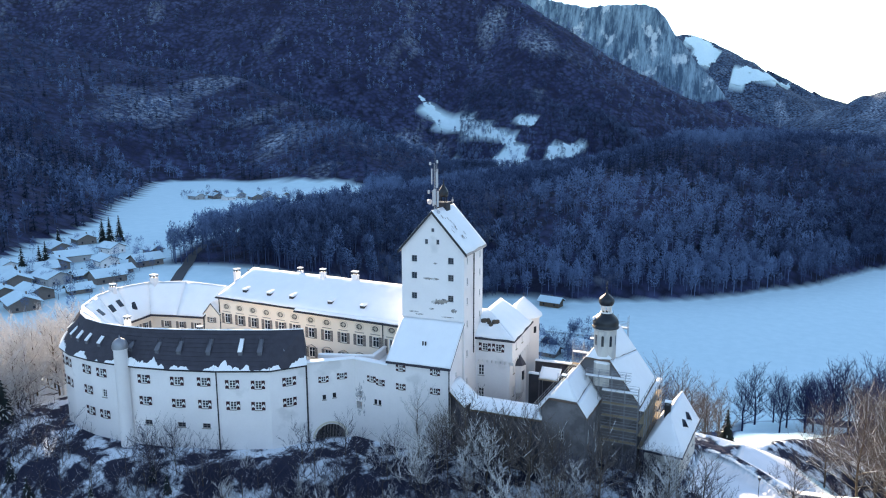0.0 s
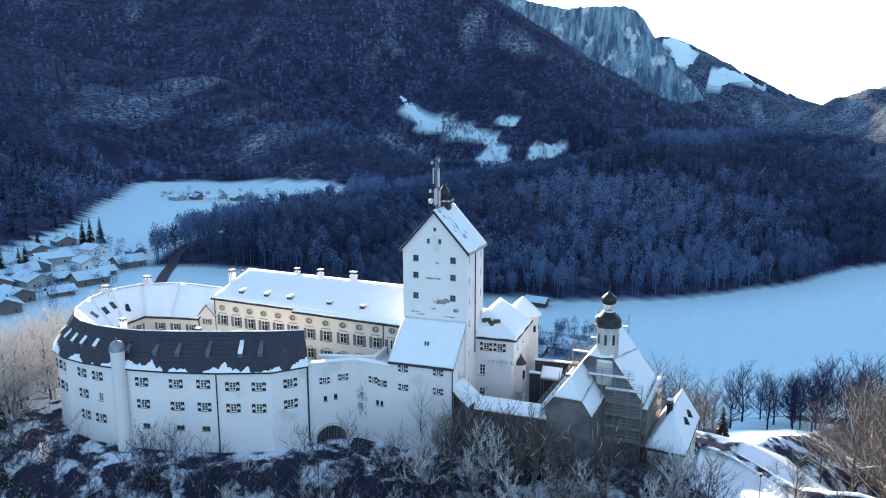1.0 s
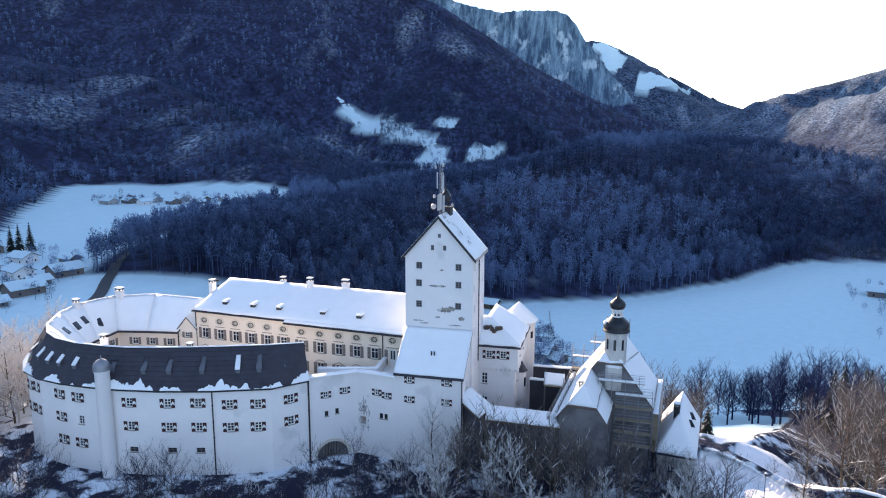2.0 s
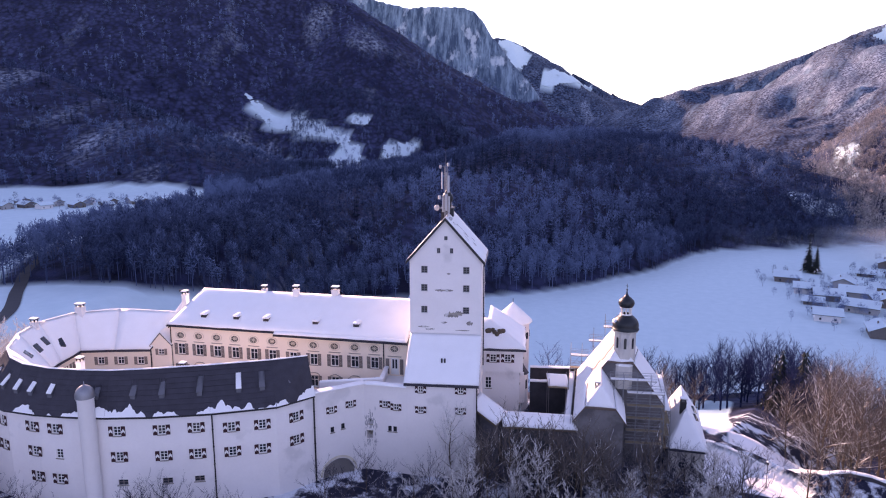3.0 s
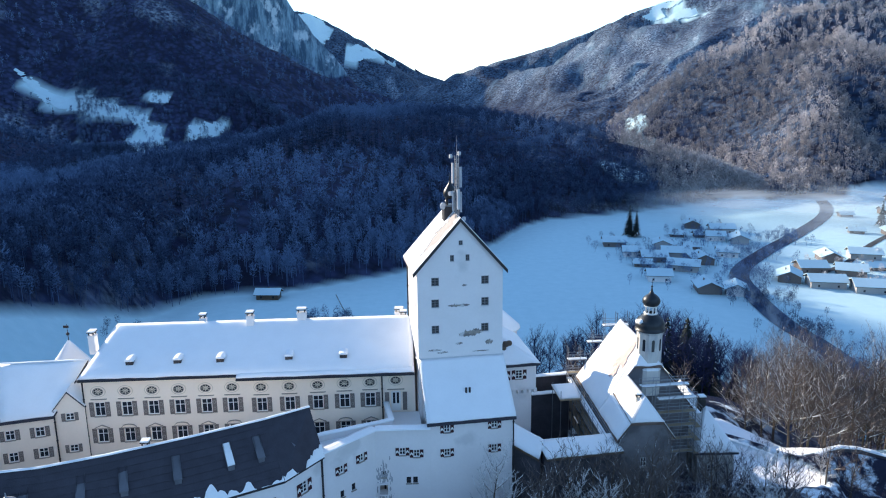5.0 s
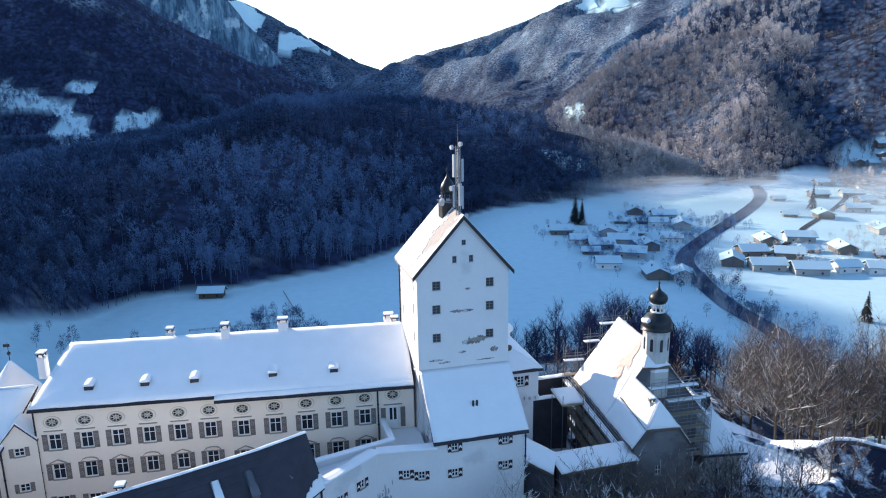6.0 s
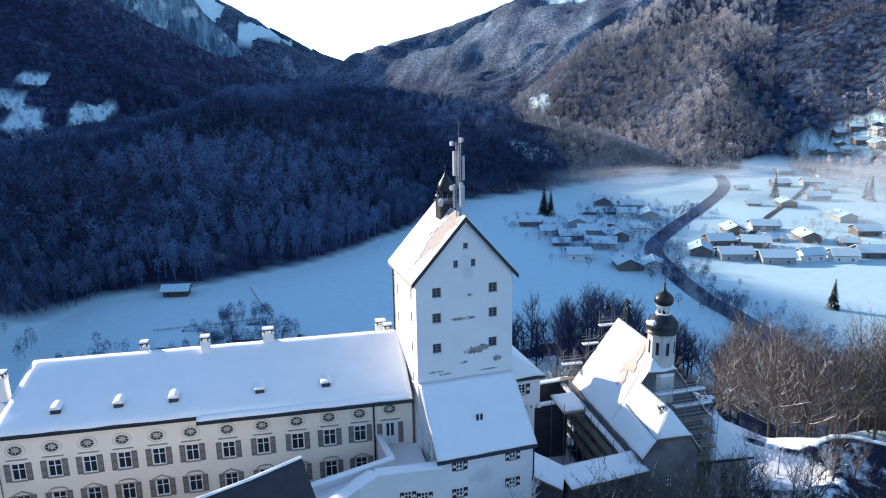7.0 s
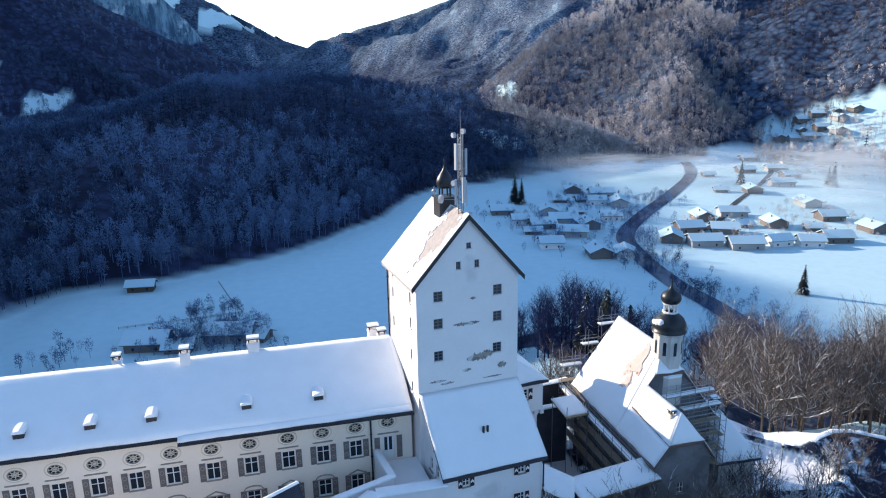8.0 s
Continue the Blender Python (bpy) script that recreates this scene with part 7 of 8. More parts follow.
# ---- trees ----
def branch_tree(seed, height, spread, limbs=9, subs=5, twigs=5, tips=2, bend=0.25, low=0.3, snowy=0.5, clumps=0.0, stout=0.013, thick=1.0):
    """A bare tree as three shapes: trunk and limbs, twigs, and the snow on its limbs. Foot at the origin."""
    rnd = random.Random(seed)
    wood, fine, snow = Shape(), Shape(), Shape()

    def sliver(p, q, w, where=None):
        where = fine if where is None else where
        d = q - p
        a = d.orthogonal().normalized()
        b = d.normalized().cross(a)
        k = rnd.random() * 6.283
        a = (a * math.cos(k) + b * math.sin(k)) * w
        i = len(where.v)
        where.v += [tuple(p + a), tuple(p - a), tuple(q)]
        where.f.append((i, i + 1, i + 2))
        where.m.append(0)

    def bough(p, q, r0, r1):
        d = (q - p).normalized()
        a = d.orthogonal().normalized()
        b = d.cross(a)
        i = len(wood.v)
        for c, s_ in ((1, 0), (-0.5, 0.87), (-0.5, -0.87)):
            wood.v += [tuple(p + (a * c + b * s_) * r0), tuple(q + (a * c + b * s_) * r1)]
        for k in range(3):
            j = (k + 1) % 3
            wood.f.append((i + 2 * k, i + 2 * j, i + 2 * j + 1, i + 2 * k + 1))
            wood.m.append(0)

    def wander(d, k):
        return (d + Vector((rnd.uniform(-k, k), rnd.uniform(-k, k), rnd.uniform(-k * 0.5, k)))).normalized()
    r = height * stout
    p, d, line = Vector((0, 0, -1.0)), Vector((0, 0, 1)), [Vector((0, 0, -1.0))]
    n = 6
    for k in range(n):
        q = p + d * (height * 0.8 + 1) / n
        wood.tube(p, q, r * (1 - 0.8 * k / n), r * (1 - 0.8 * (k + 1) / n), sides=5)
        p, d = q, wander(Vector((0, 0, 1)), 0.12)
        line.append(p)
    for li in range(limbs):
        f = low + (1 - low) * (li + rnd.random() * 0.6) / limbs
        f = min(f, 0.98)
        k = min(int(f * n), n - 1)
        base = line[k].lerp(line[k + 1], f * n - k)
        az = li * 2.4 + rnd.uniform(-0.5, 0.5)
        out = Vector((math.cos(az), math.sin(az), 0.35 + 0.9 * f)).normalized()
        ln = spread * (1.15 - 0.55 * f) * rnd.uniform(0.75, 1.1)
        b0, lr = base, r * 0.42 * (1.1 - 0.6 * f)
        pts = [b0]
        for s_ in range(3):
            b1 = b0 + out * ln / 3
            bough(b0, b1, lr * (1 - 0.28 * s_), lr * (1 - 0.28 * (s_ + 1)))
            if rnd.random() < snowy:
                up = Vector((0, 0, lr * 0.8))
                sliver(b0 + up, b1 + up, lr * 0.7, snow)
            b0 = b1
            pts.append(b0)
            out = wander(out + Vector((0, 0, 0.15)), bend)
        for sb in range(subs):
            g = (sb + 0.6 + rnd.random() * 0.4) / subs
            kk = min(int(g * 3), 2)
            c0 = pts[kk].lerp(pts[kk + 1], min(1, g * 3 - kk))
            od = wander(out + Vector((rnd.uniform(-0.9, 0.9), rnd.uniform(-0.9, 0.9), rnd.uniform(-0.1, 0.6))), 0.3)
            sl_ = ln * rnd.uniform(0.3, 0.5)
            c1 = c0 + od * sl_
            sliver(c0, c1, lr * 0.6 * thick)
            if rnd.random() < snowy * 0.8:
                up = Vector((0, 0, lr * 0.35))
                sliver(c0 + up, c0.lerp(c1, 0.85) + up, lr * 0.45, snow)
            for tw in range(twigs):
                e0 = c0.lerp(c1, (tw + 0.5 + rnd.random() * 0.5) / twigs)
                ed = wander(od + Vector((rnd.uniform(-0.9, 0.9), rnd.uniform(-0.9, 0.9), rnd.uniform(-0.2, 0.5))), 0.3)
                e1 = e0 + ed * sl_ * rnd.uniform(0.35, 0.65)
                sliver(e0, e1, lr * 0.4 * thick)
                if rnd.random() < clumps:
                    up = Vector((0, 0, lr * 0.3))
                    sliver(e0 + up, e1 + up, lr * 0.75, snow)
                for tp in range(tips):
                    g0 = e0.lerp(e1, 0.4 + 0.5 * rnd.random())
                    sliver(g0, g0 + wander(ed, 0.8) * sl_ * 0.32, lr * 0.28 * thick)
    return wood, fine, snow


def fir_shape(seed, height, spread, tiers=9, sides=9):
    rnd = random.Random(seed)
    s_, sn = Shape(), Shape()
    s_.tube((0, 0, -1), (0, 0, height * 0.9), height * 0.018, height * 0.004, sides=5)
    for k in range(tiers):
        f = k / tiers
        z, rr = height * (0.12 + 0.86 * f), spread * (1 - f) ** 0.9 + 0.15
        for j in range(sides):
            w = 2 * math.pi * (j + rnd.uniform(-0.3, 0.3)) / sides
            ln = rr * rnd.uniform(0.75, 1.1)
            tip = Vector((ln * math.cos(w), ln * math.sin(w), z - ln * 0.38))
            side = Vector((-math.sin(w), math.cos(w), 0)) * ln * 0.30
            mid = Vector((ln * 0.55 * math.cos(w), ln * 0.55 * math.sin(w), z - ln * 0.10))
            root = Vector((0, 0, z + height * 0.05))
            s_.face([root, mid + side, tip])
            s_.face([root, tip, mid - side])
            if tiers > 6:
                s_.face([mid + side, mid - side, tip])
            if rnd.random() < 0.25:
                up = Vector((0, 0, 0.08))
                sn.face([root.lerp(tip, 0.35) + up, mid + side * 0.6 + up, tip.lerp(root, 0.1) + up])
    return s_, sn


PROTO = {}


def tree_proto(key, shapes, label, category, group):
    ob = thing("tree" if category == "tree" else category.replace(" ", "_"), (0, 0, 0), label, category, group)
    for name, sh, mat in shapes:
        if sh.f:
            ob_ = part(name, sh, [mat], ob)
            if name in ("snow", "crown"):
                tagged(ob_, kind="stuff")
    PROTO.setdefault(key, []).append([ob, False])


def plant(key, x, y, turn, scale, sink=0.2):
    """Place a tree of that kind on the ground; the first of each kind is the one that was built."""
    entry = PROTO[key][int(abs(x * 7.3 + y * 3.1)) % len(PROTO[key])]
    z = float(land_height(x, y)) - sink
    m = Matrix.Translation((x, y, z)) @ Matrix.Rotation(turn, 4, "Z") @ Matrix.Scale(scale, 4)
    if not entry[1]:
        entry[0].matrix_basis = m
        entry[1] = True
    else:
        copy_thing(entry[0], m).scale = (scale, scale, scale)


for k in range(4):
    w_, f_, n_ = branch_tree(11 + k, 15, 5.2, limbs=16, subs=6, twigs=5, tips=1, snowy=0.3, thick=1.5)
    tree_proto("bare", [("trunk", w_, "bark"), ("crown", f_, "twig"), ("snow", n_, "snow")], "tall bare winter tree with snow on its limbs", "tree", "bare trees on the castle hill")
for k in range(3):
    w_, f_, n_ = branch_tree(611 + k, 24, 9.5, limbs=34, subs=8, twigs=7, tips=2, bend=0.32, low=0.2, snowy=0.85, stout=0.012, thick=0.6)
    tree_proto("beech", [("trunk", w_, "bark"), ("crown", f_, "twig"), ("snow", n_, "snow")], "broad brown leafless tree with snow along its limbs", "tree", "tall trees in the grove beside the forecourt")
for k in range(3):
    w_, f_, n_ = branch_tree(51 + k, 14, 4.6, limbs=18, subs=6, twigs=5, tips=2, low=0.15, snowy=0.5, clumps=0.15, thick=2.4)
    tree_proto("frost", [("trunk", w_, "bark"), ("crown", f_, "frost"), ("snow", n_, "snow")], "frosted white deciduous tree on the slope", "tree", "frosted trees beside the castle")
for k in range(4):
    w_, f_, n_ = branch_tree(71 + k, 4.5, 2.7, limbs=15, subs=6, twigs=4, tips=1, low=0.05, snowy=0.3, clumps=0.05, thick=2.2)
    tree_proto("bush", [("stem", w_, "bark"), ("crown", f_, "scrub"), ("snow", n_, "snow")], "low bare snow-dusted shrub on the rock", "shrub", "shrubs under the castle walls")
for k in range(3):
    w_, f_, n_ = branch_tree(81 + k, 4.5, 2.2, limbs=15, subs=5, twigs=5, tips=2, low=0.1, snowy=0.5, clumps=0.3, thick=2.8)
    tree_proto("frostbush", [("stem", w_, "bark"), ("crown", f_, "frost"), ("snow", n_, "snow")], "low shrub thick with white frost and snow", "shrub", "shrubs under the castle walls")
for k in range(2):
    a_, b_ = fir_shape(91 + k, 13, 3.2, 12, 11)
    tree_proto("fir", [("needles", a_, "fir"), ("snow", b_, "snow")], "dark green fir tree with a little snow", "tree", "fir trees on the castle hill")

BUILT = [
    [(-122, 70), (-95, 69.5), (-70, 77), (-64, 84), (-55, 87.5), (-43, 88), (-30, 90.5), (-22, 91), (-9, 98), (-9, 114), (-15, 119), (-37, 125), (-60, 120), (-123, 112)],
    [(-10, 113), (2, 108), (12, 112), (30, 110), (60, 108), (60, 113), (30, 117), (6, 121), (-10, 119)],
]


def strew(key, poly, count, smin, smax, seed, gap=2.2, built=True):
    rnd = random.Random(seed)
    xs, ys = [p[0] for p in poly], [p[1] for p in poly]
    put, tries = [], 0
    while len(put) < count and tries < count * 40:
        tries += 1
        x, y = rnd.uniform(min(xs), max(xs)), rnd.uniform(min(ys), max(ys))
        if inside(np.array(x), np.array(y), poly) < 0 or (built and any(inside(np.array(x), np.array(y), b) > 0 for b in BUILT)):
            continue
        if any((x - a) ** 2 + (y - b) ** 2 < gap * gap for a, b in put):
            continue
        put.append((x, y))
        plant(key, x, y, rnd.uniform(0, 6.28), rnd.uniform(smin, smax))


FRONT = [(-125, 62), (-108, 50), (-80, 52), (-60, 60), (-35, 66), (-10, 76), (2, 92), (-8, 97), (-22, 90), (-44, 87), (-56, 86.8), (-64, 83), (-71, 76), (-96, 69)]
strew("bush", FRONT, 175, 0.9, 1.8, 1, 1.5)
strew("frostbush", FRONT, 26, 0.7, 1.3, 2, 2.6)
strew("fir", [(-118, 60), (-100, 55), (-72, 70), (-72, 76), (-96, 69.5)], 7, 0.25, 0.45, 3, 3.0)
strew("bare", [(-46, 78), (-20, 82), (-5, 92), (-22, 90), (-44, 87.4)], 9, 0.55, 0.85, 4, 3.2)
strew("frost", [(-46, 78), (-20, 82), (-5, 92), (-22, 90), (-44, 87.4)], 8, 0.5, 0.8, 51, 2.8)
strew("bare", [(-60, 62), (-20, 70), (5, 84), (0, 92), (-20, 84), (-46, 78)], 10, 0.6, 0.9, 5, 3.5)
strew("frost", [(-60, 66), (-20, 72), (5, 86), (0, 92), (-20, 84), (-46, 78)], 12, 0.45, 0.8, 52, 3.0)
strew("frost", [(-178, 48), (-140, 40), (-120, 58), (-125, 74), (-125, 112), (-150, 122), (-185, 100)], 78, 0.8, 1.35, 6, 3.0)
strew("frost", [(-152, 44), (-120, 54), (-124, 92), (-152, 96)], 38, 0.8, 1.2, 23, 2.4)
strew("frost", [(-142, 46), (-121, 48), (-124, 68), (-144, 70)], 16, 1.2, 1.6, 25, 2.6)
strew("bush", [(-150, 44), (-122, 52), (-124, 74), (-150, 80)], 26, 1.0, 1.6, 17, 2.4)
strew("bare", [(16, 121), (24, 120), (50, 117), (70, 120), (64, 142), (34, 140), (16, 136)], 24, 0.8, 1.65, 7, 4.0)
strew("beech", [(17, 122), (34, 118), (66, 118), (74, 150), (50, 172), (24, 168), (16, 146)], 15, 0.75, 1.12, 57, 7.0, built=False)
strew("bush", [(-1, 118), (6, 114.5), (20, 116), (40, 112), (44, 126), (14, 128), (2, 124)], 12, 0.5, 0.9, 58, 2.0, built=False)
strew("bush", [(6, 111), (20, 110), (30, 104), (30, 94), (8, 92), (5.5, 101)], 26, 0.7, 1.2, 59, 1.9, built=False)
strew("bare", [(8, 70), (60, 60), (110, 90), (60, 108), (20, 108), (6, 98)], 24, 0.8, 1.2, 8, 3.8)
strew("fir", [(70, 130), (120, 120), (130, 170), (80, 170)], 5, 0.8, 1.2, 12, 5.0)
strew("bare", [(-28, 129), (-12, 128), (-10, 150), (-11, 185), (-30, 190)], 28, 0.75, 1.05, 19, 2.5)
strew("bush", [(-38, 90), (-24, 92), (-12, 98), (-8, 104), (-20, 101), (-33, 94)], 14, 1.0, 1.6, 21, 1.8, built=False)
strew("bush", [(-45, 101), (-35, 101), (-35, 113), (-45, 113)], 7, 0.5, 0.8, 27, 1.8, built=False)
strew("frostbush", [(-45, 101), (-35, 101), (-35, 113), (-45, 113)], 6, 0.4, 0.7, 28, 1.6, built=False)
strew("bush", [(-60, 104), (-38, 108), (-39, 122), (-58, 118)], 9, 0.5, 0.8, 18, 2.0, built=False)
for x, y, key, sc in ((-40.0, 86.3, "bare", 1.0), (-34.6, 87.6, "bare", 0.95), (-30.2, 86.6, "bare", 1.05), (-27.6, 88.4, "bare", 0.85), (-21.2, 90.2, "bare", 0.95), (-48.0, 87.2, "frost", 1.0), (-43.0, 86.5, "bare", 0.8), (-36.5, 88.5, "bare", 0.85), (-31.0, 88.0, "bare", 0.8), (-26.5, 89.5, "bare", 0.75), (-12.5, 93.0, "frost", 0.8), (-8.0, 95.5, "bare", 0.75), (3.0, 104.0, "bare", 0.7), (8.5, 106.0, "bare", 0.75), (13.5, 131.5, "beech", 1.0), (3.5, 106.0, "frost", 0.45), (9.0, 139.0, "beech", 0.7), (25.0, 126.0, "beech", 1.0), (30.0, 121.0, "beech", 0.95), (-11.0, 124.5, "bare", 0.75), (-53.0, 84.0, "frostbush", 1.4), (-47.0, 82.0, "frostbush", 1.7), (-56.5, 82.5, "bush", 1.3), (-120.5, 68.0, "fir", 0.75), (-119.0, 70.5, "bush", 1.5), (40.2, 241.2, "fir", 2.15), (46.0, 236.0, "fir", 1.9), (35.0, 246.0, "fir", 1.85), (50.0, 243.0, "fir", 1.75), (31.0, 239.0, "fir", 1.7), (43.0, 248.0, "fir", 2.0), (57.0, 238.0, "fir", 1.1), (-9.0, 150.0, "fir", 0.7)):
    plant(key, x, y, x, sc)


# ---- far woods, each one joined object ----
def far_bare(seed, flakes, size=1.0, wide=1.0, clear=0.22):
    """A far leafless tree: a thin trunk, clear of boughs to a share of its height, and a domed crown of many short sprays of twigs."""
    rnd = np.random.RandomState(seed)
    v, f = [], []
    h, rad = 17.0, wide * rnd.uniform(3.5, 4.9)
    for k in range(3):
        a0, a1 = 2.1 * k, 2.1 * (k + 1)
        i = len(v)
        v += [(0.24 * math.cos(a0), 0.24 * math.sin(a0), -2), (0.24 * math.cos(a1), 0.24 * math.sin(a1), -2), (0, 0, h * 0.8)]
        f.append((i, i + 1, i + 2))
    middle, half = h * (0.5 + 0.5 * clear), h * (0.5 - 0.5 * clear)
    lobes = rnd.randn(5, 3)
    lobes /= np.linalg.norm(lobes, axis=1)[:, None]
    for k in range(flakes):
        d = rnd.randn(3)
        d[2] += 0.25
        d /= np.linalg.norm(d)
        bulge = 0.78 + 0.3 * max(0.0, float((lobes @ d).max())) ** 3
        p = np.array([0, 0, middle]) + d * np.array([rad, rad, half]) * bulge * (0.4 + 0.6 * rnd.rand() ** 0.6)
        g = d * np.array([0.8, 0.8, 0.5]) + np.array([0, 0, 0.5]) + 0.4 * rnd.randn(3)
        g /= np.linalg.norm(g)
        side = np.cross(g, rnd.randn(3))
        side *= size * rnd.uniform(0.26, 0.5) / (np.linalg.norm(side) + 1e-6)
        reach = g * size * rnd.uniform(0.8, 1.6)
        i = len(v)
        v += [tuple(p - reach + side), tuple(p - reach - side), tuple(p + reach)]
        f.append((i, i + 1, i + 2))
    return np.array(v), np.array(f)


def stand_tree(seed, spread=5.0, **kw):
    """A finer tree for stands of middle distance, as plain arrays."""
    w_, f_, n_ = branch_tree(seed, 15, spread, **kw)
    v, f = [], []
    for sh in (w_, f_):
        o = len(v)
        v += sh.v
        for q in sh.f:
            for k in range(1, len(q) - 1):
                f.append((o + q[0], o + q[k], o + q[k + 1]))
    return np.array(v), np.array(f)


def far_fir(seed):
    a_, b_ = fir_shape(seed, 18, 3.4, 5, 5)
    v, f = np.array(a_.v), []
    for q in a_.f:
        for k in range(1, len(q) - 1):
            f.append((q[0], q[k], q[k + 1]))
    return v, np.array(f)


def far_wood(name, protos, x, y, sc, label, mat, seed):
    rnd = np.random.RandomState(seed)
    z = land_height(x, y)
    turn, pick = rnd.rand(len(x)) * 6.283, rnd.randint(len(protos), size=len(x))
    vs, fs, tones, base = [], [], [], 0
    for k, (pv, pf) in enumerate(protos):
        sel = np.where(pick == k)[0]
        c_, s_ = np.cos(turn[sel])[:, None], np.sin(turn[sel])[:, None]
        q = sc[sel][:, None]
        px = (pv[None, :, 0] * c_ - pv[None, :, 1] * s_) * q + x[sel][:, None]
        py = (pv[None, :, 0] * s_ + pv[None, :, 1] * c_) * q + y[sel][:, None]
        pz = pv[None, :, 2] * q * (0.85 + 0.3 * rnd.rand(len(sel))[:, None]) + z[sel][:, None]
        vs.append(np.stack([px, py, pz], -1).reshape(-1, 3))
        fs.append((pf[None] + (np.arange(len(sel)) * len(pv))[:, None, None]).reshape(-1, 3) + base)
        base += len(sel) * len(pv)
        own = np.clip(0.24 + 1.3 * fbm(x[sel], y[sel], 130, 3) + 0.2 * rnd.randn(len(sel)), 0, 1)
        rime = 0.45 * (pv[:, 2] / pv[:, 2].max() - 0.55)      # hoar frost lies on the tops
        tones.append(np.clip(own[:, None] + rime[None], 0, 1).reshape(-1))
    v, f = np.concatenate(vs), np.concatenate(fs)
    me = bpy.data.meshes.new(name)
    me.vertices.add(len(v))
    me.vertices.foreach_set("co", v.reshape(-1))
    me.loops.add(f.size)
    me.loops.foreach_set("vertex_index", f.reshape(-1))
    me.polygons.add(len(f))
    me.polygons.foreach_set("loop_start", np.arange(len(f)) * 3)
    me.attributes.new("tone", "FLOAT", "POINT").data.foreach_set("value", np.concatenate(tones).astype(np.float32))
    me.update()
    me.materials.append(mat)
    return tagged(new(name, me), label, "forest", kind="stuff")


rnd = np.random.RandomState(3)
n = 60000
x, y = rnd.uniform(-850, 430, n), rnd.uniform(280, 1500, n)
d = inside(x, y, WOOD)
keepers = (d > 1) & (rnd.rand(n) < np.where(d < 28, 0.95, np.where(d < 90, 0.55, 0.27)))
x, y = x[keepers], y[keepers]
firs = (fbm(x, y, 160, 3) + 0.25 * rnd.randn(len(x)) > 0.34) & (d[keepers] > 35)
BARE = [far_bare(k, 58, 0.85) for k in range(7)]
FIRS = [far_fir(k) for k in range(4)]
EDGE = [far_bare(40 + k, 150, 0.5, 0.72, 0.3) for k in range(6)]
rim = ~firs & (d[keepers] < 40) & (y < 760)
inner = ~firs & ~rim
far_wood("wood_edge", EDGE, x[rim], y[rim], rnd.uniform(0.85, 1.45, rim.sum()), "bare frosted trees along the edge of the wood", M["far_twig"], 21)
# the hill's sunny end takes the frosted colour lightened for sun
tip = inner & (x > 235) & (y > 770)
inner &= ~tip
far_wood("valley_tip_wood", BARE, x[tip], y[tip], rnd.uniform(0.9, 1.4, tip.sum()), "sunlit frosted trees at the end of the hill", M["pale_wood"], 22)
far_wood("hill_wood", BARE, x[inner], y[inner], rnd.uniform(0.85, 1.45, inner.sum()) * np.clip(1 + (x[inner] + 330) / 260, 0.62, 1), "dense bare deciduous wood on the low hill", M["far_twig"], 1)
far_wood("hill_firs", FIRS, x[firs], y[firs], rnd.uniform(0.7, 1.3, firs.sum()), "dark firs scattered through the wood", M["far_fir"], 2)
# mountain slopes, thinning with distance
n = 110000
x, y = rnd.uniform(-1900, 1500, n), rnd.uniform(150, 2100, n)
z = land_height(x, y)
dist = np.hypot(x + 50, y - 100)
ok = ((z - valley_floor(x, y) > 9) | (inside(x, y, WEST_WOOD) > 0)) & (inside(x, y, WOOD) < 0) & (inside(x, y, FAR_END_WOOD) < 0) & (dist > 300) & (rnd.rand(n) < np.clip((480 / dist) ** 1.6, 0, 0.47)) & (cover(x, y, z) > 0.6)
x, y = x[ok], y[ok]
firs = fbm(x, y, 260, 3) + 0.22 * rnd.randn(len(x)) > 0.34
x3, y3 = rnd.uniform(340, 900, 6500), rnd.uniform(790, 1500, 6500)
ok3 = (inside(x3, y3, FAR_END_WOOD) > 0) & (rnd.rand(6500) < 0.6)
x3, y3 = x3[ok3], y3[ok3]
BARE2 = [far_bare(20 + k, 30, 1.3) for k in range(5)]
# eastern slopes take the colours lightened for sun, the rest the blue-shade one
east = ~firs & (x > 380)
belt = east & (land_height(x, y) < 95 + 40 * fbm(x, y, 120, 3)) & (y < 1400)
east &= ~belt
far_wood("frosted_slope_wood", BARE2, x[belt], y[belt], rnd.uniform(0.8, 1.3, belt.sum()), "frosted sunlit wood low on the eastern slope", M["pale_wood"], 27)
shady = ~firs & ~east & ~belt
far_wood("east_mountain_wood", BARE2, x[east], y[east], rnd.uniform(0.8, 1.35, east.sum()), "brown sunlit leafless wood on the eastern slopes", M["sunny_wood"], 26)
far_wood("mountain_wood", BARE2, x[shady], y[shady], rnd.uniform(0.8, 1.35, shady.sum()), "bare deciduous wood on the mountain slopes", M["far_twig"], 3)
far_wood("mountain_firs", FIRS, x[firs], y[firs], rnd.uniform(0.8, 1.4, firs.sum()), "dark firs on the mountain slopes", M["far_fir"], 4)


def stand(name, poly, count, lo, hi, seed, label, protos, mat):
    rr = np.random.RandomState(seed)
    xs, ys = np.array([p[0] for p in poly]), np.array([p[1] for p in poly])
    x, y = rr.uniform(xs.min(), xs.max(), count * 8), rr.uniform(ys.min(), ys.max(), count * 8)
    ok_ = inside(x, y, poly) > 0
    for b in BUILT:
        ok_ &= inside(x, y, b) < 0
    x, y = x[ok_][:count], y[ok_][:count]
    far_wood(name, protos, x, y, rr.uniform(lo, hi, len(x)), label, mat, seed)


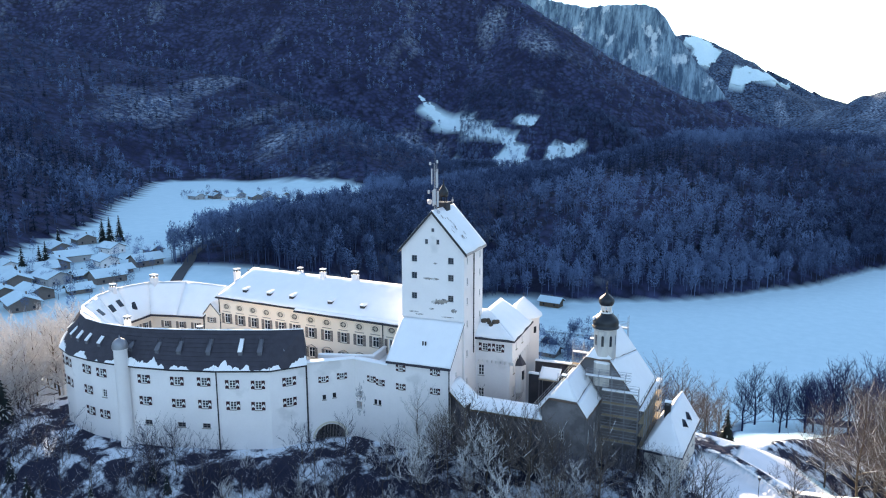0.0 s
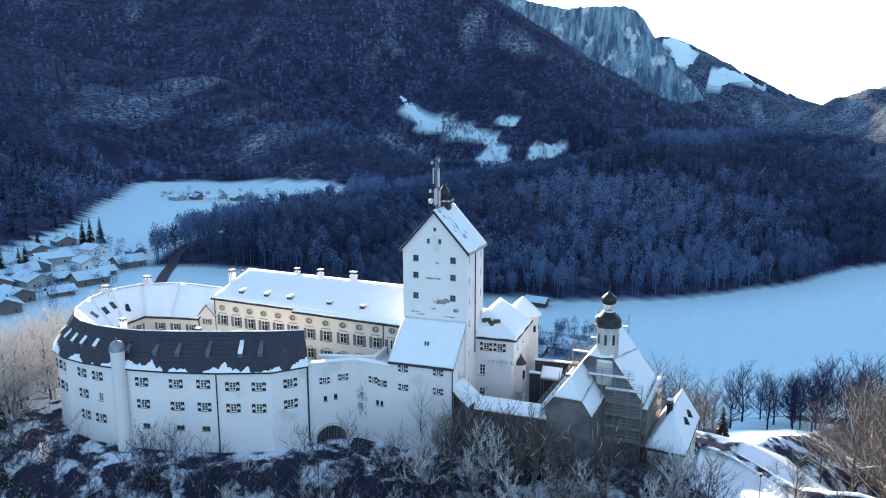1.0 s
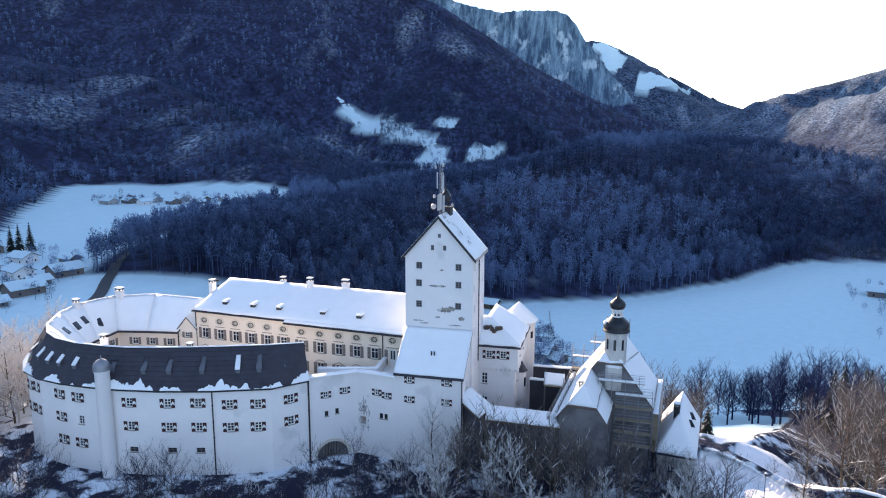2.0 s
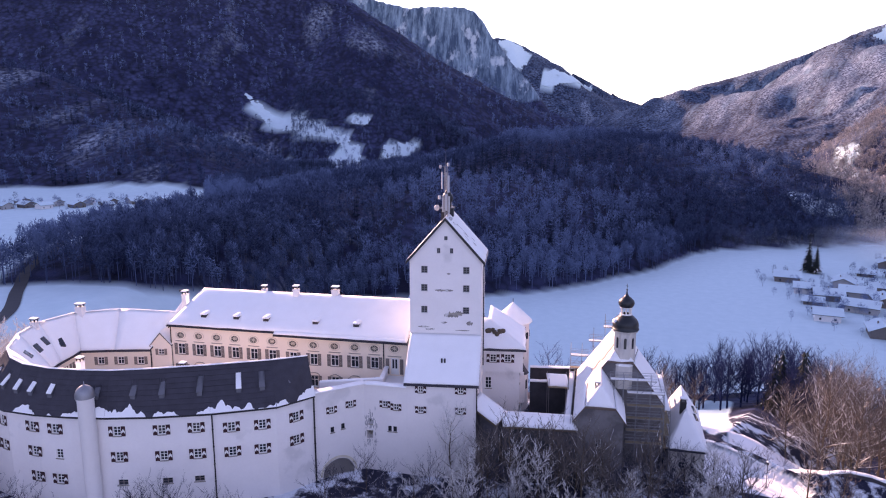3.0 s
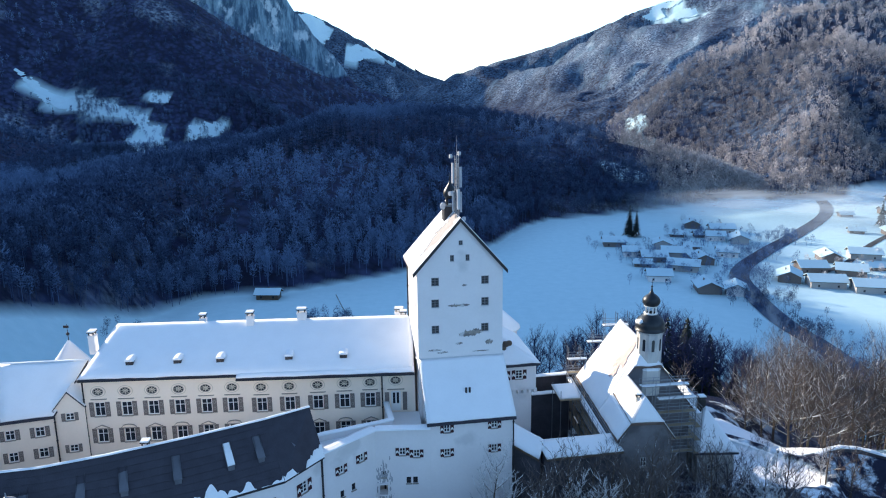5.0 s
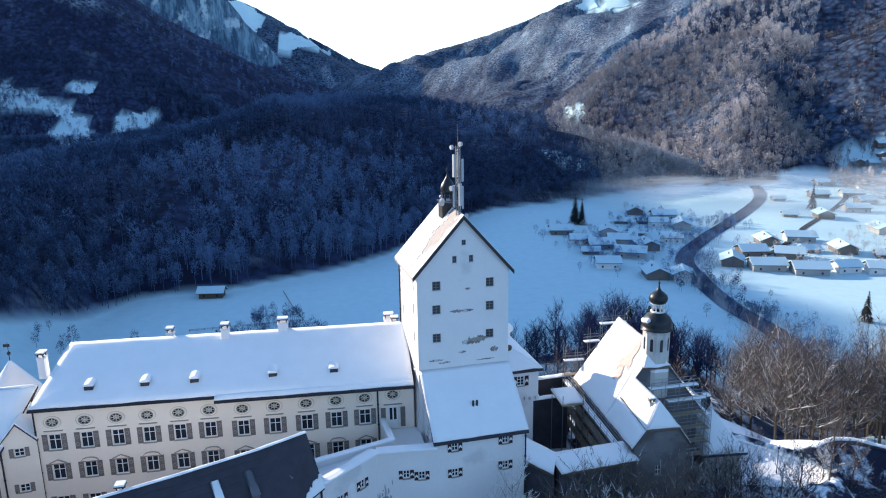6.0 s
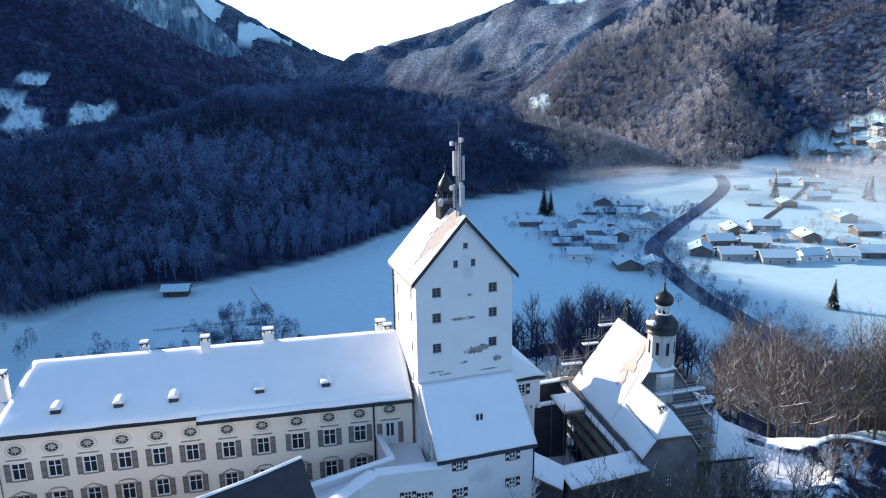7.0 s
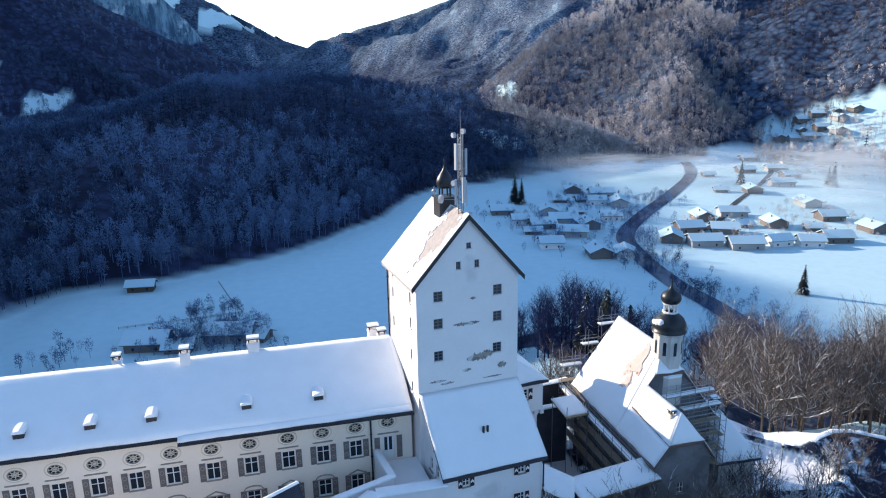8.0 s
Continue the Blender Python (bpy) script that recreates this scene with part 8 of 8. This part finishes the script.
MID = [stand_tree(31 + k, limbs=14, subs=5, twigs=5, tips=1, snowy=0, thick=1.8) for k in range(4)]
TALL = [stand_tree(131 + k, 5.6, limbs=20, subs=7, twigs=5, tips=2, low=0.22, bend=0.4, snowy=0, stout=0.017, thick=1.1) for k in range(4)]
HOAR = [stand_tree(231 + k, 4.8, limbs=17, subs=6, twigs=5, tips=1, low=0.15, snowy=0, thick=2.6) for k in range(3)]
stand("north_slope_wood", [(-120, 118), (-60, 126), (-18, 128), (-22, 165), (-20, 200), (-60, 190), (-120, 160)], 100, 0.6, 0.95, 9, "leafless trees on the shaded slope behind the castle", MID, M["far_twig"])
stand("hill_end_wood", [(-250, 303), (-239, 329), (-219, 389), (-204, 419), (-189, 457), (-215, 478), (-262, 440), (-300, 380), (-300, 318), (-285, 300)], 420, 0.75, 1.25, 45, "bare frosted trees crowding the end of the wooded hill", EDGE, M["far_twig"])
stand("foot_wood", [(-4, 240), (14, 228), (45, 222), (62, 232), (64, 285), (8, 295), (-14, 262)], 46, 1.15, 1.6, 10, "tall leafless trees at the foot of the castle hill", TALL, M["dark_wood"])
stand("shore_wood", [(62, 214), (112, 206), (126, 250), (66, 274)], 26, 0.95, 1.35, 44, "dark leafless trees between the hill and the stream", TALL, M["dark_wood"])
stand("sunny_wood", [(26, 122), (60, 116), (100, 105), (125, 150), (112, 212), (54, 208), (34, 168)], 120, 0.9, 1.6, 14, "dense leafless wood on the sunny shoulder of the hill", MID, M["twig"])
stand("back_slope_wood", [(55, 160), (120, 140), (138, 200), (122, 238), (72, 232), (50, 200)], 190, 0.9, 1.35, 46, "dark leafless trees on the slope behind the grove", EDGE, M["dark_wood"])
stand("left_wood", [(-270, 10), (-180, 35), (-165, 110), (-185, 160), (-290, 150)], 90, 0.9, 1.4, 15, "frosted leafless wood on the slope", MID, M["frost"])
stand("hoar_wood", [(-180, 46), (-140, 40), (-122, 58), (-126, 112), (-150, 124), (-188, 100)], 72, 0.75, 1.25, 24, "dense hoar-frosted trees beside the castle rock", HOAR, M["frost"])
far_wood("valley_end_wood", BARE, x3, y3, rnd.uniform(0.9, 1.5, len(x3)), "frosted leafless wood at the head of the valley", M["pale_wood"], 16)

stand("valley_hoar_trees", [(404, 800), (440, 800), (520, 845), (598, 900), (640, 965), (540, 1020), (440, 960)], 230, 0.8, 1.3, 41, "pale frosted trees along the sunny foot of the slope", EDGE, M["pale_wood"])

# ---- villages in the valley ----
def house_proto(w, d, h, rise, wall, label):
    ob = thing("house", (0, 0, 0), label, "house", "village houses")
    a = Shape()
    flat_wall(a, (-w / 2, -d / 2), (w / 2, -d / 2), -1.5, h, [], 0.3, tops=[(0, h), (w / 2, h + rise), (w, h)])
    flat_wall(a, (w / 2, -d / 2), (w / 2, d / 2), -1.5, h, [], 0.3)
    flat_wall(a, (w / 2, d / 2), (-w / 2, d / 2), -1.5, h, [], 0.3, tops=[(0, h), (w / 2, h + rise), (w, h)])
    flat_wall(a, (-w / 2, d / 2), (-w / 2, -d / 2), -1.5, h, [], 0.3)
    part("wall", a, [wall], ob)
    o, k = 1.4, rise / (w / 2)
    ra, rb = Shape(), Shape()
    for sx in (-1, 1):
        q = [(sx * (w / 2 + o), -d / 2 - o, h - o * k), (0, -d / 2 - o, h + rise), (0, d / 2 + o, h + rise), (sx * (w / 2 + o), d / 2 + o, h - o * k)]
        if sx > 0:
            q.reverse()
        slab(ra, [(x_, y_, z_ + 0.25) for x_, y_, z_ in q], 0.25)
        slab(rb, [(x_, y_, z_ + 0.66) for x_, y_, z_ in q], 0.4)
    part("roof", ra, ["wood"], ob)
    part("roof_snow", rb, ["valley_shade_snow"], ob)
    b = Shape()
    b.box(w * 0.18 - 0.4, -0.4, h + rise * 0.4, w * 0.18 + 0.4, 0.4, h + rise + 0.9)
    part("chimney", b, [wall], ob)
    b = Shape()
    b.box(-0.6, -0.06, 0, 0.6, 0.05, 1.4)
    win = b.mesh("window", [M["glass"]])
    for fl in range(int(h // 2.8)):
        z_ = 1.0 + 2.8 * fl
        for u in (-w * 0.28, w * 0.28):
            piece("window", win, ob, Matrix.Translation((u, -d / 2, z_)))
        for u in (-d * 0.28, d * 0.28):
            piece("window", win, ob, Matrix.Translation((-w / 2, u, z_)) @ Matrix.Rotation(-math.pi / 2, 4, "Z"))
    return ob


HOUSES = [house_proto(14, 21, 4.9, 3.0, "village_wall", "pale village house with a broad snow-covered roof"),
          house_proto(14, 18, 4.6, 3.2, "timber", "dark timber farmhouse with a snowy roof"),
          house_proto(12, 15, 4.8, 2.8, "white", "white village house with a low snowy roof"),
          house_proto(9, 12, 3.0, 2.2, "timber", "small dark timber barn with a snowy roof")]
USED = [False] * len(HOUSES)


def put_house(k, x, y, turn, size=1.0):
    m = pose(x, y, float(land_height(x, y)), 0, 0, turn) @ Matrix.Scale(size, 4)
    if USED[k]:
        copy_thing(HOUSES[k], m)
    else:
        USED[k] = True
        HOUSES[k].matrix_basis = m


SHADED_VILLAGE = [(117, 470), (134, 527), (158, 572), (188, 616), (180, 565), (167, 516), (196, 535), (145, 496), (120, 511), (124, 545), (121, 585), (214, 597), (219, 658), (235, 630), (230, 585), (153, 432), (138, 440), (156, 538), (208, 612)]
SUNNY_VILLAGE = [(204, 460), (219, 443), (240, 428), (266, 428), (285, 420), (310, 424), (232, 482), (254, 470), (279, 482), (302, 476), (320, 456), (357, 439), (357, 481), (380, 531), (396, 696), (450, 706), (515, 784), (378, 600), (352, 612), (493, 721), (295, 517), (264, 512)]
UPPER_VILLAGE = [(627, 869), (640, 850), (655, 862), (668, 840), (673, 818), (690, 835), (700, 850), (669, 878), (685, 868), (712, 832), (650, 838), (487, 702), (536, 745), (620, 800), (583, 798), (428, 621), (591, 769), (470, 660)]
WEST_VILLAGE = [(-388, 298), (-336, 280), (-337, 240), (-385, 268), (-374, 250), (-352, 213), (-373, 216), (-309, 217), (-330, 258), (-421, 284), (-437, 314), (-403, 285), (-365, 310), (-341, 225), (-331, 192), (-305, 186), (-318, 240), (-355, 268), (-366, 234), (-390, 232), (-318, 200)]
FAR_HAMLET = [(-572, 575), (-556, 592), (-548, 570), (-532, 604), (-524, 585), (-510, 612), (-500, 598), (-492, 632), (-478, 620), (-470, 652), (-458, 664), (-460, 640), (-540, 620), (-600, 600), (-585, 560)]
rnd2 = random.Random(9)
for group_ in (SHADED_VILLAGE, SUNNY_VILLAGE, UPPER_VILLAGE, WEST_VILLAGE, FAR_HAMLET):
    for x, y in group_:
        if float(land_height(x, y)) > (62 if x < -300 else 60 if x > 600 else 26):
            continue
        put_house(rnd2.choice((0, 1, 1, 2, 3, 1)), x, y, rnd2.choice((70, 75, 160, 165, 80)) + rnd2.uniform(-8, 8), 0.8 if group_ is FAR_HAMLET else 0.85 if group_ is WEST_VILLAGE else 1.0)
barn = house_proto(8, 14, 4.0, 2.2, "wood", "lone dark timber hay barn with a snowy roof")
barn.matrix_basis = pose(-144.5, 451.5, 0, 0, 0, 84)
for x, y, k, turn in ((-128, 360, 1, 80), (-114, 352, 3, 84), (-92, 360, 0, 78), (-80, 356, 3, 60)):
    put_house(k, x, y, turn)


def ribbon(name, line, width, lift, mat, label, category):
    """A road or stream laid on the land along a line."""
    pts = []
    ext = [line[0], *line, line[-1]]
    for i in range(1, len(ext) - 2):
        p0, p1, p2, p3 = [Vector(q) for q in ext[i - 1:i + 3]]
        k = max(1, int((p2 - p1).length / 6))
        for j in range(k):
            u = j / k
            q = 0.5 * (2 * p1 + (p2 - p0) * u + (2 * p0 - 5 * p1 + 4 * p2 - p3) * u * u + (3 * p1 - p0 - 3 * p2 + p3) * u ** 3)
            pts.append((q.x, q.y))
    pts.append(line[-1])
    sh = Shape()
    rows = []
    for i, (px, py) in enumerate(pts):
        a, b = Vector(pts[max(0, i - 1)]), Vector(pts[min(len(pts) - 1, i + 1)])
        dd = (b - a).normalized()
        row = []
        for k in (-1, 0, 1):
            qx, qy = px - dd.y * width / 2 * k, py + dd.x * width / 2 * k
            row.append((qx, qy, float(land_height(qx, qy)) + lift))
        rows.append(row)
    for r0, r1 in zip(rows, rows[1:]):
        for k in (0, 1):
            sh.face([r0[k], r0[k + 1], r1[k + 1], r1[k]])
    me = sh.mesh(name, [M[mat]], True)
    return tagged(new(name, me), label, category, kind="structure")


ribbon("stream", [(140, 250), (150, 329), (152, 375), (164, 435), (182, 485), (231, 544), (300, 615), (380, 705), (430, 790), (455, 870), (448, 960)], 13, 0.35, "water", "dark open stream winding through the snow", "stream")
ribbon("road", [(-262, 215), (-279, 247), (-308, 283), (-339, 328), (-375, 385), (-408, 440), (-425, 490), (-430, 560), (-470, 640)], 6, 0.35, "asphalt", "cleared dark road curving past the wood", "road")
ribbon("lane", [(228, 470), (240, 478), (270, 500), (330, 560), (420, 640), (520, 740)], 5, 0.3, "asphalt", "cleared village lane", "road")
# trees about the villages
rnd = np.random.RandomState(8)


ROUND = [far_bare(60 + k, 150, 0.55, 1.15, 0.2) for k in range(4)]


def village_trees(name, centres, count, spread, seed):
    rr = np.random.RandomState(seed)
    c_ = np.array(centres)[rr.randint(len(centres), size=count)]
    x, y = c_[:, 0] + rr.randn(count) * spread, c_[:, 1] + rr.randn(count) * spread
    far_wood(name, ROUND, x, y, rr.uniform(0.3, 0.65, count), "bare garden trees among the village houses", M["far_twig"], seed)


village_trees("garden_trees", SHADED_VILLAGE, 230, 13, 5)
village_trees("west_garden_trees", WEST_VILLAGE + FAR_HAMLET, 170, 14, 6)
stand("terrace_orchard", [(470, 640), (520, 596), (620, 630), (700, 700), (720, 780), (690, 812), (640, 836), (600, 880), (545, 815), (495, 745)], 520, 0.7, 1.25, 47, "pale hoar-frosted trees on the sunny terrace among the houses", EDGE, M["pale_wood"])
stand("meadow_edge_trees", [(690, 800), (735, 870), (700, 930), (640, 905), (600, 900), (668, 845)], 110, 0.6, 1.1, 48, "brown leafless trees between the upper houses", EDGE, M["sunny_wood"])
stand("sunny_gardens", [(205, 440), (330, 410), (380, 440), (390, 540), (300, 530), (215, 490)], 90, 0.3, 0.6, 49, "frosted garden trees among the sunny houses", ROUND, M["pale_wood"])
village_trees("stream_trees", [(148, 300), (152, 350), (160, 410), (178, 470), (215, 530), (270, 585)], 330, 11, 12)
village_trees("farm_trees", [(-128, 345), (-100, 346), (-80, 345), (-165, 350), (-200, 370)], 70, 9, 13)
a_, b_ = fir_shape(5, 20, 4.5, 12, 11)
tree_proto("valley_fir", [("needles", a_, "fir"), ("snow", b_, "snow")], "tall dark fir standing alone in the valley", "tree", "lone valley firs")
for x, y, sc in ((146, 622, 1.5), (151, 618, 1.25), (206, 335, 0.9), (-418, 328, 1.0), (-423, 324, 0.95), (-428, 322, 0.9), (-439, 297, 0.7), (-378, 247, 0.85), (-373, 240, 0.8), (-368, 227, 0.9), (395, 640, 1.3), (470, 600, 1.3), (475, 612, 1.0)):
    plant("valley_fir", x, y, x, sc)


# ---- fences and a hedge on the field ----
def field_fence(line, label):
    ob = thing("fence", (*line[0], 0), label, "fence", "field fences")
    bm = Shape()
    bm.box(-0.09, -0.09, -0.5, 0.09, 0.09, 1.25)
    post = bm.mesh("post", [M["wood"]])
    for (xa, ya), (xb, yb) in zip(line, line[1:]):
        k = max(1, int(math.dist((xa, ya), (xb, yb)) / 3.5))
        for j in range(k + 1):
            px, py = xa + (xb - xa) * j / k, ya + (yb - ya) * j / k
            piece("post", post, ob, Matrix.Translation((px, py, float(land_height(px, py)))))
        for zr in (0.55, 1.05):
            r = Shape()
            r.tube((xa, ya, float(land_height(xa, ya)) + zr), (xb, yb, float(land_height(xb, yb)) + zr), 0.07, sides=5)
            part("rail", r, ["wood"], ob)


field_fence([(-146, 388), (-123, 390), (-87, 394)], "dark wooden field fence half sunk in snow")
field_fence([(-87, 394), (-95, 422), (-102, 453)], "thin dark fence crossing the snowy field")
village_trees("field_hedge", [(-115 + 3.2 * k, 391 + 0.3 * k) for k in range(9)], 30, 1.2, 31)
village_trees("farm_orchard", [(-118, 358), (-108, 360), (-100, 362), (-88, 366), (-110, 352), (-96, 353), (-84, 358), (-124, 366)], 120, 5, 32)


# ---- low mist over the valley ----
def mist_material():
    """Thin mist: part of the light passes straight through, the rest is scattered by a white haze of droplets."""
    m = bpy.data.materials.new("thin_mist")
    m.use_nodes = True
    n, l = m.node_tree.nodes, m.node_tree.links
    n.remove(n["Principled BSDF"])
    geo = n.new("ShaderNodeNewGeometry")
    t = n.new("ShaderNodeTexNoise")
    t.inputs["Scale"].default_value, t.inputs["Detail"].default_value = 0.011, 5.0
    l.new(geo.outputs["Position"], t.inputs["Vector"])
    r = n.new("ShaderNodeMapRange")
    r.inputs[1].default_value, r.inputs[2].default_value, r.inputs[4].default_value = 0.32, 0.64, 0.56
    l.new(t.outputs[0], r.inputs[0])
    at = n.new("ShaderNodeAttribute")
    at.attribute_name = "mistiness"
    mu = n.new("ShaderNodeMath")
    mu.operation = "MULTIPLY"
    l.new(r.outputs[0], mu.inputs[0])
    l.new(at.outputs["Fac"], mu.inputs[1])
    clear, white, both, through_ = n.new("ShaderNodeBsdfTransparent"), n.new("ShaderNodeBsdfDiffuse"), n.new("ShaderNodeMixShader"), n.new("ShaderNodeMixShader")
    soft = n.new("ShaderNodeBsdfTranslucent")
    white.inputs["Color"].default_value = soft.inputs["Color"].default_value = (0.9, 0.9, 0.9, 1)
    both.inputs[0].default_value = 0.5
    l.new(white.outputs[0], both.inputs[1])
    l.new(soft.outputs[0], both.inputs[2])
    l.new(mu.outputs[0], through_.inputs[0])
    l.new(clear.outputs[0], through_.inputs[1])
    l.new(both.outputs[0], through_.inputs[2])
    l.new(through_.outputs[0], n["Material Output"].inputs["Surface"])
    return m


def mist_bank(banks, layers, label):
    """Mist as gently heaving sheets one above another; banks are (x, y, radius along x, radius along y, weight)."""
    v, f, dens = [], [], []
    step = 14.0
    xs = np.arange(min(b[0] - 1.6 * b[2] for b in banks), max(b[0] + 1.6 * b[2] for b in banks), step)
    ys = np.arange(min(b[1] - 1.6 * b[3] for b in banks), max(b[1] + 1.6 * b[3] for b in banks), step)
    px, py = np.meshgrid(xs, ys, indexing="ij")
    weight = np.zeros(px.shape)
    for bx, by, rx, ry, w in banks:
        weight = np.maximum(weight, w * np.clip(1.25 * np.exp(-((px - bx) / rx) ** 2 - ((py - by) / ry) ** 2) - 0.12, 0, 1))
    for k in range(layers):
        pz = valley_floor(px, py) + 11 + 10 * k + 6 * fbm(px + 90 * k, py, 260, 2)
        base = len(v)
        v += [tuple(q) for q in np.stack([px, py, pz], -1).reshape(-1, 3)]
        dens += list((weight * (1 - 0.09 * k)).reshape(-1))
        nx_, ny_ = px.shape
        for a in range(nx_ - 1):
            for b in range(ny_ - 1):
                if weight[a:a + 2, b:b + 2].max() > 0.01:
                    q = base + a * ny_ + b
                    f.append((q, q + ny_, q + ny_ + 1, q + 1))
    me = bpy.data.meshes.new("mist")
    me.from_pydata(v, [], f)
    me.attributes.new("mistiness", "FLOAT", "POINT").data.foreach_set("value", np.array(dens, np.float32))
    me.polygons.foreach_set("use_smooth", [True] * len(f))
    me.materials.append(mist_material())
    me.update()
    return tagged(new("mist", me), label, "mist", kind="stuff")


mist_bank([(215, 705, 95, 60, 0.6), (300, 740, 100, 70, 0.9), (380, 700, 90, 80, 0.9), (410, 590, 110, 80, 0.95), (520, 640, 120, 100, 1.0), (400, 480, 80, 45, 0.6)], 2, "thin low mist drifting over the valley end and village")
